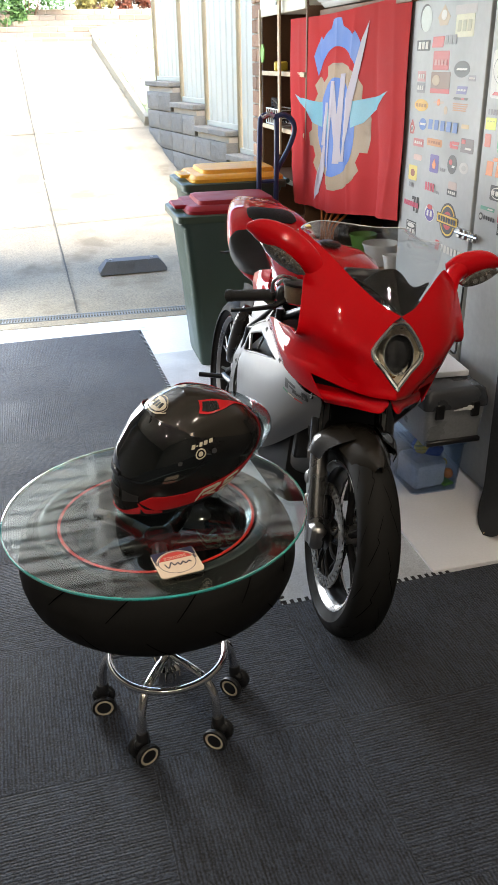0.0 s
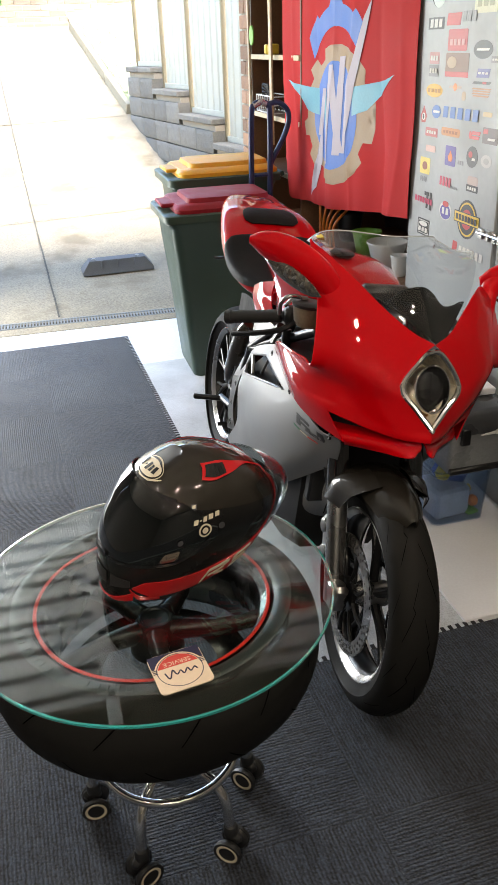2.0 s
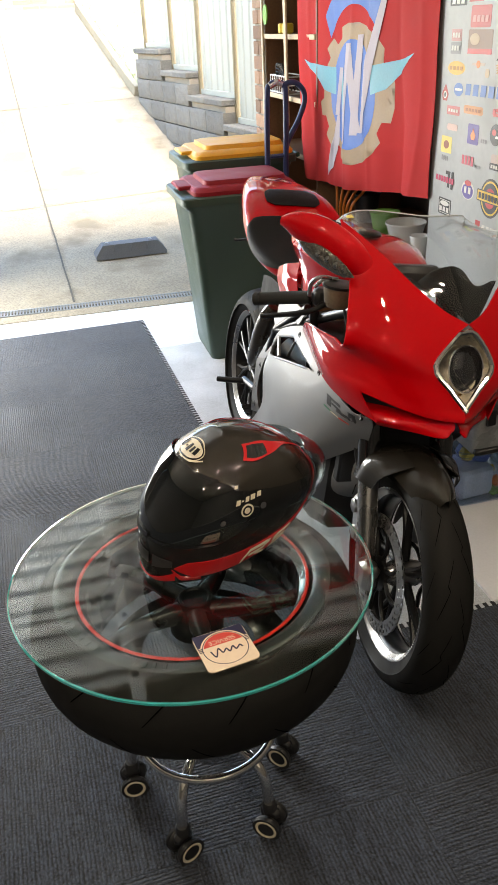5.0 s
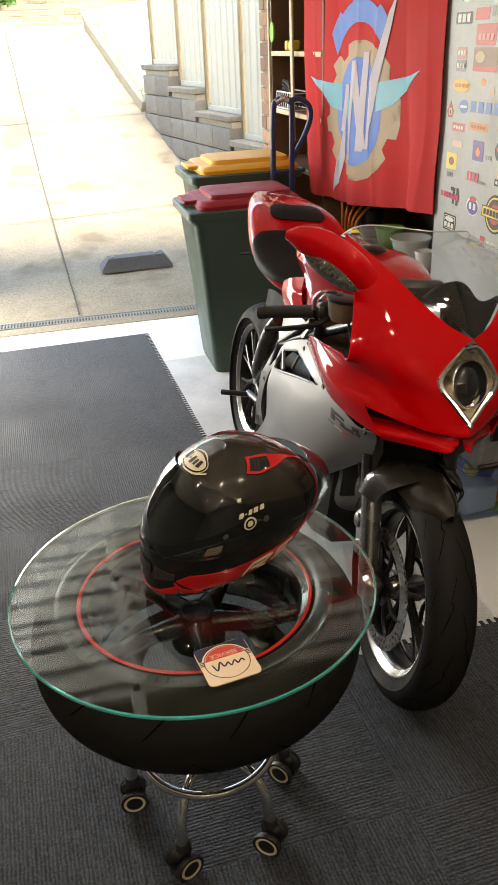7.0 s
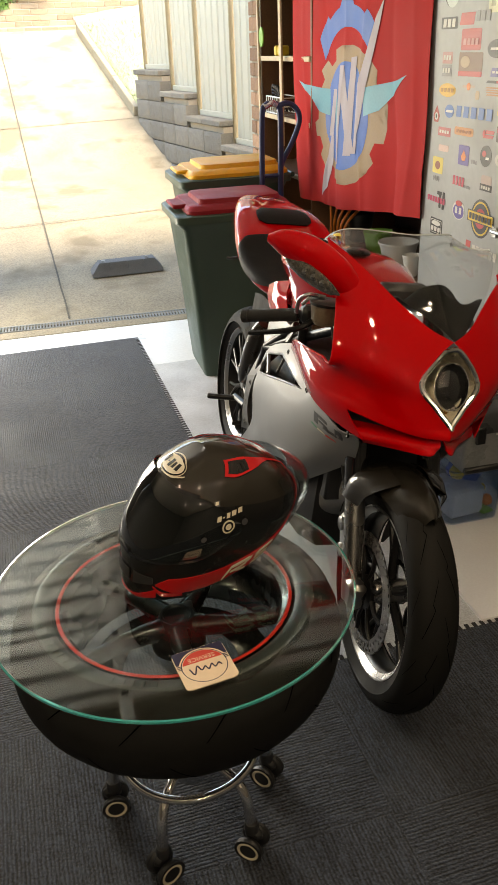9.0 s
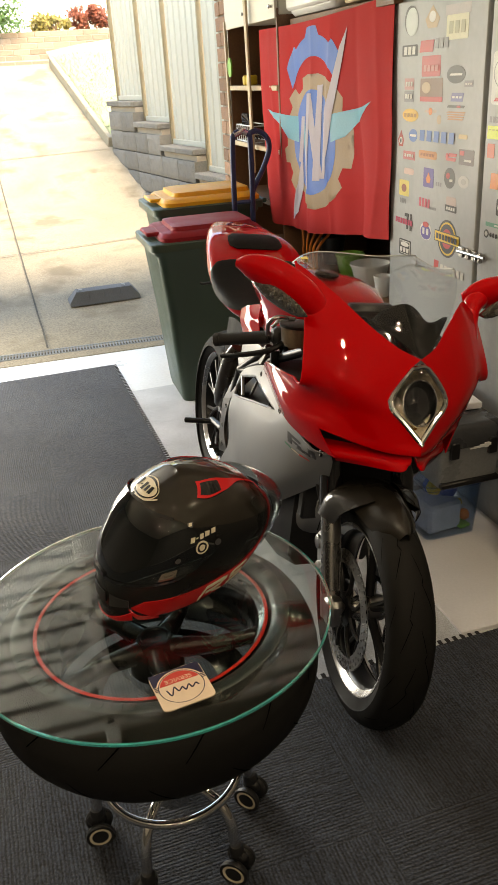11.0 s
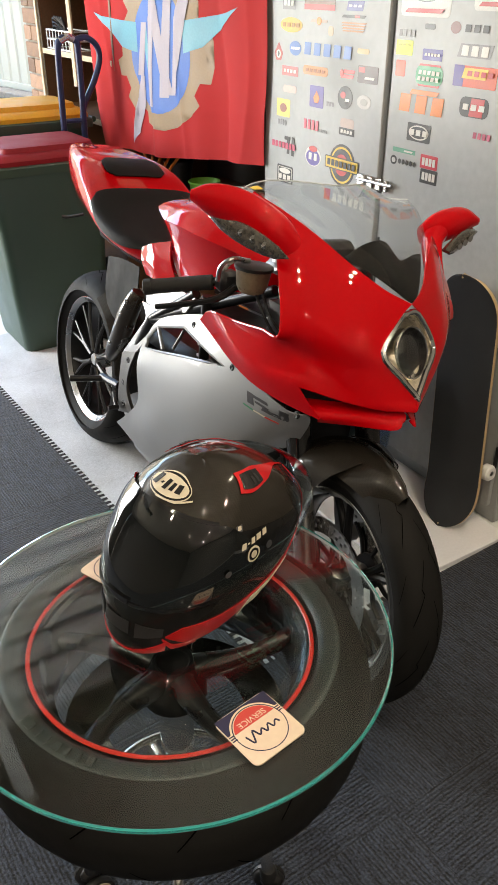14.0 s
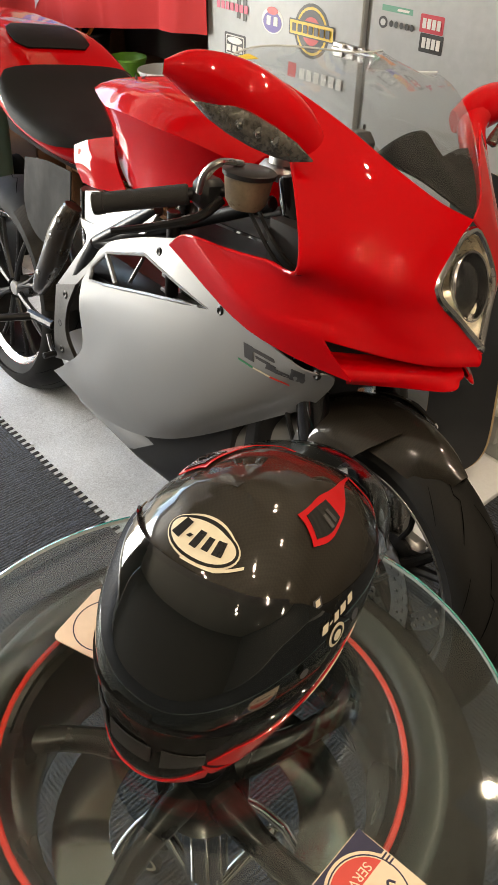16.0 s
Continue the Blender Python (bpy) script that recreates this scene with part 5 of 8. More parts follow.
loft(g, [[hel(360 * i / n, z) for i in range(n)] for z in [HTOP * (1 - (1 - k / 44) ** 1.25) if k < 44 else HTOP for k in range(45)]])
part("shell", g, HELCARB, helmet, "glossy bare carbon shell", smooth=60)


def hpatch(name, a0, a1, off, mat, label, na, nz, shape, thick=0.0015, parent=None):
    """A thin piece lying on the shell between two angles; shape(u) gives its lower and upper height."""
    rows = []
    for j in range(nz + 1):
        r = []
        for i in range(na + 1):
            u = i / na
            lo, hi = shape(u)
            r.append(hel(a0 + (a1 - a0) * u, lo + (hi - lo) * j / nz, off))
        rows.append(r)
    g = Geo()
    shell(g, rows if a1 > a0 else rev(rows), thick)
    return part(name, g, mat, parent or helmet, label, smooth=60)


def along(pairs):
    """Heights along a strip from (u, low, high) marks, joined by straight lines."""
    def f(u):
        for (u0, l0, h0), (u1, l1, h1) in zip(pairs, pairs[1:]):
            if u <= u1:
                t = (u - u0) / (u1 - u0)
                return l0 + (l1 - l0) * t, h0 + (h1 - h0) * t
        return pairs[-1][1:]
    return f


# visor with a raised lip along its lower edge and a tab in front
def visor_shape(u):
    c = abs(2 * u - 1)
    e = max(0.0, c - 0.72) / 0.28
    return 0.108 - 0.004 * c + 0.034 * e ** 2, 0.227 - 0.026 * c ** 2 - 0.045 * e ** 2


vis = hpatch("visor", -92, 92, 0.0050, VISOR, "dark smoked visor", 60, 18, visor_shape, 0.003)
hpatch("visor_lip", -88, 88, 0.0072, BLACKG, "", 60, 2, lambda u: (visor_shape(u)[0] - 0.001, visor_shape(u)[0] + 0.004), 0.003, vis)
hpatch("brow_strip", -62, 62, 0.0062, BLACKG, "", 40, 2, lambda u: (visor_shape(0.17 + 0.66 * u)[1] - 0.001, visor_shape(0.17 + 0.66 * u)[1] + 0.003), 0.003, vis)
hpatch("visor_tab", -9, 9, 0.0095, BLACKG, "", 10, 3, lambda u: (0.109, 0.117), 0.004, vis)
# gloss black lower half round chin and sides, with chin vents
hpatch("chin_bar", -95, 95, 0.0016, HELBLACK, "gloss black chin bar", 60, 12, lambda u: (0.006, 0.112 + 0.03 * abs(2 * u - 1) ** 3))
for s in (1, -1):
    hpatch("side_panel", s * 74, s * 152, 0.0013, HELBLACK, "gloss black side panel", 30, 16, lambda u: (0.012, 0.203 - 0.055 * u - 0.02 * u * u))
    hpatch("chin_grille", s * 16, s * 36, 0.0046, BLACKP, "", 8, 4, lambda u: (0.052 + 0.006 * u, 0.078 - 0.006 * u))
    # red stripe: from an arrow at the chin along the lower edge, then up behind
    hpatch("red_stripe", s * 38, s * 140, 0.0034, HELRED, "red side stripe", 60, 6, along([(0, 0.054, 0.056), (0.10, 0.040, 0.068), (0.16, 0.030, 0.067), (0.45, 0.020, 0.060), (0.70, 0.022, 0.058), (0.86, 0.036, 0.062), (1.0, 0.058, 0.078)]))
    hpatch("red_stripe", s * 138, s * 164, 0.0036, HELRED, "", 18, 8, along([(0, 0.055, 0.078), (0.4, 0.092, 0.128), (1.0, 0.150, 0.190)]))
    hpatch("red_stripe", s * 36, s * 60, 0.0030, HELRED, "", 16, 3, along([(0, 0.050, 0.052), (0.35, 0.024, 0.036), (1.0, 0.018, 0.024)]))
    hpatch("red_stripe", s * 96, s * 122, 0.0030, HELRED, "", 16, 3, along([(0, 0.004, 0.008), (0.6, 0.008, 0.014), (1.0, 0.016, 0.018)]))
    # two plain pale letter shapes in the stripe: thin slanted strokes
    for a0, a1, l0, h0, l1, h1 in ((85, 89, 0.022, 0.030, 0.046, 0.055), (89, 99, 0.047, 0.055, 0.047, 0.055), (97, 101, 0.038, 0.047, 0.045, 0.053), (89, 98, 0.034, 0.040, 0.036, 0.042), (92, 99, 0.030, 0.036, 0.020, 0.026),
                                   (103, 113, 0.022, 0.028, 0.024, 0.030), (111, 115, 0.024, 0.034, 0.030, 0.040), (104, 113, 0.035, 0.041, 0.036, 0.042), (104, 107, 0.038, 0.050, 0.044, 0.055), (106, 117, 0.048, 0.055, 0.049, 0.056)):
        hpatch("letter_bar", s * a0, s * a1, 0.0050, CREAMDEC, "", 4, 2, along([(0, l0, h0), (1, l1, h1)]), 0.001)
hpatch("red_chin", -40, 40, 0.0034, HELRED, "red chin edge", 40, 3, lambda u: (0.014 + 0.010 * (2 * u - 1) ** 2, 0.021 + 0.024 * (2 * u - 1) ** 2))
hpatch("chin_vent", -11, 11, 0.0052, BLACKP, "", 12, 4, lambda u: (0.056, 0.078))


def hdecal(name, ca, cz, pts, off, mat, label=""):
    """A flat shape in millimetres laid on the shell about an angle and height."""
    bm = bmesh.new()
    vs = [bm.verts.new((x, y, 0)) for x, y in pts]
    bm.faces.new(vs)
    bmesh.ops.triangulate(bm, faces=bm.faces[:])
    for _ in range(2):
        long = [e for e in bm.edges if e.calc_length() > 7]
        if long:
            bmesh.ops.subdivide_edges(bm, edges=long, cuts=2)
            bmesh.ops.triangulate(bm, faces=bm.faces[:])
    bm.verts.index_update()
    p0 = hel(ca, cz)
    da = (hel(ca + 1, cz) - p0).length * 1000
    dz = (hel(ca, cz + 0.004) - hel(ca, cz - 0.004)).length / 0.008
    g = Geo()
    g.add([hel(ca + v.co.x / da, cz + v.co.y / 1000 / dz, off) for v in bm.verts], [tuple(q.index for q in f.verts) for f in bm.faces])
    bm.free()
    return part(name, g, mat, helmet, label)


def hband(name, s, top, bottom, off, mat, label=""):
    """A piece between two lines of (angle, height) marks on the shell, on the side s."""
    rows = []
    for line in (bottom, top):
        c = crom([(a, z * 1000, 0) for a, z in line], 6)
        rows.append([c[round(i * (len(c) - 1) / 24)] for i in range(25)])
    grid = [[hel(s * (p.x + (q.x - p.x) * j / 4), (p.y + (q.y - p.y) * j / 4) / 1000, off) for p, q in zip(*rows)] for j in range(5)]
    g = Geo()
    shell(g, grid if s > 0 else rev(grid), 0.001)
    return part(name, g, mat, helmet, label, smooth=60)


def slant(x, y, w, h, lean=3.0):
    return [(x - w / 2, y - h / 2), (x + w / 2, y - h / 2), (x + w / 2 + lean, y + h / 2), (x - w / 2 + lean, y + h / 2)]


# brow badge: pale oval with dark rim and plain bars, and a tail stroke
hdecal("badge", 0, 0.2450, [(x * 1000, y * 1000) for x, y in oval(0.118, 0.044, 32)], 0.0022, CREAMDEC)
hdecal("badge", 0, 0.2450, [(x * 1000, y * 1000) for x, y in oval(0.113, 0.040, 32)], 0.0030, HELBLACK)
hdecal("badge", 0, 0.2450, [(x * 1000, y * 1000) for x, y in oval(0.104, 0.034, 32)], 0.0038, CREAMDEC, "pale oval maker's badge")
hdecal("badge_tail", 0, 0.2450, [(-10, -23.5), (30, -22), (66, -13), (66, -10), (30, -18.5), (-10, -21.5)], 0.0032, CREAMDEC)
for x, y, w, h in ((-34, 1, 15, 20), (-17, -1, 6, 4), (-5, 0, 9, 18), (9, 0, 9, 14), (26, 0, 14, 15)):
    hdecal("badge_bar", 0, 0.2450, slant(x, y, w, h), 0.0046, HELBLACK)
for s in (1, -1):
    # red framed top vents with a dark slot and grille
    hband("vent_frame", s, ((100, 0.2545), (124, 0.2500), (138, 0.2405), (152, 0.2245), (166, 0.1905)), ((91, 0.2370), (101, 0.2315), (119, 0.2300), (149, 0.2225), (165, 0.1870)), 0.0030, HELRED, "red vent frame")
    hband("vent_slot", s, ((103, 0.2515), (115, 0.2490), (126, 0.2445)), ((95, 0.2388), (104, 0.2343), (117, 0.2330)), 0.0042, HELBLACK)
    for a0 in (106, 111):
        hband("vent_bar", s, ((a0 + 4, 0.2440), (a0 + 6.5, 0.2430)), ((a0, 0.2355), (a0 + 2.5, 0.2350)), 0.0056, BLACKM)
    # model plate bars, ring mark and rivets on the side
    for k, (x, w, h) in enumerate(((-20, 9, 9), (-11, 4, 2.5), (-2, 7, 9), (8, 7, 9), (18, 7, 9))):
        hdecal("model_bar", s * 86, 0.1795, slant(x, 0.12 * x, w, h, 2.0), 0.0070, CREAMDEC)
    hdecal("ring_mark", s * 85, 0.1585, [(x * 1000, y * 1000) for x, y in oval(0.024, 0.024)], 0.0070, CREAMDEC)
    hdecal("ring_mark", s * 85, 0.1585, [(x * 1000, y * 1000) for x, y in oval(0.018, 0.018)], 0.0076, HELBLACK)
    hdecal("ring_mark", s * 85, 0.1585, [(x * 1000, y * 1000) for x, y in oval(0.011, 0.011)], 0.0082, CREAMDEC)
    hdecal("rivet", s * 94, 0.156, [(x * 1000, y * 1000) for x, y in oval(0.012, 0.012)], 0.0072, GREYDEC)
    hdecal("rivet", s * 69, 0.147, [(x * 1000, y * 1000) for x, y in oval(0.010, 0.010)], 0.0085, GREYDEC)
hdecal("label", 78, 0.203, slant(0, 0, 11, 10, 1.0), 0.003, GREYDEC)
hdecal("label", 78, 0.203, slant(0, 1, 6, 6, 1.0), 0.0038, CREAMDEC)
# rear spoiler, clear smoked, with its dark foot
rows = []
for j in range(9):
    t = j / 8
    rows.append([hel(a, 0.190 - 0.125 * t, 0.005 + 0.026 * math.sin(math.pi * (0.12 + 0.80 * t)) * max(0.12, 1 - (abs(a - 180) / 50) ** 2)) for a in range(130, 231, 5)])
g = Geo()
shell(g, rows, 0.002)
part("spoiler", g, CLEARSPOIL, helmet, "clear smoked rear spoiler")
hpatch("rear_vent", 158, 202, 0.008, HELBLACK, "", 20, 5, lambda u: (0.095, 0.150))
# neck roll under the shell
g = Geo()
tube(g, [(0.010 + 0.095 * math.cos(2 * math.pi * i / 20), 0.068 * math.sin(2 * math.pi * i / 20), 0.030 - 0.016 * math.cos(2 * math.pi * i / 20)) for i in range(21)], 0.020, 10, 2, closed=True)
part("neck_roll", g, SEAT, helmet, "black padded neck roll")

# ---- motorcycle: local x across, y along (front towards -y), z up; it leans on its side stand ----
bike = thing("motorcycle", "red and silver sports motorcycle leaning on its side stand", "motorcycle", pose(0.722, 0, 0, 0, 8.5, 0))
FY, FZ, RY, RZ_ = 1.865, 0.300, 3.300, 0.315


def wheel(name, y, z, r, w, rim, crown, spokes, disc_x, disc_r, face=0.0, fat=0.011):
    m = pose(0, y, z, 0, 90, 0)
    g = Geo()
    lathe(g, tyre_profile(r, w, rim, crown), 80, m, close=True)
    wh = flip_fix(part(name, g, RUBBER, bike, "black road tyre on a dark rim"))
    # tread strips, raised on the rubber and blackened as groove shade
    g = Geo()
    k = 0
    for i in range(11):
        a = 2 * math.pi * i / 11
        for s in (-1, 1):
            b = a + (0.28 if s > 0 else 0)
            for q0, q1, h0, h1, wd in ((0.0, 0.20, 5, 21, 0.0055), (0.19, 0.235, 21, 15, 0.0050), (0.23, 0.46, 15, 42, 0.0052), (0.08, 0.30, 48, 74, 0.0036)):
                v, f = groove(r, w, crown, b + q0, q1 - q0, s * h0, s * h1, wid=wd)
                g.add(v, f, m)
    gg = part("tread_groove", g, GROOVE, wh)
    gg["kind"] = "stuff"
    hw = w * 0.36
    g = Geo()
    lathe(g, [(rim - 0.002, hw), (rim + 0.006, hw + 0.003), (rim + 0.004, hw - 0.006), (rim - 0.012, hw - 0.012), (rim - 0.022, hw * 0.4), (rim - 0.022, -hw * 0.4), (rim - 0.012, -hw + 0.012), (rim + 0.004, -hw + 0.006), (rim + 0.006, -hw - 0.003), (rim - 0.002, -hw)], 64, m, close=True)
    flip_fix(part("rim", g, BLACKM, wh))
    for s in (-1, 1):
        g = Geo()
        lathe(g, [(rim - 0.0135, s * (hw - 0.0100)), (rim - 0.0015, s * (hw + 0.0005)), (rim + 0.0005, s * (hw + 0.0032)), (rim + 0.0045, s * (hw + 0.0042)), (rim + 0.0065, s * (hw + 0.0028))], 64, m)
        part("lip", g, STEEL, wh, "bright machined rim lip")
    g = Geo()
    for i in range(spokes):
        a = 2 * math.pi * i / spokes + 0.3
        for q in (-0.10, 0.10):
            p0 = (0.03 * math.cos(a), 0.03 * math.sin(a), face)
            a1 = a + q * 1.4
            p1 = ((rim - 0.018) * math.cos(a1), (rim - 0.018) * math.sin(a1), face)
            c = Geo()
            tube(c, [p0, ((rim * 0.5) * math.cos(a + q * 0.5), (rim * 0.5) * math.sin(a + q * 0.5), face * 1.1 + 0.004), p1], fat, 8, 4, taper=lambda u: 1.15 - 0.35 * u)
            g.add(c.v, c.f, m)
    part("spokes", g, BLACKM, wh)
    g = Geo()
    lathe(g, [(0.0, -0.055), (0.020, -0.055), (0.026, -0.045), (0.034, -0.03), (0.034, 0.03), (0.026, 0.045), (0.020, 0.055), (0.0, 0.055)], 24, m)
    part("hub", g, STEEL, wh)
    for sx in disc_x:
        mm = pose(sx, y, z, 0, 90, 0)
        g = Geo()
        k = 40
        # drilled brake ring: rows of faces with small gaps
        for i in range(k):
            a, b = 2 * math.pi * i / k, 2 * math.pi * (i + 1) / k
            da = (b - a) * 0.2
            for r0, r1, lo, hi in ((disc_r - 0.036, disc_r - 0.026, a, b), (disc_r - 0.018, disc_r - 0.013, a, b), (disc_r - 0.006, disc_r, a, b), (disc_r - 0.026, disc_r - 0.018, a + da, b - da), (disc_r - 0.013, disc_r - 0.006, a - 0.5 * (b - a) + da, a + 0.5 * (b - a) - da)):
                vs = [(r0 * math.cos(lo), r0 * math.sin(lo), h) for h in (-0.0025, 0.0025)] + [(r1 * math.cos(lo), r1 * math.sin(lo), h) for h in (-0.0025, 0.0025)] + [(r0 * math.cos(hi), r0 * math.sin(hi), h) for h in (-0.0025, 0.0025)] + [(r1 * math.cos(hi), r1 * math.sin(hi), h) for h in (-0.0025, 0.0025)]
                g.add(vs, [(1, 3, 7, 5), (0, 4, 6, 2), (0, 2, 3, 1), (4, 5, 7, 6)], mm)
        dd = part("brake_disc", g, STEEL, wh, "drilled steel brake disc")
        for i in range(8):
            a = 2 * math.pi * i / 8
            c, g = Geo(), Geo()
            tube(c, [(0.04 * math.cos(a), 0.04 * math.sin(a), 0), (0.08 * math.cos(a + 0.2), 0.08 * math.sin(a + 0.2), 0), ((disc_r - 0.034) * math.cos(a + 0.1), (disc_r - 0.034) * math.sin(a + 0.1), 0)], 0.006, 6, 3)
            g.add(c.v, c.f, mm)
            part("carrier_arm", g, BLACKM, wh)
        g = Geo()
        lathe(g, [(0.0, -0.004), (0.045, -0.004), (0.045, 0.004), (0.0, 0.004)], 24, mm)
        part("disc_carrier", g, BLACKM, dd)
    return wh


wheel("front_wheel", FY, FZ, 0.300, 0.120, 0.216, 0.050, 5, (-0.066, 0.066), 0.155)
rw_ = wheel("rear_wheel", RY, RZ_, 0.318, 0.190, 0.222, 0.066, 8, (0.075,), 0.105, -0.048, 0.008)
g = Geo()
lathe(g, [(0.2245, -0.0712), (0.2265, -0.0722), (0.2305, -0.0722), (0.2325, -0.0712)], 64, pose(0, RY, RZ_, 0, 90, 0))
part("pinstripe", g, REDLINE, rw_, "red rim pinstripe")

# fork, calipers
for s in (-1, 1):
    x = s * 0.098
    g = Geo()
    rod(g, (x, FY + 0.010, FZ - 0.03), (x, FY + 0.115, FZ + 0.235), 0.026, 16)
    box(g, (x, FY, FZ), (0.045, 0.07, 0.075), 0.012)
    fk = part("fork_leg", g, STEEL, bike, "bare alloy fork slider")
    g = Geo()
    rod(g, (x, FY + 0.110, FZ + 0.22), (x, FY + 0.285, FZ + 0.66), 0.030, 16)
    part("fork_tube", g, BLACKG, fk)
    g = Geo()
    box(g, (0, 0, 0), (0.055, 0.062, 0.135), 0.014, pose(s * 0.078, FY + 0.130, FZ + 0.085, -22, 0, 0))
    cal = part("brake_caliper", g, ALU, bike, "silver radial brake caliper")
    for q in (-0.035, 0.035):
        g = Geo()
        lathe(g, [(0.0, 0.0), (0.019, 0.0), (0.019, 0.006), (0.015, 0.008), (0.0, 0.008)], 16, pose(s * 0.106, FY + 0.130 + q * 0.37, FZ + 0.085 + q * 0.93, 0, 90 * s, 0))
        part("piston_cap", g, STEEL, cal)
    g = Geo()
    tube(g, [(s * 0.09, FY + 0.15, FZ + 0.16), (s * 0.12, FY + 0.19, FZ + 0.30), (s * 0.07, FY + 0.22, FZ + 0.42)], 0.005, 6, 5)
    part("brake_hose", g, BLACKP, cal)

# front mudguard in carbon
rows = []
for j in range(15):
    a = radians(65 + 95 * j / 14)
    r = 0.325 + 0.012 * math.sin(3.14 * j / 14)
    hw = 0.018 + 0.060 * math.sin(math.pi / 2 * min(1, j / 6)) ** 0.5
    row = []
    for i in range(13):
        u = i / 6 - 1
        rr = r - 0.060 * abs(u) ** 2.2
        row.append(Vector((u * hw, FY - rr * math.cos(a), FZ + rr * math.sin(a))))
    rows.append(row)
g = Geo()
shell(g, rows, 0.003)
fend = part("front_mudguard", g, CARBON, bike, "bare carbon fibre mudguard")
for s in (-1, 1):
    g = Geo()
    rr = [[(s * .040, FY - .020, FZ + .318), (s * .045, FY + .060, FZ + .322), (s * .045, FY + .135, FZ + .300)], [(s * .098, FY + .015, FZ + .272), (s * .110, FY + .080, FZ + .284), (s * .108, FY + .145, FZ + .268)], [(s * .110, FY + .050, FZ + .222), (s * .130, FY + .098, FZ + .222), (s * .122, FY + .150, FZ + .208)]]
    shell(g, net(rr if s < 0 else rev(rr), 6, 6), -0.003)
    flip_fix(part("guard_wing", g, CARBON, fend, "carbon wing over the fork"))

# the bars are turned a little to the bike's right
STEER = Matrix.Translation((-0.026, 0, 0)) @ Matrix.Translation((0, FY, 0)) @ pose(0, 0, 0, 0, 0, -4.5) @ Matrix.Translation((0, -FY, 0))
for o in bike.children:
    if o.name.split(".")[0] in ("front_wheel", "fork_leg", "brake_caliper", "front_mudguard"):
        o.matrix_basis = STEER

# nose fairing, one half mirrored
DY, DZ = 0.075, 0.018
NOSE = [
    [(0, 1.800, .945), (-.045, 1.832, .972), (-.095, 1.885, 1.012), (-.145, 1.955, 1.058), (-.185, 2.03, 1.092), (-.212, 2.100, 1.112)],
    [(-.030, 1.795, .915), (-.075, 1.822, .930), (-.118, 1.860, .955), (-.158, 1.905, .980), (-.190, 1.948, 1.003), (-.217, 1.992, 1.018)],
    [(-.066, 1.786, .853), (-.105, 1.805, .862), (-.142, 1.832, .870), (-.176, 1.863, .876), (-.205, 1.893, .876), (-.236, 1.910, .866)],
    [(-.045, 1.758, .812), (-.100, 1.790, .810), (-.147, 1.830, .812), (-.186, 1.878, .818), (-.216, 1.935, .826), (-.233, 2.030, .828)],
    [(-.010, 1.720, .768), (-.075, 1.766, .762), (-.132, 1.825, .765), (-.178, 1.888, .772), (-.216, 1.965, .782), (-.213, 2.130, .812)],
    [(0, 1.712, .745), (-.060, 1.752, .738), (-.118, 1.808, .733), (-.172, 1.885, .734), (-.214, 1.985, .745), (-.208, 2.200, .800)],
    [(0, 1.738, .703), (-.058, 1.782, .690), (-.128, 1.855, .678), (-.180, 1.918, .688), (-.224, 2.080, .730), (-.200, 2.285, .800)],
]
NOSE = [[(x, y + DY, z + DZ) for x, y, z in r] for r in NOSE]
# lower edge over the air duct, the duct's back corner, and the edge along the silver panel
NOSE[4] = [(-.010, 1.795, .786), (-.073, 1.838, .782), (-.128, 1.893, .788), (-.184, 1.944, .800), (-.224, 2.045, .800), (-.235, 2.205, .829)]
NOSE[5] = [(-.010, 1.786, .763), (-.064, 1.829, .756), (-.124, 1.886, .760), (-.193, 1.948, .774), (-.233, 2.070, .778), (-.236, 2.275, .817)]
NOSE[6] = [(-.010, 1.815, .724), (-.062, 1.838, .721), (-.115, 1.868, .718), (-.163, 1.902, .715), (-.239, 2.090, .735), (-.232, 2.350, .803)]
for k, q in ((3, (-.230, 2.063, .862)), (4, (-.228, 2.163, .846)), (5, (-.228, 2.268, .834)), (6, (-.208, 2.338, .792))):
    NOSE[k][5] = q
NOSE[6][4] = (-.214, 2.098, .731)
NOSE[5][4] = (-.230, 2.090, .776)
NOSE_R = [list(r) for r in NOSE]
# the bulge beside the headlight, a valley below it and a sharp brow over the air duct
for k in range(6):
    e = (0.3, 0.8, 1.0, 1.0, 0.7, 0.2)[k]
    for r, push in ((1, 0.002), (2, -0.003), (3, 0.0065), (4, 0.002), (5, -0.001)):
        x, y, z = NOSE[r][k]
        NOSE[r][k] = (x + push * e, y + push * e * 0.8, z)
    # the upper rim along the screen
    x, y, z = NOSE[0][k]
    NOSE[0][k] = (x, y, z - (0.0, 0.006, 0.010, 0.010, 0.009, 0.008)[k])
LIP = [
    [(-.006, 1.845, .748), (-.070, 1.895, .738), (-.128, 1.955, .730), (-.182, 2.002, .726)],
    [(-.014, 1.812, .748), (-.056, 1.842, .738), (-.112, 1.890, .730), (-.170, 1.940, .726)],
    [(-.018, 1.800, .740), (-.050, 1.818, .732), (-.104, 1.868, .722), (-.160, 1.914, .714)],
    [(-.024, 1.802, .734), (-.044, 1.800, .720), (-.096, 1.864, .709), (-.150, 1.922, .700)],
]


def on_front(p, side):
    """The nose is symmetrical about a plane a little to the bike's right of its middle."""
    x, y, z = p
    low = max(0.0, min(1.0, (0.87 - z) / 0.16))
    c = 0.004 - 0.020 * low
    if abs(x) < 0.0125:
        x = c
    return (x, y, z) if side > 0 else (c + (c - x) * (1.06 - 0.06 * low), y, z)


def left(rows):
    return [[on_front(p, 1) for p in r] for r in rows]


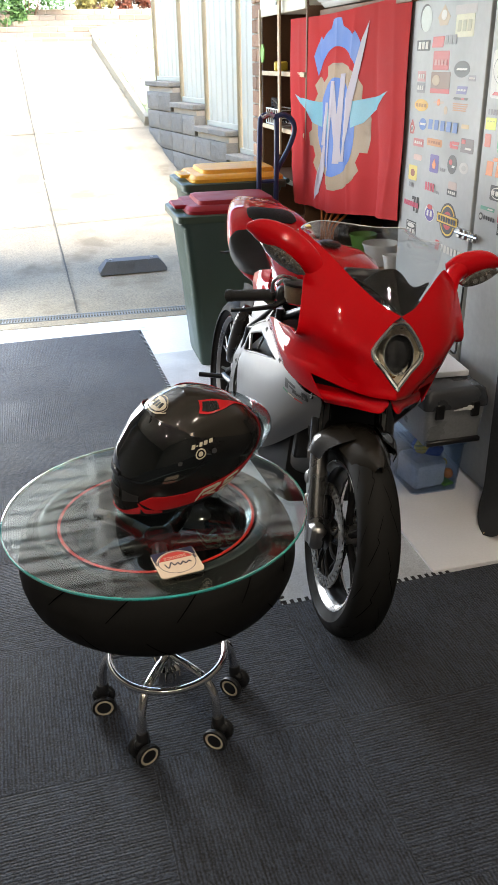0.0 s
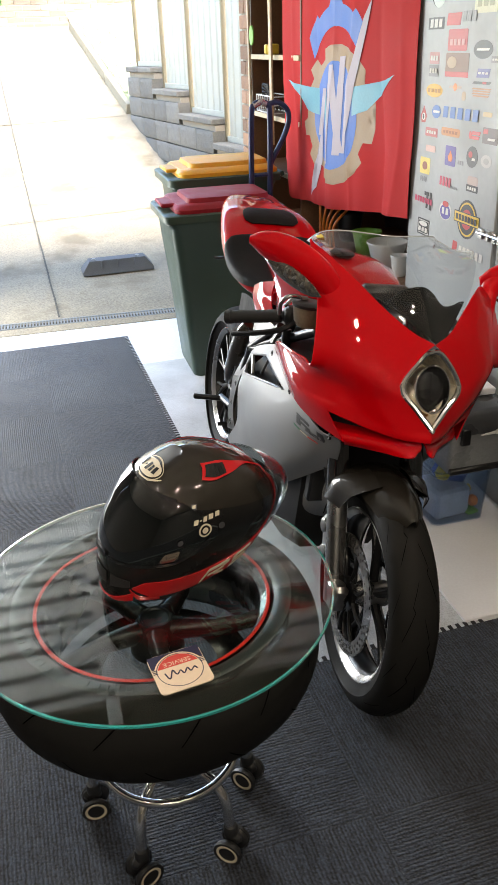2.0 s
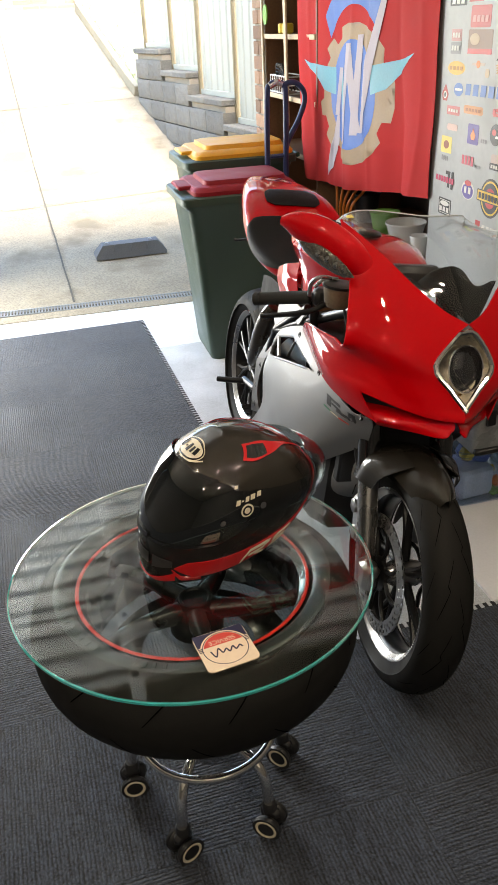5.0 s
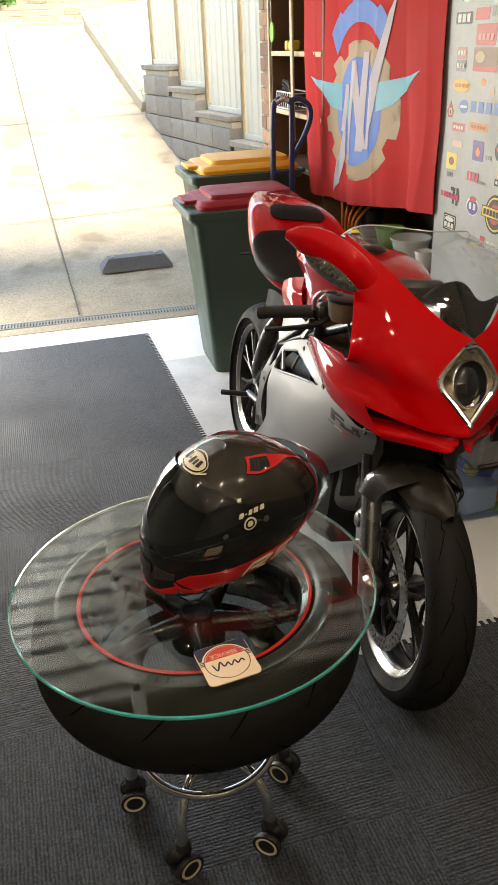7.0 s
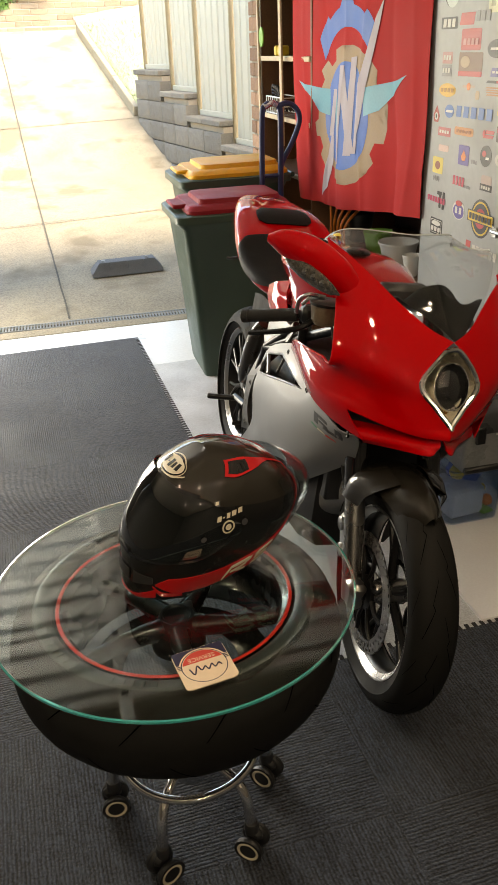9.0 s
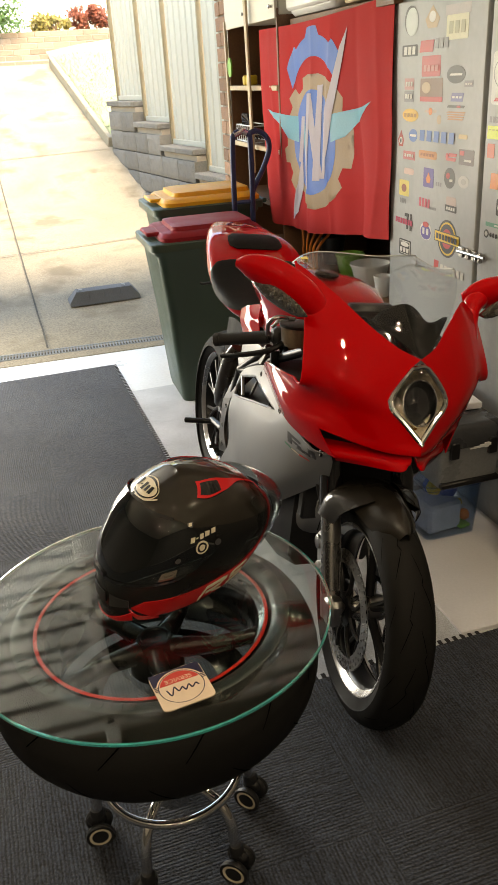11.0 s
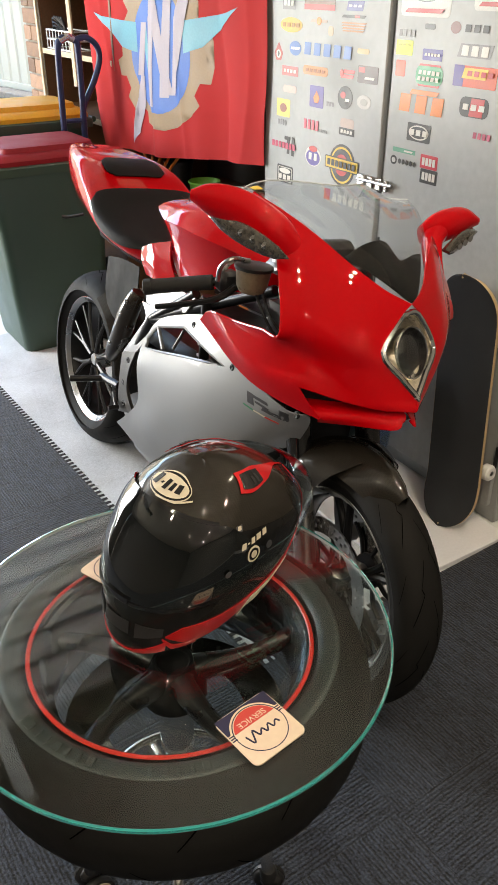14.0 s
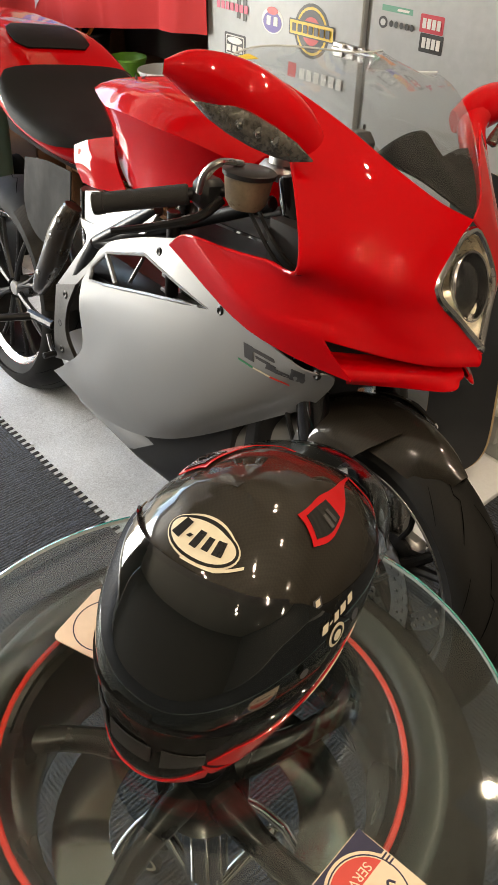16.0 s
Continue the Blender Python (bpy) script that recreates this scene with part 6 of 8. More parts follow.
def right(rows):
    return [[on_front(p, -1) for p in reversed(r)] for r in rows]


# the far cheek is fuller, and its rim lower
for r, push in ((2, -0.006), (3, -0.010), (4, -0.006)):
    for k in range(1, 6):
        x, y, z = NOSE_R[r][k]
        NOSE_R[r][k] = (x + push, y, z)
NOSE_R[0][:3] = NOSE[0][:3]
NOSE_R[0][3:] = [(-.140, 2.005, 1.056), (-.168, 2.032, 1.062), (-.208, 2.040, 1.026)]
NOSE_R[1][4:] = [(-.194, 2.010, 1.000), (-.226, 2.036, 0.990)]


def duct(u, v):
    return v > 5 / 6 and u < 3 / 5


g = Geo()
shell(g, net(left(NOSE), 12, 8), -0.003, duct)
shell(g, net(right(NOSE_R), 12, 8), -0.003, lambda u, v: duct(1 - u, v))
nose = flip_fix(part("nose_fairing", g, RED, bike, "glossy red nose fairing"))
g = Geo()
shell(g, net(left(LIP), 10, 6), -0.003)
shell(g, net(right(LIP), 10, 6), -0.003)
flip_fix(part("chin_lip", g, RED, nose, "red lip below the air ducts"))
# rolled edges round the grip cut-out, along the panel joint and the lip
g = Geo()
tube(g, [NOSE[k][5] for k in range(0, 7)], 0.0035, 8, 6)
part("rolled_edge", g, RED, nose)
g = Geo()
tube(g, [NOSE[6][k] for k in range(3, 6)], 0.0030, 8, 6)
part("rolled_edge", g, RED, nose)
for fn in (1, -1):
    g = Geo()
    tube(g, [on_front(p, fn) for p in LIP[3]], 0.0030, 8, 6)
    part("rolled_edge", g, RED, nose)
    g = Geo()
    tube(g, [on_front(p, fn) for p in (NOSE if fn > 0 else NOSE_R)[5][:4]], 0.0028, 8, 6)
    part("rolled_edge", g, RED, nose)
for x, y, z in ((-0.098, 1.985, 0.998), (0.075, 1.965, 0.990)):
    g = Geo()
    lathe(g, [(0.0, 0.003), (0.004, 0.003), (0.005, 0.0), (0.0, 0.0)], 10, Matrix.Translation((x, y - 0.012, z - 0.008)) @ pose(0, 0, 0, 60, 0, 0))
    part("screen_screw", g, BLACKM, nose)
# dark lining inside the ducts
g = Geo()
for s in (-1, 1):
    rr = [[(s * .02, 1.850, .785), (s * .08, 1.905, .782), (s * .13, 1.965, .782), (s * .185, 2.015, .79)], [(s * .02, 1.860, .73), (s * .08, 1.915, .725), (s * .13, 1.97, .725), (s * .18, 2.02, .73)]]
    shell(g, net(rr if s < 0 else rev(rr), 4, 4), 0.003)
part("duct_lining", g, BLACKP, nose)

# headlight: bezel, bowl, projector lens, amber reflectors, cover
HT, HS, HB = Vector((0, 1.876, 0.943)), Vector((0.066, 1.860, 0.870)), Vector((0, 1.796, 0.788))
def dia(k, back=0.0):
    c = Vector((0, 1.842, 0.868))
    pts = [HT + Vector((-0.016, 0, 0)), HT + Vector((0.016, 0, 0)), HS, HS.lerp(HB, 0.55) + Vector((0.006, 0, 0)), HB + Vector((0.012, 0, 0.002)), HB + Vector((-0.012, 0, 0.002)), Vector((-HS.x, HS.y, HS.z)).lerp(HB, 0.55) + Vector((-0.006, 0, 0)), Vector((-HS.x, HS.y, HS.z))]
    return [Vector(on_front(c + (Vector((-abs(p.x), p.y, p.z)) - c) * k + Vector((0, back, 0)), 1 if p.x < 0 else -1)) for p in pts]


hl = part("headlight", loft(Geo(), [dia(1.0), dia(0.9, 0.02), dia(0.72, 0.055), dia(0.55, 0.075)], cap='end'), mk("bowl_chrome", (0.80, 0.73, 0.60), 0.32, metal=0.75, var=0.35, scale=40), bike, "diamond-shaped headlight with a round projector")
g = Geo()
tube(g, dia(0.99, -0.002) + [dia(0.99, -0.002)[0]], 0.0068, 8, 4, closed=True)
part("bezel", g, CHROME, hl, "bright bezel")
aim = pose(0.004, 1.846, 0.868, 90 - 20, 0, 0)
g = Geo()
lathe(g, [(0.047, -0.04), (0.051, 0.0), (0.049, 0.004), (0.0465, 0.003), (0.0465, -0.04)], 40, aim @ Matrix.Diagonal((0.90, 1.12, 1, 1)), close=True)
part("projector_ring", g, CHROME, hl, "bright projector ring")
g = Geo()
lathe(g, [(0.0, 0.004), (0.016, 0.003), (0.030, -0.002), (0.041, -0.010), (0.0465, -0.018), (0.0, -0.020)], 40, aim @ Matrix.Diagonal((0.90, 1.12, 1, 1)))
part("projector_lens", g, BLACKG, hl, "dark glass projector lens")
for sx, sz, w, h, m in ((-0.014, 0.812, 0.016, 0.022, AMBER), (0.020, 0.812, 0.016, 0.022, CHROME), (0.003, 0.803, 0.014, 0.016, AMBER), (-0.010, 0.930, 0.012, 0.008, CHROME), (0.018, 0.930, 0.012, 0.008, CHROME)):
    g = Geo()
    box(g, (sx, 1.842 if sz < 0.9 else 1.888, sz), (w, 0.012, h), 0.004)
    part("bowl_reflector", g, m, hl)
g = Geo()
d0 = dia(0.97, -0.004)
c0 = Vector((0.004, 1.826, 0.868))
g.add([c0] + d0, [(0, i + 1, (i + 1) % 8 + 1) for i in range(8)])
part("cover_lens", g, LENS, hl).visible_shadow = False

# screen and the black cowl below it
SCR = [
    [(0, 1.875, .964), (-.045, 1.907, .985), (-.095, 1.960, 1.021), (-.145, 2.030, 1.067), (-.185, 2.105, 1.102), (-.208, 2.172, 1.118)],
    [(0, 1.960, 1.038), (-.050, 1.985, 1.050), (-.100, 2.030, 1.072), (-.145, 2.090, 1.098), (-.178, 2.150, 1.112), (-.200, 2.205, 1.112)],
    [(0, 2.060, 1.100), (-.055, 2.080, 1.106), (-.105, 2.118, 1.114), (-.145, 2.165, 1.120), (-.172, 2.210, 1.116), (-.190, 2.250, 1.106)],
    [(0, 2.175, 1.143), (-.060, 2.190, 1.144), (-.108, 2.218, 1.142), (-.140, 2.250, 1.134), (-.160, 2.280, 1.118), (-.172, 2.305, 1.096)],
]
g = Geo()
shell(g, net([b[:-1] + a for a, b in zip(left(SCR), right(SCR))], 6, 8), -0.0025)
scr = flip_fix(part("windscreen", g, SCREEN, bike, "clear perspex windscreen"))
scr.visible_shadow = False
g = Geo()
rim_l = [Vector(on_front(p, 1)) for p in [SCR[3][k] for k in range(1, 6)]]
rim_r = [Vector(on_front(p, -1)) for p in [SCR[3][k] for k in range(5, -1, -1)]]
tube(g, rim_r + rim_l, 0.0016, 6, 4)
for sd in (1, -1):
    tube(g, [Vector(on_front(SCR[k][5], sd)) for k in (3, 2, 1, 0)], 0.0022, 6, 4)
part("screen_edge", g, mk("polished_perspex_edge", (0.62, 0.64, 0.64), 0.12, var=0.1), scr, "bright polished screen edge")
wl = net(left(SCR), 6, 8)
g = Geo()
shell(g, [[wl[j][i] + Vector((-0.001, 0, 0.0026)) for i in range(22, 26)] for j in range(18, 22)], 0.0008)
part("warning_label", g, YELP, scr, "yellow warning label")
COWL = [
    [(0, 1.884, .964), (-.036, 1.912, .986), (-.074, 1.955, 1.013), (-.110, 2.000, 1.033)],
    [(0, 1.945, 1.000), (-.036, 1.962, 1.006), (-.074, 1.990, 1.014), (-.110, 2.020, 1.026)],
    [(0, 1.998, 1.046), (-.038, 2.008, 1.034), (-.076, 2.026, 1.013), (-.110, 2.042, 1.010)],
    [(0, 2.024, 1.057), (-.040, 2.034, 1.042), (-.078, 2.048, 1.004), (-.110, 2.062, 0.998)],
    [(0, 2.062, 1.010), (-.042, 2.072, 1.000), (-.080, 2.082, 0.980), (-.110, 2.092, 0.980)],
]
g = Geo()
shell(g, net([[(0.018 - x, y, z) for x, y, z in reversed(r[1:])] + [(x + 0.018, y, z) for x, y, z in r] for r in COWL], 6, 5), -0.003)
flip_fix(part("dash_cowl", g, mk("matt_black_cowl", (0.005, 0.0045, 0.004), 0.7, var=0.15, spec=0.08), bike, "matt black dash cowl"))
g = Geo()
box(g, (0, 2.16, 0.99), (0.14, 0.05, 0.07), 0.015, None)
dash = part("dashboard", g, BLACKP, bike)
g = Geo()
box(g, (0, 2.188, 0.99), (0.12, 0.006, 0.05), 0.002)
part("display", g, BLACKG, dash)

# mirrors with built-in indicators
for s in (-1, 1):
    def P(x, y, z):
        return Vector((s * x, y, z))
    path = [P(0.185, 2.050, 1.030), P(0.225, 2.072, 1.066), P(0.278, 2.120, 1.096), P(0.328, 2.160, 1.110), P(0.361, 2.182, 1.113)]
    siz = [(0.018, 0.028), (0.026, 0.038), (0.031, 0.041), (0.026, 0.031), (0.008, 0.010)]
    if s > 0:
        path = [P(0.238, 2.118, 1.046), P(0.262, 2.108, 1.056), P(0.300, 2.102, 1.074), P(0.348, 2.098, 1.086), P(0.396, 2.090, 1.086)]
        siz = [(0.016, 0.022), (0.029, 0.036), (0.034, 0.039), (0.028, 0.032), (0.008, 0.010)]
    cl = crom(path, 6)
    ss = crom([(a, b, 0) for a, b in siz], 6)
    rings = []
    for i, c in enumerate(cl):
        t = (cl[min(i + 1, len(cl) - 1)] - cl[max(i - 1, 0)]).normalized()
        u = t.cross(Vector((0, 1, 0.25))).normalized()
        w = u.cross(t).normalized()
        rings.append([c + u * ss[i].y * math.cos(b) + w * ss[i].x * math.sin(b) for b in [2 * math.pi * k / 20 for k in range(20)]])
    g = Geo()
    loft(g, rings)
    if s > 0:
        tube(g, [(0.200, 1.985, 0.925), (0.212, 2.015, 0.965), (0.222, 2.045, 1.005), (0.244, 2.080, 1.040), (0.280, 2.102, 1.066)], 0.023, 16, 5, taper=lambda u: 1.2 - 0.22 * math.sin(math.pi * min(1.0, 0.1 + u)))
    mir = flip_fix(part("mirror", g, RED, bike, "red mirror pod with a clear indicator"))
    # indicator lens in front of the pod
    lens = Geo()
    base = Vector((-0.281, 2.078, 1.053)) if s < 0 else Vector((0.318, 2.062, 1.046))
    dr = Vector((0.141, 0.050, 0.038)).normalized() if s > 0 else Vector((-0.065, 0.108, 0.033)).normalized()
    rings = []
    for k, q in enumerate((-1, -0.75, -0.4, 0, 0.4, 0.75, 1)):
        h = 0.022 * math.sqrt(max(0.02, 1 - q * q))
        c = base + dr * (0.088 if s < 0 else 0.075) * q
        rings.append([c + Vector((0, -0.013 * math.cos(b), h * math.sin(b))) for b in [2 * math.pi * i / 12 for i in range(12)]])
    loft(lens, rings)
    il = flip_fix(part("indicator_lens", lens, mk("indicator_clear", (0.13, 0.115, 0.10), 0.08, metal=0.6, var=0.9, scale=60, fine=150, coat=1.0, bump=0.5), mir, "clear ribbed indicator lens"))
    g = Geo()
    for q in (-0.4, 0.0, 0.4):
        lathe(g, [(0.0, 0.0), (0.006, 0.0), (0.008, 0.006), (0.0, 0.007)], 10, Matrix.Translation(base + dr * 0.07 * q + Vector((0, -0.012, 0))) @ pose(0, 0, 0, 90, 0, 0))
    part("reflector", g, CHROME, il)

# silver side fairings
SIDE = [
    [(-.190, 2.672, .595), (-.193, 2.588, .700), (-.193, 2.478, .756), (-.198, 2.300, .816)],
    [(-.203, 2.660, .545), (-.216, 2.480, .620), (-.217, 2.330, .682), (-.205, 2.130, .742)],
    [(-.196, 2.656, .440), (-.218, 2.470, .510), (-.220, 2.260, .600), (-.188, 1.995, .704)],
    [(-.180, 2.760, .345), (-.203, 2.520, .390), (-.203, 2.230, .500), (-.152, 1.945, .696)],
    [(-.170, 2.836, .288), (-.178, 2.590, .285), (-.172, 2.330, .370), (-.120, 2.010, .600)],
]
GUNMETAL = mk("gunmetal_plate", (0.16, 0.155, 0.15), 0.35, metal=0.9, var=0.2, fine=200)
VENT = ((2.632, 0.610), (2.628, 0.645), (2.567, 0.697), (2.425, 0.743), (2.209, 0.720), (2.397, 0.675))
for s in (-1, 1):
    rr = SIDE if s < 0 else rev(flipx(SIDE))
    gd = net(rr, 26, 22)
    g = Geo()
    shell(g, gd, 0.003, hole_at(gd, lambda p: in_poly(p.y, p.z, VENT)))
    sf = flip_fix(part("side_fairing", g, SILVER, bike, "satin silver side fairing with a vent"))

    def near(y, z):
        q = min((p for r in gd for p in r), key=lambda p: (p.y - y) ** 2 + (p.z - z) ** 2)
        return Vector((q.x, y, z))
    g = Geo()
    rim_ = []
    for k in range(6):
        for t in (0.0, 0.33, 0.66):
            rim_.append(near(VENT[k][0] + (VENT[(k + 1) % 6][0] - VENT[k][0]) * t, VENT[k][1] + (VENT[(k + 1) % 6][1] - VENT[k][1]) * t))
    tube(g, rim_ + [rim_[0]], 0.0045, 6, 1, closed=True)
    tube(g, [near(2.569, 0.694), near(2.512, 0.652)], 0.0055, 6, 1)
    part("vent_rim", g, SILVER, sf)
    g = Geo()
    tube(g, [near(2.458, 0.722) + Vector((-s * 0.02, 0, 0)), near(2.490, 0.660) + Vector((-s * 0.02, 0, 0))], 0.004, 6, 1)
    part("vent_brace", g, GUNMETAL, sf)
    # fasteners and the model mark in plain bars
    if s < 0:
        for y, z in ((2.178, 0.729), (1.966, 0.697), (2.380, 0.763)):
            g = Geo()
            lathe(g, [(0.0, 0.0), (0.009, 0.0), (0.009, 0.003), (0.006, 0.005), (0.0, 0.003)], 12, pose(near(y, z).x, y, z, 0, -90, 0))
            part("fastener", g, BLACKM, sf)

        def on_mark(u, v):
            y = (2.112 + (1.979 - 2.112) * u) * (1 - v) + (2.120 + (1.991 - 2.120) * u) * v
            z = (0.702 - 0.004 * u) * (1 - v) + (0.672 - 0.006 * u) * v
            return near(y, z) + Vector((-0.0035, -0.0008, 0.0004))
        for u0, u1, v0, v1, sh in ((0.00, 0.16, 0.10, 0.95, 0.12), (0.16, 0.52, 0.12, 0.34, 0.12), (0.20, 0.44, 0.50, 0.66, 0.12), (0.46, 0.60, 0.55, 0.95, 0.0), (0.58, 0.80, 0.70, 0.95, 0.0), (0.80, 0.98, 0.18, 1.0, 0.0)):
            g = Geo()
            shell(g, [[on_mark(u0 + (u1 - u0) * i / 6 + sh * (v0 + (v1 - v0) * j / 3), v0 + (v1 - v0) * j / 3) for i in range(7)] for j in range(4)], 0.0006)
            part("mark_bar", g, GREYDEC, sf)
        for k, m in enumerate((GREENDEC, CREAMDEC, REDLINE)):
            g = Geo()
            shell(g, [[on_mark(0.02 + 0.27 * (k + i / 4), 1.20 + 0.20 * (k + i / 4) / 3 + 0.10 * j) for i in range(5)] for j in range(2)], 0.0006)
            part("flag_stripe", g, m, sf)
# black inner cowl behind the front wheel
g = Geo()
loft(g, [[Vector((w * cx, y, (zt + zb) / 2 + (zt - zb) / 2 * cz)) for cx, cz in ((-1, -0.8), (-0.8, -1), (0.8, -1), (1, -0.8), (1, 0.8), (0.8, 1), (-0.8, 1), (-1, 0.8))] for y, w, zt, zb in ((2.185, 0.135, 0.60, 0.24), (2.30, 0.155, 0.62, 0.21), (2.50, 0.160, 0.60, 0.20))], cap=True)
flip_fix(part("lower_cowl", g, BLACKP, bike, "black inner lower cowl"))
# belly pan
g = Geo()
rings = []
for y, w, zt, zb in ((2.05, 0.08, 0.56, 0.46), (2.25, 0.145, 0.44, 0.28), (2.50, 0.165, 0.34, 0.20), (2.75, 0.150, 0.32, 0.20), (2.95, 0.10, 0.33, 0.25)):
    rings.append([Vector((w * math.copysign(abs(math.cos(a)) ** 0.7, math.cos(a)), y, (zt + zb) / 2 + (zt - zb) / 2 * math.copysign(abs(math.sin(a)) ** 0.7, math.sin(a)))) for a in [2 * math.pi * i / 24 for i in range(24)]])
loft(g, rings)
flip_fix(part("belly_pan", g, SILVER, bike, "silver belly pan"))

# engine, radiator and frame behind the panels
g = Geo()
box(g, (0, 2.50, 0.48), (0.30, 0.52, 0.32), 0.04)
box(g, (0, 2.32, 0.62), (0.26, 0.22, 0.24), 0.03)
eng = part("engine", g, BLACKM, bike, "black engine behind the fairing")
for k in range(6):
    g = Geo()
    box(g, (0, 2.32, 0.54 + 0.03 * k), (0.30, 0.24, 0.008), 0.002)
    part("fin", g, ALU, eng)
g = Geo()
box(g, (0, 2.13, 0.56), (0.28, 0.035, 0.26), 0.006, None)
part("radiator", g, BLACKP, bike)
for s in (-1, 1):
    g = Geo()
    for a, b in (((s * 0.10, 2.20, 0.90), (s * 0.19, 2.62, 0.70)), ((s * 0.12, 2.24, 0.78), (s * 0.19, 2.62, 0.70)), ((s * 0.15, 2.40, 0.66), (s * 0.16, 2.40, 0.83)), ((s * 0.19, 2.62, 0.70), (s * 0.16, 2.80, 0.50)), ((s * 0.16, 2.45, 0.82), (s * 0.19, 2.62, 0.70))):
        rod(g, a, b, 0.014, 10)
    part("frame_tube", g, BLACKM, bike, "tubular steel frame")
    # silver plate under the tank and footrest hanger
    rr = [[(s * .150, 2.74, .770), (s * .158, 2.66, .792), (s * .165, 2.56, .805), (s * .17, 2.44, .812)], [(s * .166, 2.71, .705), (s * .172, 2.65, .712), (s * .176, 2.57, .735), (s * .176, 2.47, .765)]]
    g = Geo()
    shell(g, net(rr if s < 0 else rev(rr), 6, 4), -0.004)
    flip_fix(part("subframe_cover", g, SILVER, bike))
    g = Geo()
    rr = [[(s * .164, 2.62, .722), (s * .164, 2.72, .716)], [(s * .174, 2.605, .690), (s * .170, 2.682, .682)], [(s * .180, 2.660, .618), (s * .176, 2.715, .632)], [(s * .180, 2.706, .572), (s * .178, 2.795, .540)]]
    shell(g, net(rr if s > 0 else rev(rr), 5, 5), 0.008)
    cast = flip_fix(part("frame_casting", g, SILVER, bike, "silver cast frame plate"))
    g = Geo()
    lathe(g, [(0.0, 0.002), (0.007, 0.002), (0.008, 0.005), (0.012, 0.005), (0.013, 0.0), (0.0, 0.0)], 14, pose(s * 0.182, 2.650, 0.680, 0, 90 * s, 0))
    part("bolt", g, STEEL, cast)
    g = Geo()
    rr = [[(s * .178, 2.708, .572), (s * .178, 2.797, .538)], [(s * .180, 2.742, .500), (s * .180, 2.802, .450)], [(s * .180, 2.746, .430), (s * .180, 2.802, .400)], [(s * .178, 2.700, .378), (s * .178, 2.800, .345)]]
    shell(g, net(rr if s > 0 else rev(rr), 4, 5), 0.010)
    hang = flip_fix(part("footrest_hanger", g, GUNMETAL, bike, "machined alloy footrest plate"))
    g = Geo()
    rod(g, (s * 0.175, 2.93, 0.40), (s * 0.270, 2.99, 0.385), 0.010, 10)
    part("footpeg", g, BLACKM, hang)
    g = Geo()
    rod(g, (s * 0.170, 2.84, 0.41), (s * 0.180, 2.95, 0.40), 0.012, 8)
    tube(g, [(s * 0.185, 2.84, 0.39), (s * 0.195, 2.81, 0.375), (s * 0.200, 2.785, 0.366)], 0.006, 8, 4)
    rod(g, (s * 0.195, 2.785, 0.366), (s * 0.228, 2.785, 0.364), 0.008, 8)
    part("foot_lever", g, BLACKM, hang)
    for y, z in ((2.752, 0.530), (2.775, 0.450), (2.765, 0.385)):
        g = Geo()
        lathe(g, [(0.0, 0.0), (0.010, 0.0), (0.010, 0.004), (0.006, 0.005), (0.0, 0.002)], 12, pose(s * 0.186, y, z, 0, 90 * s, 0))
        part("bolt", g, BLACKM, hang)
    g = Geo()
    tube(g, [(s * .160, 2.770, .728), (s * .168, 2.780, .700), (s * .172, 2.808, .65), (s * .172, 2.84, .585), (s * .168, 2.89, .52), (s * .160, 2.93, .475)], 0.026, 14, 5, taper=lambda u: 0.45 + 0.75 * math.sin(math.pi * (0.15 + 0.72 * u)))
    rod(g, (s * .168, 2.78, .70), (s * .196, 2.775, .70), 0.008, 10)
    hg_ = flip_fix(part("heel_guard", g, BRONZED, bike, "glossy brown-black heel guard"))
    for y, z in ((2.800, 0.655), (2.865, 0.545)):
        g = Geo()
        lathe(g, [(0.0, 0.0), (0.006, 0.0), (0.006, 0.004), (0.003, 0.005), (0.0, 0.003)], 10, pose(s * 0.197, y, z, 0, 90 * s, 0))
        part("bolt", g, STEEL, hg_)
    # red panel between seat and tank
    rr = [[(s * .152, 2.785, .855), (s * .146, 2.735, .878), (s * .120, 2.680, .897)], [(s * .158, 2.770, .822), (s * .158, 2.705, .838), (s * .140, 2.635, .852)], [(s * .152, 2.748, .786), (s * .156, 2.680, .792), (s * .142, 2.588, .806)]]
    g = Geo()
    shell(g, net(rr if s < 0 else rev(rr), 6, 6), -0.003)
    flip_fix(part("seat_side_panel", g, RED, bike))
g = Geo()
loft(g, [[Vector((0.10 + dx, y, z + dz)) for dx, dz in ((-0.03, -0.05), (0.03, -0.05), (0.03, 0.05), (-0.03, 0.05))] for y, z in ((2.82, 0.42), (3.00, 0.38), (3.20, 0.34), (3.34, 0.315))])
flip_fix(part("swingarm", g, ALU, bike, "single-sided alloy swingarm"))
g = Geo()
tube(g, [(0.02, 2.84, 0.36), (0.0, 2.90, 0.45), (0.0, 2.95, 0.58), (0.0, 2.96, 0.70)], 0.03, 12, 5)
part("shock_absorber", g, STEEL, bike)
g = Geo()
rows = []
for j in range(9):
    a = radians(112 + 58 * j / 8)
    rows.append([Vector((0.10 * (i / 4 - 1), RY + (0.335 - 0.05 * abs(i / 4 - 1) ** 2) * math.cos(a), RZ_ + (0.335 - 0.05 * abs(i / 4 - 1) ** 2) * math.sin(a))) for i in range(9)])
shell(g, rows, -0.003)
flip_fix(part("rear_hugger", g, CARBON, bike, "carbon rear hugger in front of the tyre"))
g = Geo()
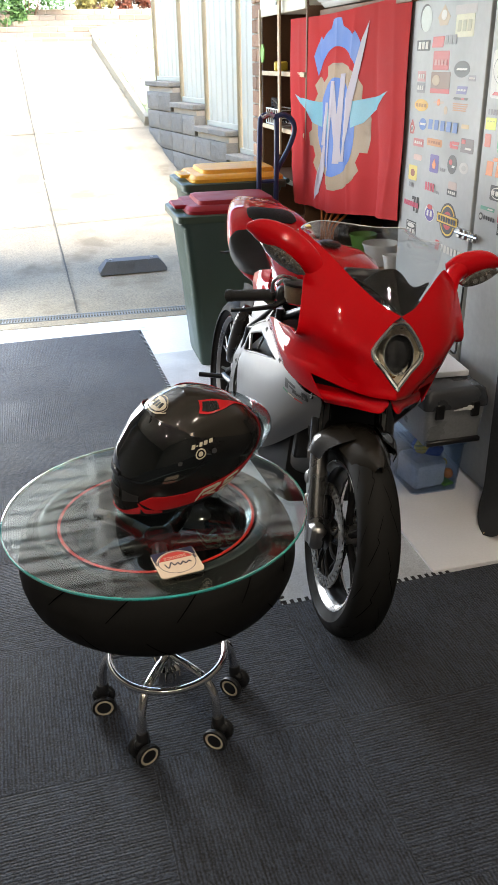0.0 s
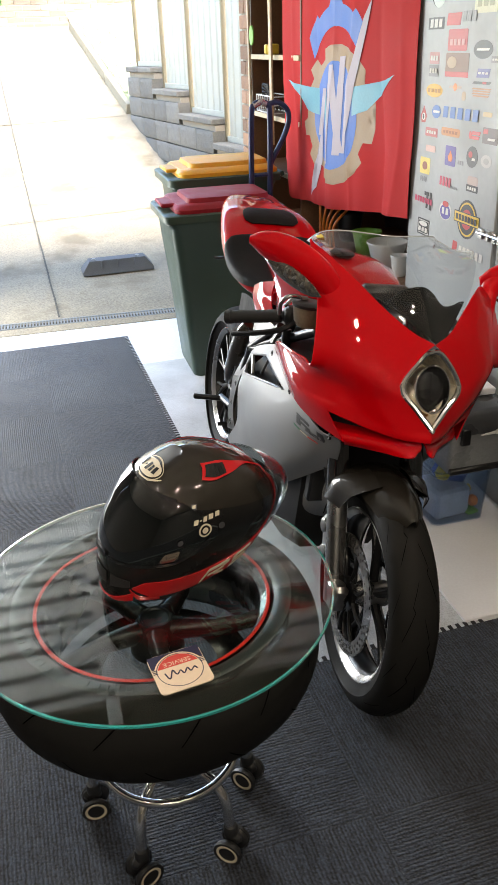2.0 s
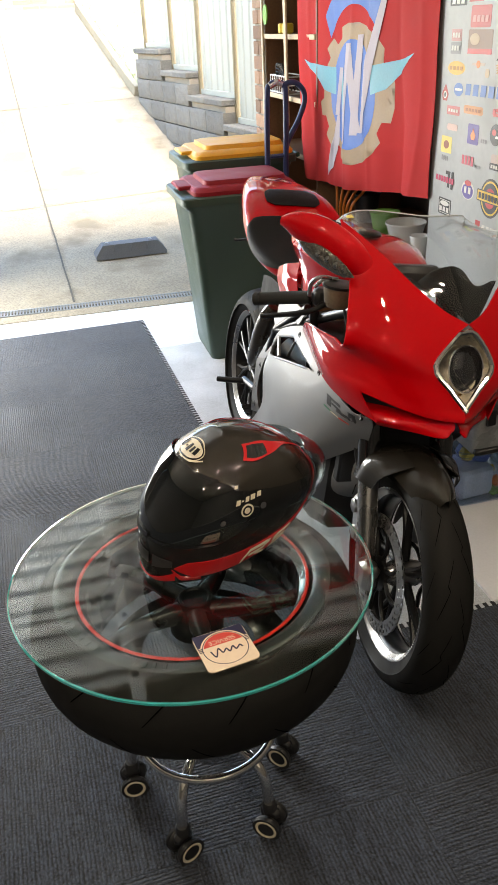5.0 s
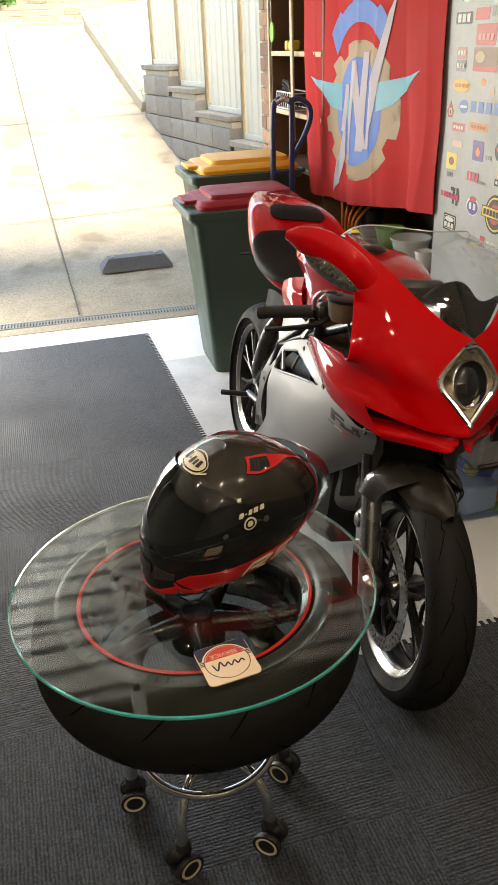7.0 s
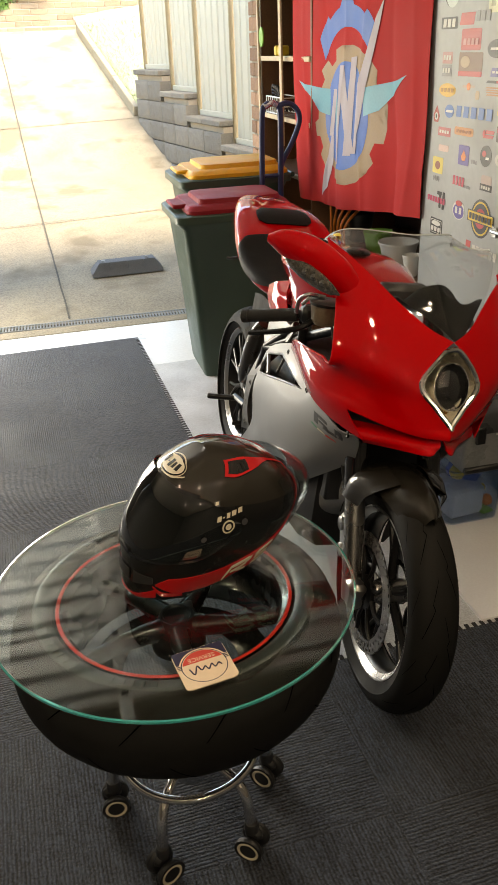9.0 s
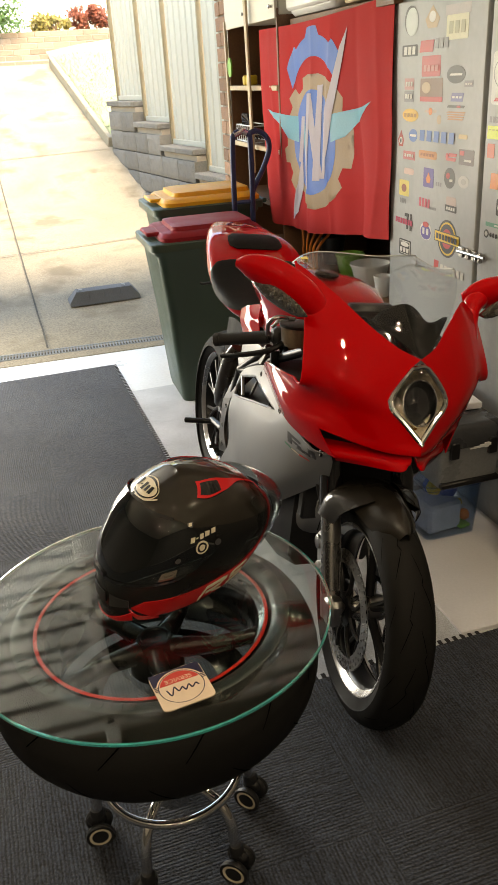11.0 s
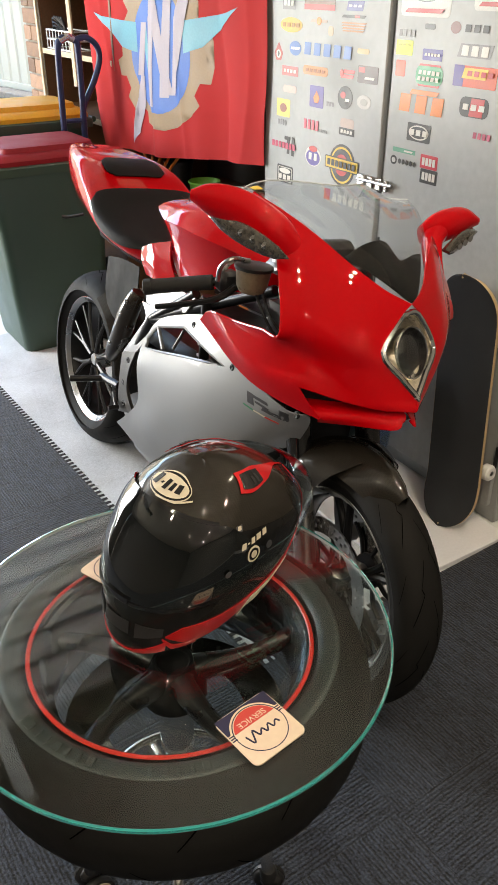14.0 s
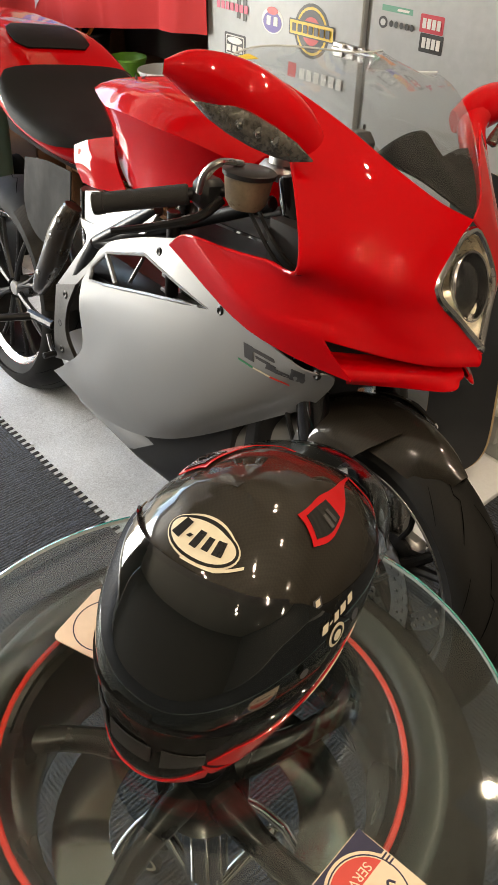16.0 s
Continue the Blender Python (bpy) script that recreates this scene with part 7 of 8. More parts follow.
rr = [[(-.085, 3.150, .735), (-.105, 3.000, .765), (-.115, 2.865, .775)], [(-.095, 3.140, .640), (-.110, 2.990, .660), (-.125, 2.850, .680)], [(-.095, 3.120, .585), (-.105, 3.040, .560), (-.120, 2.880, .560)]]
shell(g, net(rr, 5, 5), -0.003)
flip_fix(part("inner_mudguard", g, RUBBER, bike, "black panel in front of the rear tyre"))
g = Geo()
tube(g, [(0.16, 2.75, 0.22), (0.26, 2.70, 0.12), (0.335, 2.66, 0.062)], 0.012, 10, 4)
box(g, (0.34, 2.66, 0.058), (0.05, 0.06, 0.010), 0.003)
part("side_stand", g, BLACKM, bike)


# tank and tail as smooth bodies
def body(secs, n, steps, p=0.75):
    """Rings along y from (y, top, bottom, half width, height of the widest place)."""
    s5 = [crom([(a, b, c) for a, b, c, d, e in secs], steps), crom([(d, e, 0) for a, b, c, d, e in secs], steps)]
    rings = []
    for q, w in zip(*s5):
        r = []
        for i in range(n):
            a = 2 * math.pi * i / n
            ca, sa = math.cos(a), math.sin(a)
            h = (q.y - w.y) if sa > 0 else (w.y - q.z)
            e = p if sa > 0 else 1.25
            r.append(Vector((w.x * math.copysign(abs(ca) ** e, ca), q.x, w.y + h * math.copysign(abs(sa) ** e, sa))))
        rings.append(r)
    return rings


TANK = ((2.29, 0.960, 0.860, 0.080, 0.900), (2.36, 1.005, 0.850, 0.150, 0.935), (2.48, 1.028, 0.830, 0.186, 0.950), (2.58, 1.026, 0.815, 0.180, 0.950), (2.64, 1.020, 0.835, 0.168, 0.948), (2.69, 1.012, 0.880, 0.154, 0.950), (2.728, 1.003, 0.925, 0.140, 0.955), (2.744, 0.988, 0.950, 0.130, 0.958))
g = Geo()
rings = []
for q, w in zip(crom([(a, b, c) for a, b, c, d, e in TANK], 5), crom([(d, e, 0) for a, b, c, d, e in TANK], 5)):
    # flat crown, sharp shoulder and one hollow flank under it
    d = min(1.0, (q.y - q.z) / 0.19)
    half = [(0.0, q.y), (w.x * 0.35, q.y - 0.003 * d), (w.x * 0.66, q.y - 0.012 * d), (w.x * 0.90, q.y - 0.032 * d), (w.x, q.y - 0.056 * d), (w.x * 0.975, q.y - 0.066 * d), (w.x * 0.82, q.y - 0.115 * d), (w.x * 0.74, q.z + 0.040 * d), (w.x * 0.72, q.z), (0.0, q.z)]
    rings.append([Vector((x, q.x, z)) for x, z in half] + [Vector((-x, q.x, z)) for x, z in reversed(half[1:-1])])
loft(g, rings)
tank = flip_fix(part("fuel_tank", g, RED, bike, "glossy red fuel tank", 30))
g = Geo()
lathe(g, [(0.0, 0.0), (0.034, 0.0), (0.036, 0.006), (0.030, 0.010), (0.0, 0.011)], 24, pose(0, 2.47, 1.033, 4, 0, 0))
part("filler_cap", g, BLACKM, tank)
for k in range(3):
    g = Geo()
    plate(g, [(-0.028, 0.0), (0.0, 0.006), (0.030, 0.0), (0.0, -0.005)], 0.001, pose(-0.085, 2.655, 1.004, 10, -28, 15 + 55 * k))
    part("star_mark", g, GREYDEC, tank)
TAIL = ((2.76, 0.850, 0.770, 0.090, 0.820), (2.88, 0.868, 0.765, 0.160, 0.832), (3.00, 0.905, 0.768, 0.186, 0.862), (3.10, 0.968, 0.772, 0.188, 0.905), (3.22, 1.018, 0.778, 0.172, 0.948), (3.36, 1.034, 0.800, 0.140, 0.970), (3.48, 1.036, 0.850, 0.100, 0.985), (3.58, 1.025, 0.930, 0.055, 0.998), (3.63, 1.005, 0.965, 0.014, 0.990))
tail_rings = body(TAIL, 40, 6, 0.5)
g = Geo()
loft(g, tail_rings)
tail = flip_fix(part("tail_unit", g, RED, bike, "glossy red tail unit"))


def pad(name, y0, y1, a0, a1, puff, mat, label):
    """A padded piece lying on the tail between two stations and two angles round it."""
    rows = []
    sel = [r for r in tail_rings if y0 <= r[0].y <= y1]
    for j, r in enumerate(sel):
        v = j / (len(sel) - 1)
        row = []
        for i in range(a0, a1 + 1):
            u = (i - a0) / (a1 - a0)
            f = (max(0.0, 1 - abs(2 * u - 1) ** 3.0) * max(0.0, 1 - abs(2 * v - 1) ** 3.0)) ** 0.5
            mid = (a0 + a1) / 2
            k = mid + (i - mid) * (0.55 + 0.45 * math.sqrt(max(0.0, 1 - abs(2 * v - 1) ** 2.5)))
            p = r[int(k) % 40].lerp(r[(int(k) + 1) % 40], k - int(k))
            c = Vector((0, p.y, 0.86))
            row.append(p + (p - c).normalized() * (0.003 + puff * f))
        rows.append(row)
    g = Geo()
    shell(g, rows, 0.004)
    return flip_fix(part(name, g, mat, tail, label))


pad("rider_seat", 2.77, 3.09, 0, 20, 0.006, SEAT, "black vinyl rider's seat")
pad("pillion_pad", 3.13, 3.25, 8, 12, 0.008, SEAT, "black vinyl pillion pad")
g = Geo()
loft(g, [[Vector((x * k, y, z)) for x, z in ((-0.10, 0.80), (0.10, 0.80), (0.07, 0.755), (-0.07, 0.755))] for y, k in ((2.86, 0.8), (3.10, 0.8), (3.35, 0.4))])
flip_fix(part("undertray", g, RUBBER, bike))
g = Geo()
tube(g, [(-0.07, 3.40, 0.815), (-0.115, 3.435, 0.797), (-0.130, 3.445, 0.797)], 0.0055, 8, 4)
part("rear_indicator_stalk", g, BLACKP, bike)

# handlebars, levers, reservoir
for s in (-1, 1):
    a, b = Vector((s * 0.150, 2.215, 0.925)), Vector((s * 0.335, 2.372, 0.868))
    d = (b - a).normalized()
    g = Geo()
    rod(g, a, b, 0.011, 12)
    hb = part("handlebar", g, BLACKM, bike)
    g = Geo()
    rod(g, a.lerp(b, 0.40), b, 0.0175, 16)
    rod(g, b - d * 0.006, b + d * 0.014, 0.019, 16)
    part("grip", g, RUBBERG, hb, "black rubber grip")
    g = Geo()
    box(g, (0, 0, 0), (0.05, 0.042, 0.05), 0.010, Matrix.Translation(a.lerp(b, 0.27)))
    part("switch_block", g, BLACKP, hb)
    g = Geo()
    p = a.lerp(b, 0.25) + Vector((0, -0.03, -0.005))
    tube(g, [p, p + d * 0.06 + Vector((0, -0.035, -0.012)), p + d * 0.13 + Vector((0, -0.030, -0.022)), p + d * 0.19 + Vector((0, -0.012, -0.030))], 0.008, 8, 5, taper=lambda u: 1.1 - 0.3 * u)
    part("lever", g, BLACKM, hb)
    if s < 0:
        c = Vector((-0.195, 2.165, 0.945))
        g = Geo()
        lathe(g, [(0.0, -0.034), (0.026, -0.034), (0.034, -0.022), (0.040, 0.016), (0.0, 0.017)], 20, Matrix.Translation(c))
        part("fluid_reservoir", g, mk("amber_fluid_pot", (0.20, 0.155, 0.105), 0.3, var=0.25), hb, "translucent brake fluid pot")
        g = Geo()
        lathe(g, [(0.0, 0.017), (0.043, 0.017), (0.044, 0.024), (0.040, 0.027), (0.0, 0.027)], 20, Matrix.Translation(c))
        part("reservoir_cap", g, BLACKP, hb)
        g = Geo()
        tube(g, [c + Vector((0.0, 0.02, 0.03)), c + Vector((-0.045, 0.02, 0.035)), c + Vector((-0.062, 0.035, 0.015)), c + Vector((-0.058, 0.05, -0.02))], 0.0055, 8, 5)
        tube(g, [c + Vector((0.03, 0.02, 0.02)), c + Vector((-0.02, 0.045, 0.025)), c + Vector((-0.045, 0.055, 0.0))], 0.005, 8, 5)
        part("hose", g, STEEL, hb, "braided hose")
g = Geo()
box(g, (0, 2.20, 0.955), (0.25, 0.07, 0.03), 0.012)
lathe(g, [(0.0, 0.97), (0.026, 0.97), (0.026, 0.985), (0.020, 0.99), (0.0, 0.99)], 20, pose(-0.1, 2.19, 0))
lathe(g, [(0.0, 0.97), (0.026, 0.97), (0.026, 0.985), (0.020, 0.99), (0.0, 0.99)], 20, pose(0.1, 2.19, 0))
part("triple_clamp", g, ALU, bike, "machined triple clamp")
for s in (-1, 1):
    g = Geo()
    rr = [[(s * .222, 2.075, .846), (s * .220, 2.205, .828), (s * .205, 2.320, .800), (s * .180, 2.470, .755)], [(s * .120, 2.060, .822), (s * .120, 2.200, .806), (s * .120, 2.345, .786), (s * .120, 2.500, .765)], [(s * .010, 2.050, .806), (s * .010, 2.200, .794), (s * .010, 2.350, .780), (s * .010, 2.500, .770)]]
    shell(g, net(rr if s < 0 else rev(rr), 5, 5), -0.003)
    flip_fix(part("infill_panel", g, BLACKP, bike, "black panel closing the cockpit"))
for k in range(2):
    g = Geo()
    tube(g, [(-0.16 + 0.02 * k, 2.20, 0.90), (-0.17, 2.10, 0.84 + 0.02 * k), (-0.12, 2.05, 0.80), (-0.05 * k, 2.12, 0.74)], 0.0035, 6, 5)
    part("control_cable", g, RUBBER, bike)
g = Geo()
loft(g, [[Vector((x * k, y, z)) for x, z in ((-0.16, 0.90), (0.16, 0.90), (0.15, 0.70), (-0.15, 0.70))] for y, k in ((1.96, 0.75), (2.05, 1.0), (2.14, 1.0))])
flip_fix(part("inner_cowl", g, BLACKP, bike))

# ---- stickers on the locker doors: plain shapes in their colours ----
_cache = {}


def ink(r, gg, b):
    k = (r, gg, b)
    if k not in _cache:
        _cache[k] = mk("sticker_ink", k, 0.4, var=0.10, scale=30, fine=200)
    return _cache[k]


def sticker(y, z, w, h, *layers):
    """A sticker on a door: each layer is (shape, colour, dy, dz, w, h) in fractions of its size."""
    door_ = lockdoors[0] if y > MID else lockdoors[1]
    first = None
    for k, (shape, col, dy, dz, fw, fh) in enumerate(layers):
        ww, hh = w * fw, h * fh
        pts = {"o": lambda: oval(ww, hh), "r": lambda: rounded(ww, hh, min(ww, hh) * 0.08, 2), "q": lambda: rounded(ww, hh, min(ww, hh) * 0.35, 3),
               "d": lambda: [(0, hh / 2), (ww / 2, -hh * 0.1), (ww * 0.3, -hh / 2), (-ww * 0.3, -hh / 2), (-ww / 2, -hh * 0.1)],
               "p": lambda: [(-ww / 2, -hh / 2), (ww * 0.42, -hh / 2), (ww / 2, hh / 2), (-ww * 0.42, hh / 2)]}[shape]()
        g = Geo()
        # drawn in x right, y up as seen from the room, then turned onto the door
        plate(g, pts, 0.0006, Matrix(((0, 0, -1, -0.0032 - 0.0005 * k), (-1, 0, 0, y - dy * w), (0, 1, 0, z + dz * h), (0, 0, 0, 1))))
        ob = flip_fix(part("sticker" if k == 0 else "sticker_print", g, ink(*col), door_ if first is None else first, smooth=0))
        first = first or ob


def bars(col, n=4, hh=0.5, dz=0.0, shape="p", x0=-0.42, x1=0.42):
    st = (x1 - x0) / n
    return tuple((shape, col, x0 + st * (i + 0.5), dz, st * 0.72, hh) for i in range(n))


K, W_, R_, B_, Y_, O_, G_, T_, P_, GR = (0.02, 0.02, 0.02), (0.62, 0.60, 0.55), (0.50, 0.04, 0.04), (0.06, 0.16, 0.42), (0.72, 0.48, 0.05), (0.70, 0.20, 0.03), (0.05, 0.28, 0.14), (0.45, 0.33, 0.20), (0.09, 0.06, 0.28), (0.22, 0.22, 0.22)
sticker(3.251, 1.702, 0.10, 0.095, ("o", K, -0.06, 0.02, 1, 1), ("o", (0.55, 0.60, 0.55), 0.03, -0.03, 0.95, 0.95))
sticker(3.098, 1.706, 0.115, 0.07, ("d", T_, 0, 0, 0.9, 1), ("o", W_, 0, 0, 0.4, 0.5))
sticker(2.928, 1.717, 0.16, 0.03, ("r", (0.42, 0.38, 0.36), 0, 0, 1, 1))
sticker(2.929, 1.665, 0.14, 0.074, ("r", (0.60, 0.58, 0.38), 0, 0, 1, 1), *bars((0.36, 0.34, 0.20), 3, 0.5))
sticker(3.080, 1.618, 0.21, 0.042, ("p", R_, -0.25, -0.05, 0.5, 0.9), *bars(GR, 3, 0.75, 0.1, "p", 0.02, 0.5))
sticker(3.261, 1.606, 0.12, 0.038, ("r", K, 0, 0, 1, 1), *bars(W_, 3, 0.7))
sticker(3.097, 1.552, 0.135, 0.067, ("r", (0.46, 0.05, 0.05), 0, 0, 1, 1), *bars((0.60, 0.30, 0.28), 4, 0.3, -0.1))
sticker(2.923, 1.523, 0.121, 0.056, ("o", K, 0, 0, 1, 1), ("p", W_, 0, 0, 0.7, 0.12))
sticker(2.839, 1.494, 0.055, 0.020, ("r", GR, 0, 0, 1, 1), *bars(W_, 3, 0.3))
sticker(3.258, 1.474, 0.075, 0.080, ("r", (0.45, 0.22, 0.20), 0, 0.26, 1, 0.48), ("r", GR, 0, -0.26, 1, 0.48), *bars(W_, 3, 0.2, 0.26), *bars(W_, 3, 0.2, -0.26))
sticker(3.090, 1.475, 0.163, 0.075, ("r", (0.20, 0.10, 0.06), 0, 0.1, 1, 0.8), ("r", R_, 0, -0.40, 1, 0.22), ("o", T_, -0.22, 0.1, 0.4, 0.5))
sticker(2.909, 1.453, 0.085, 0.027, ("p", (0.12, 0.12, 0.30), 0, 0, 1, 1), *bars(W_, 3, 0.25))
sticker(2.914, 1.424, 0.12, 0.008, ("p", K, 0, 0, 1, 1), ("r", R_, 0.15, 0, 0.2, 0.8))
sticker(3.244, 1.388, 0.128, 0.046, ("o", (0.68, 0.40, 0.05), 0, 0, 1, 1), *bars((0.42, 0.20, 0.03), 4, 0.28))
sticker(2.912, 1.395, 0.129, 0.027, *[("p", (0.42, 0.20, 0.08), 0, 0.4 - 0.27 * i, 1 - 0.05 * i, 0.18) for i in range(4)])
sticker(3.025, 1.379, 0.027, 0.029, ("q", T_, 0, 0, 1, 1))
sticker(3.089, 1.405, 0.094, 0.024, ("p", (0.45, 0.35, 0.28), 0, 0, 1, 0.35), ("o", O_, 0, 0, 0.28, 1))
sticker(3.316, 1.304, 0.051, 0.058, ("d", (0.40, 0.05, 0.04), 0, 0, 1, 1), ("o", W_, 0, -0.15, 0.5, 0.45), ("o", K, 0, -0.15, 0.22, 0.3))
sticker(3.217, 1.318, 0.068, 0.045, ("o", B_, 0, 0, 1, 1), ("p", W_, 0, 0, 0.8, 0.18))
sticker(3.039, 1.322, 0.268, 0.037, *bars(B_, 5, 1.0, 0.0, "p", -0.5, 0.5))
sticker(2.858, 1.331, 0.057, 0.015, ("q", (0.5, 0.36, 0.16), 0, 0, 1, 1))
sticker(3.245, 1.245, 0.097, 0.031, ("r", (0.46, 0.12, 0.12), 0, 0, 1, 1), *bars(W_, 4, 0.35))
sticker(3.099, 1.257, 0.137, 0.028, ("q", (0.55, 0.24, 0.08), 0, 0, 1, 1), *bars((0.35, 0.12, 0.04), 5, 0.35))
sticker(2.928, 1.262, 0.075, 0.032, ("p", R_, 0.1, 0.2, 0.8, 0.35), ("p", R_, 0, -0.25, 0.9, 0.35), ("o", R_, -0.38, 0, 0.25, 0.7))
sticker(2.829, 1.267, 0.097, 0.050, ("r", (0.10, 0.07, 0.07), 0, 0, 1, 1), ("r", R_, -0.3, 0.25, 0.3, 0.3), ("p", W_, 0.1, -0.2, 0.5, 0.14))
sticker(3.243, 1.187, 0.079, 0.023, ("q", (0.60, 0.42, 0.36), 0, 0, 1, 1))
sticker(3.086, 1.178, 0.077, 0.068, ("r", P_, 0, 0, 1, 1), ("d", O_, 0, 0, 0.45, 0.55))
sticker(2.933, 1.191, 0.076, 0.070, ("o", K, 0, 0, 1, 1), ("o", R_, -0.15, 0.1, 0.35, 0.3), ("p", W_, 0.15, -0.1, 0.3, 0.12))
sticker(2.839, 1.187, 0.069, 0.041, ("o", (0.48, 0.47, 0.44), 0, 0, 1, 1), ("o", (0.36, 0.35, 0.33), 0, 0, 0.5, 0.5))
sticker(3.009, 1.163, 0.056, 0.015, *bars(GR, 3, 0.9))
sticker(3.280, 1.122, 0.082, 0.060, ("r", (0.68, 0.54, 0.12), 0, 0, 1, 1), ("o", (0.30, 0.10, 0.06), 0, 0, 0.5, 0.5))
sticker(3.285, 1.073, 0.070, 0.029, *bars(GR, 4, 0.7, 0.0, "o"))
sticker(3.110, 1.086, 0.110, 0.032, *bars((0.55, 0.06, 0.10), 4, 1.0))
sticker(3.051, 1.073, 0.088, 0.011, *bars(GR, 7, 0.9))
sticker(2.915, 1.103, 0.079, 0.052, ("q", (0.45, 0.34, 0.30), 0, 0.2, 0.9, 0.6), ("r", K, 0, -0.28, 1, 0.44), *bars(W_, 4, 0.2, -0.28))
sticker(3.273, 0.995, 0.155, 0.021, *bars((0.50, 0.04, 0.10), 7, 1.0, 0.0, "r", -0.5, 0.5))
sticker(3.236, 0.997, 0.072, 0.065, ("r", K, -0.2, 0.38, 0.5, 0.2), ("p", K, -0.1, 0.0, 0.24, 0.9), ("p", K, 0.3, 0.0, 0.24, 1.0))
sticker(3.092, 0.983, 0.093, 0.067, ("o", W_, 0, 0, 1, 1), ("o", P_, 0, -0.05, 0.85, 0.8), ("o", R_, 0, 0.38, 0.5, 0.3), ("r", W_, 0, 0, 0.5, 0.35), ("p", P_, 0, 0.0, 0.14, 0.35))
sticker(2.930, 0.980, 0.178, 0.135, ("o", K, 0, 0, 0.78, 1), ("o", Y_, 0, 0, 0.68, 0.88), ("o", K, 0, 0, 0.60, 0.78), ("o", R_, 0, 0, 0.40, 0.52), ("r", K, 0, 0.02, 1.0, 0.30), ("r", Y_, 0, 0.02, 0.95, 0.25), *bars(K, 7, 0.15, 0.02, "r", -0.44, 0.44))
sticker(3.260, 0.893, 0.100, 0.063, ("r", K, 0, 0, 1, 1), ("r", W_, 0, 0, 0.86, 0.82), ("r", K, 0, 0, 0.80, 0.74), ("o", W_, 0, 0.2, 0.7, 0.3), *bars(W_, 3, 0.28, -0.15))
sticker(2.908, 0.870, 0.224, 0.038, ("p", R_, -0.42, 0.05, 0.16, 1), *bars(W_, 6, 0.75, -0.05, "p", -0.3, 0.5))
sticker(2.605, 1.509, 0.195, 0.15, ("r", (0.58, 0.57, 0.53), 0, 0, 1, 1), ("o", GR, 0, 0.1, 0.92, 0.72), ("o", (0.60, 0.59, 0.55), 0, 0.1, 0.88, 0.68), *bars(K, 3, 0.34, 0.1, "p", -0.32, 0.32), ("p", R_, 0, -0.40, 0.8, 0.07))
sticker(2.600, 1.68, 0.17, 0.13, ("r", (0.62, 0.40, 0.25), 0, 0.2, 1, 0.55), ("r", (0.20, 0.28, 0.45), 0, -0.25, 1, 0.5), ("p", W_, 0, -0.1, 0.35, 0.5))
sticker(2.340, 1.52, 0.17, 0.13, ("r", (0.58, 0.57, 0.53), 0, 0, 1, 1), ("q", K, -0.1, 0.1, 0.4, 0.6), ("o", (0.58, 0.57, 0.53), -0.1, 0.2, 0.22, 0.2), ("p", R_, 0, -0.38, 0.8, 0.08))
sticker(2.668, 1.391, 0.086, 0.018, *bars(GR, 4, 1.0))
sticker(2.578, 1.411, 0.042, 0.014, ("q", K, 0, 0, 1, 1))
sticker(2.429, 1.413, 0.145, 0.030, ("o", (0.20, 0.08, 0.07), -0.36, 0, 0.26, 1), *bars(K, 3, 0.6, 0.0, "p", -0.15, 0.5))
sticker(2.675, 1.353, 0.070, 0.039, ("r", (0.68, 0.76, 0.06), 0, 0, 1, 1), *bars((0.45, 0.45, 0.05), 3, 0.1, 0.2))
sticker(2.558, 1.341, 0.078, 0.029, ("r", (0.06, 0.05, 0.26), 0, 0, 1, 1), *bars(W_, 5, 0.25))
sticker(2.401, 1.360, 0.128, 0.033, ("p", GR, 0, 0, 1, 1), *bars(W_, 3, 0.75))
sticker(2.684, 1.298, 0.041, 0.043, ("r", (0.62, 0.12, 0.06), 0, 0, 1, 1))
sticker(2.563, 1.287, 0.108, 0.054, ("r", R_, 0, 0, 0.8, 1.1), ("q", (0.08, 0.34, 0.18), 0, 0, 1, 0.9), *bars(W_, 5, 0.2, 0.14), *bars(W_, 5, 0.2, -0.16))
sticker(2.391, 1.298, 0.155, 0.053, ("r", (0.62, 0.10, 0.04), 0, 0, 1, 1), ("r", P_, -0.38, 0, 0.24, 1), ("p", Y_, 0.0, 0.15, 0.6, 0.5), *bars(R_, 4, 0.25, 0.15, "p", -0.2, 0.45))
sticker(2.584, 1.216, 0.202, 0.065, *bars(O_, 3, 0.75, -0.12, "p", -0.5, 0.5), ("p", O_, 0.05, 0.38, 0.6, 0.2))
sticker(2.380, 1.223, 0.105, 0.051, ("q", K, 0, 0, 1, 1), ("p", R_, 0.1, 0, 0.5, 0.9), *bars(W_, 3, 0.3, 0.0))
sticker(2.581, 1.131, 0.098, 0.051, ("r", K, 0, 0, 1, 1), ("o", W_, 0, 0.0, 0.85, 0.8), ("o", K, 0, 0.0, 0.75, 0.65), *bars(W_, 3, 0.32))
sticker(2.636, 1.072, 0.098, 0.013, ("r", (0.10, 0.30, 0.20), 0, 0, 1, 1), ("p", W_, 0.2, 0, 0.4, 0.4))
sticker(2.633, 1.040, 0.118, 0.030, ("o", K, -0.38, 0, 0.24, 0.9), ("o", (0.5, 0.5, 0.48), -0.38, 0, 0.14, 0.5), *bars(K, 5, 0.5, 0.0, "o", -0.22, 0.5))
sticker(2.526, 1.056, 0.071, 0.039, ("r", (0.50, 0.03, 0.05), 0, 0, 1, 1), *bars(W_, 4, 0.55, 0, "r"))
sticker(2.521, 1.015, 0.071, 0.041, ("r", K, 0, 0, 1, 1), *bars(W_, 4, 0.55, 0, "r"))
sticker(2.338, 1.154, 0.082, 0.023, *bars((0.45, 0.06, 0.12), 4, 0.7))

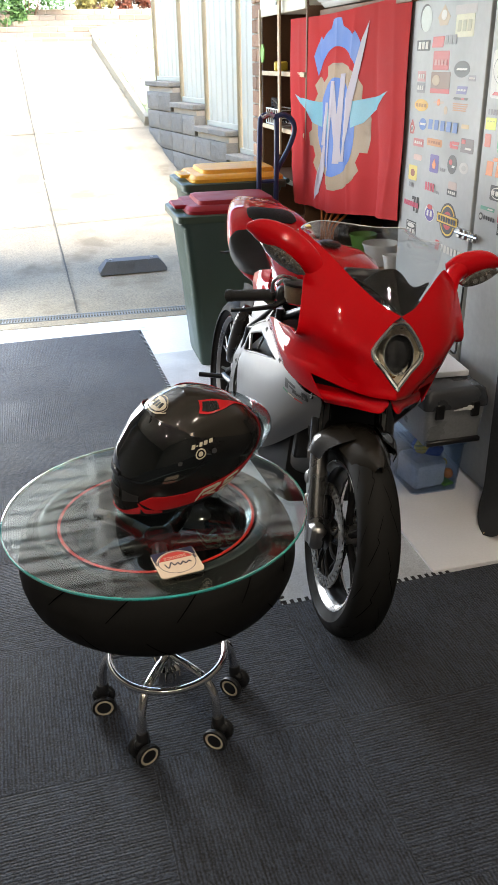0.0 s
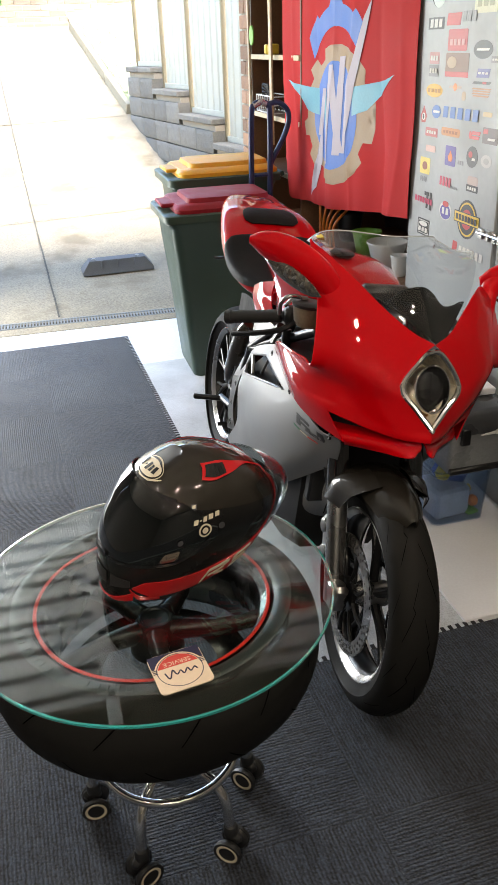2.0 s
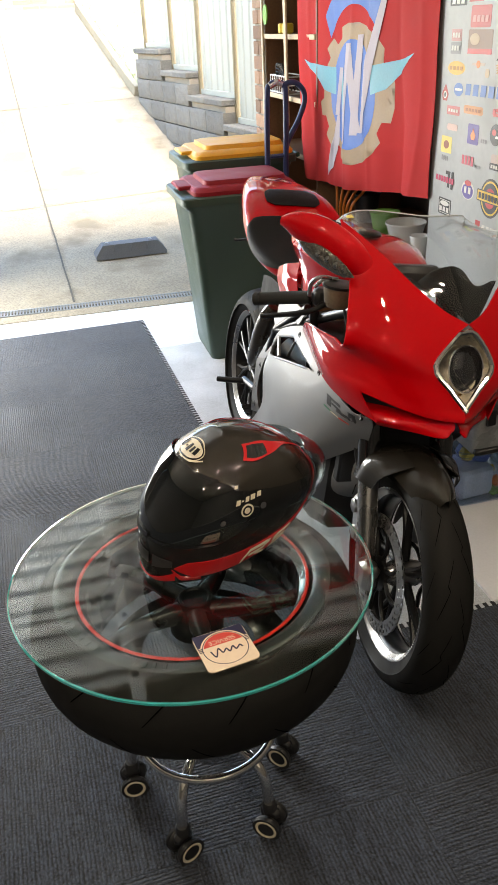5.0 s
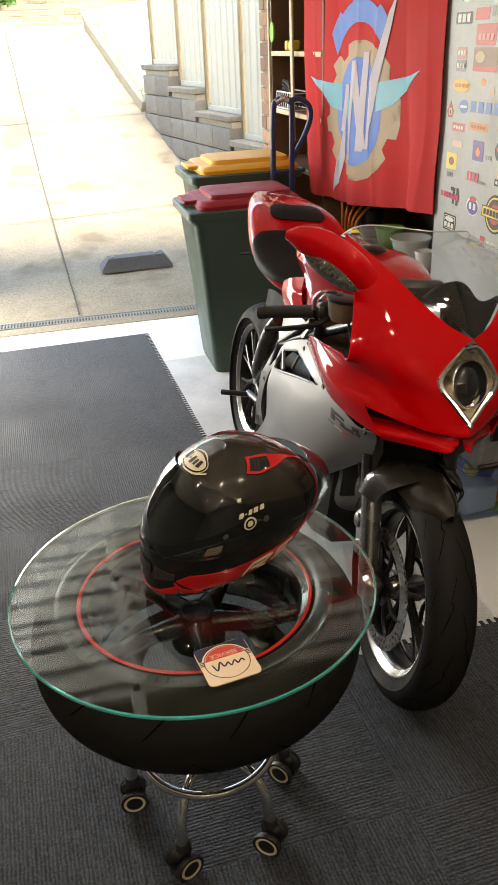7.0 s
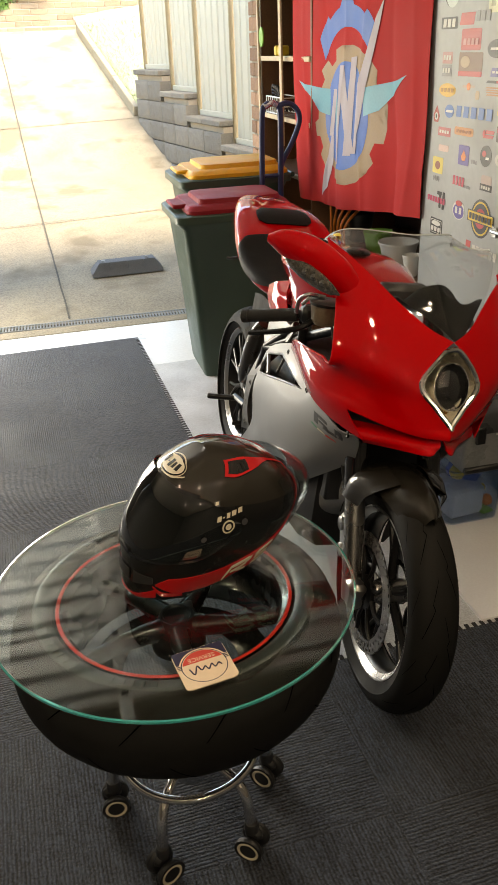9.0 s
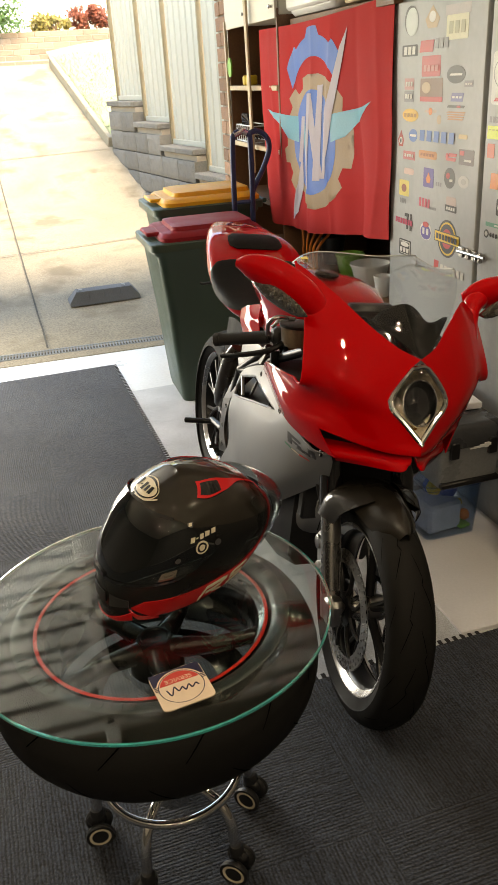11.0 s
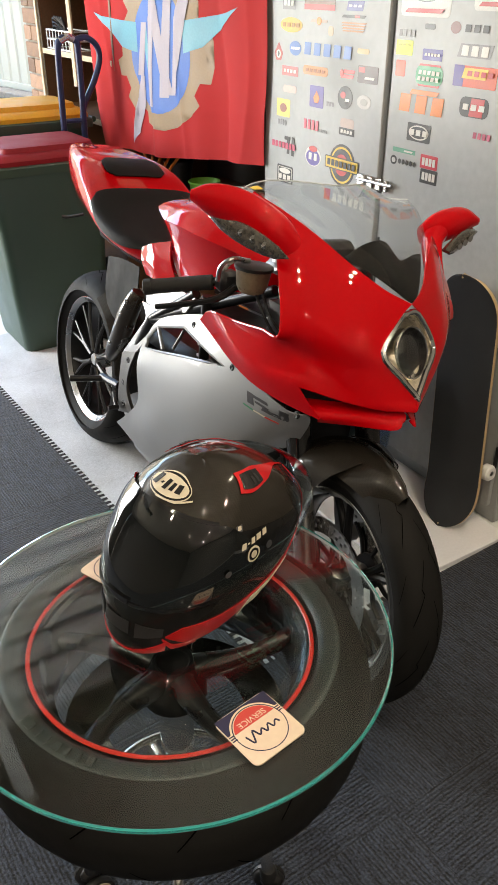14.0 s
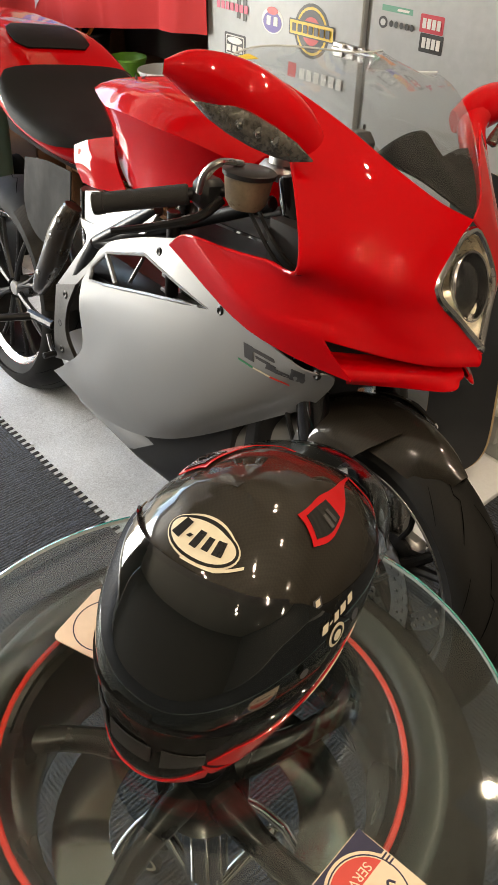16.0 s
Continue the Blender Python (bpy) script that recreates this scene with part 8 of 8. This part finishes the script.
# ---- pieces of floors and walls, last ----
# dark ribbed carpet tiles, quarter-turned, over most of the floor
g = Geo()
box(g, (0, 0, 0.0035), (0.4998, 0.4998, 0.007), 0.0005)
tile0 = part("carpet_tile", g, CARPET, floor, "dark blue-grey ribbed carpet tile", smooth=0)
CM = pose(0.458, 4.965, 0.0, 0, 0, 2.1)
first = True
for j in range(15):
    for i in range(8):
        cx, cy = -0.25 - 0.5 * i, -0.25 - 0.5 * j
        spots = [(cx, cy)]
        if i == 0 and j >= 6:
            spots += [(0.25, cy), (0.75, cy), (1.25, cy)]
        for px, py in spots:
            m = CM @ pose(px, py, 0.0, 0, 0, 90 * ((i + j + (px > 0)) % 2))
            if m.translation.x > 1.9:
                continue
            if first:
                tile0.matrix_world = m
                first = False
            else:
                o = tile0.copy()
                scene.collection.objects.link(o)
                o.matrix_world = m
# grey speckled mats beside the carpet
g = Geo()
box(g, (0, 0, 0.003), (0.578, 0.4992, 0.006), 0.0004)
mat0 = part("grey_mat", g, MAT_GREY, floor, "speckled grey interlocking mat", smooth=0)
for j in range(5):
    m = CM @ pose(0.292, -2.75 + 0.5 * j, 0.0)
    if j == 0:
        mat0.matrix_world = m
    else:
        o = mat0.copy()
        scene.collection.objects.link(o)
        o.matrix_world = m
# interlocking teeth along the carpet's edge
g = Geo()
for k in range(120):
    box(g, (0.009, -0.012 - 0.0250 * k, 0.0066), (0.020, 0.0125, 0.003), 0.001, CM)
for k in range(24):
    box(g, (0.012 + 0.0250 * k, -2.992, 0.0066), (0.0125, 0.020, 0.003), 0.001, CM)
teeth = part("edge_teeth", g, TEETH, floor)
teeth["kind"] = "stuff"

# pier bricks
g = Geo()
box(g, (0, 0, 0), (0.230, 0.110, 0.076), 0.004)
b0 = part("brick", g, BRICK, PIER)
g = Geo()
box(g, (0, 0, 0), (0.012, 0.230, 0.076), 0.004)
rb = part("brick", g, BRICK, PIER)
first = True
for k in range(25):
    z = 0.043 + 0.086 * k
    off = 0.0
    for yy in ((0.115,) if k % 2 else (0.055, 0.175)):
        L_ = 0.230 if k % 2 else 0.110
        src = rb
        if first:
            o = rb
            first = False
        else:
            o = rb.copy()
            scene.collection.objects.link(o)
        o.matrix_basis = pose(0.004, yy - 0.005, z) @ Matrix.Diagonal((1, L_ / 0.230, 1, 1))
    o = b0.copy() if k else b0
    if k:
        scene.collection.objects.link(o)
    o.matrix_basis = pose(0.122, 0.0, z) @ Matrix.Diagonal((1, 0.12, 1, 1))
# retaining wall blocks and caps
g = Geo()
vs, n1, n2 = [], 9, 5
rnd = random.Random(11)
for j in range(n2 + 1):
    for i in range(n1 + 1):
        e = min(i, n1 - i, j, n2 - j)
        vs.append((0.0 if e == 0 else -0.010 - 0.010 * rnd.random(), 0.2225 * (2 * i / n1 - 1), 0.0975 * (2 * j / n2 - 1)))
fs = [(j * (n1 + 1) + i, (j + 1) * (n1 + 1) + i, (j + 1) * (n1 + 1) + i + 1, j * (n1 + 1) + i + 1) for j in range(n2) for i in range(n1)]
k0 = len(vs)
vs += [(0.24, y, z) for y in (-0.2225, 0.2225) for z in (-0.0975, 0.0975)]
c = (0, n1, n2 * (n1 + 1), n2 * (n1 + 1) + n1)
fs += [(c[0], c[1], k0 + 2, k0), (c[3], c[2], k0 + 1, k0 + 3), (c[2], c[0], k0, k0 + 1), (c[1], c[3], k0 + 3, k0 + 2), (k0, k0 + 2, k0 + 3, k0 + 1)]
g.add(vs, fs)
blk = flip_fix(part("block", g, BLOCK, RW, smooth=25))
g = Geo()
box(g, (0.115, 0, 0), (0.26, 0.44, 0.055), 0.008)
cap = part("cap_stone", g, BLOCK, RW)
nb = nc = 0
for k in range(7):
    z = 0.018 + 0.205 * k
    for a0, a1, zt in TOPS:
        if z + 0.19 > zt - 0.04:
            continue
        n = max(1, round((a1 - a0) / 0.45))
        st = (a1 - a0) / n
        for i in range(n):
            o = blk if nb == 0 else blk.copy()
            if nb:
                scene.collection.objects.link(o)
            nb += 1
            o.matrix_basis = pose(0.0, a0 + st * (i + 0.5), z + 0.0975) @ Matrix.Diagonal((1, st / 0.452, 1, 1))
for a0, a1, zt in TOPS:
    n = max(1, round((a1 - a0) / 0.45))
    st = (a1 - a0) / n
    for i in range(n):
        o = cap if nc == 0 else cap.copy()
        if nc:
            scene.collection.objects.link(o)
        nc += 1
        o.matrix_basis = pose(0.0, a0 + st * (i + 0.5), zt - 0.028) @ Matrix.Diagonal((1, st / 0.444, 1, 1))
# terrace bricks
g = Geo()
box(g, (0, 0, 0), (0.230, 0.016, 0.070), 0.004)
pb = part("brick", g, PALEBRICK, TW)
nb = 0
for k in range(6):
    for i in range(26):
        x = -2.6 + 0.242 * i + 0.121 * (k % 2)
        o = pb if nb == 0 else pb.copy()
        if nb:
            scene.collection.objects.link(o)
        nb += 1
        o.matrix_basis = pose(x, 13.455 + 0.13 * k, 1.850 + 0.082 * k)
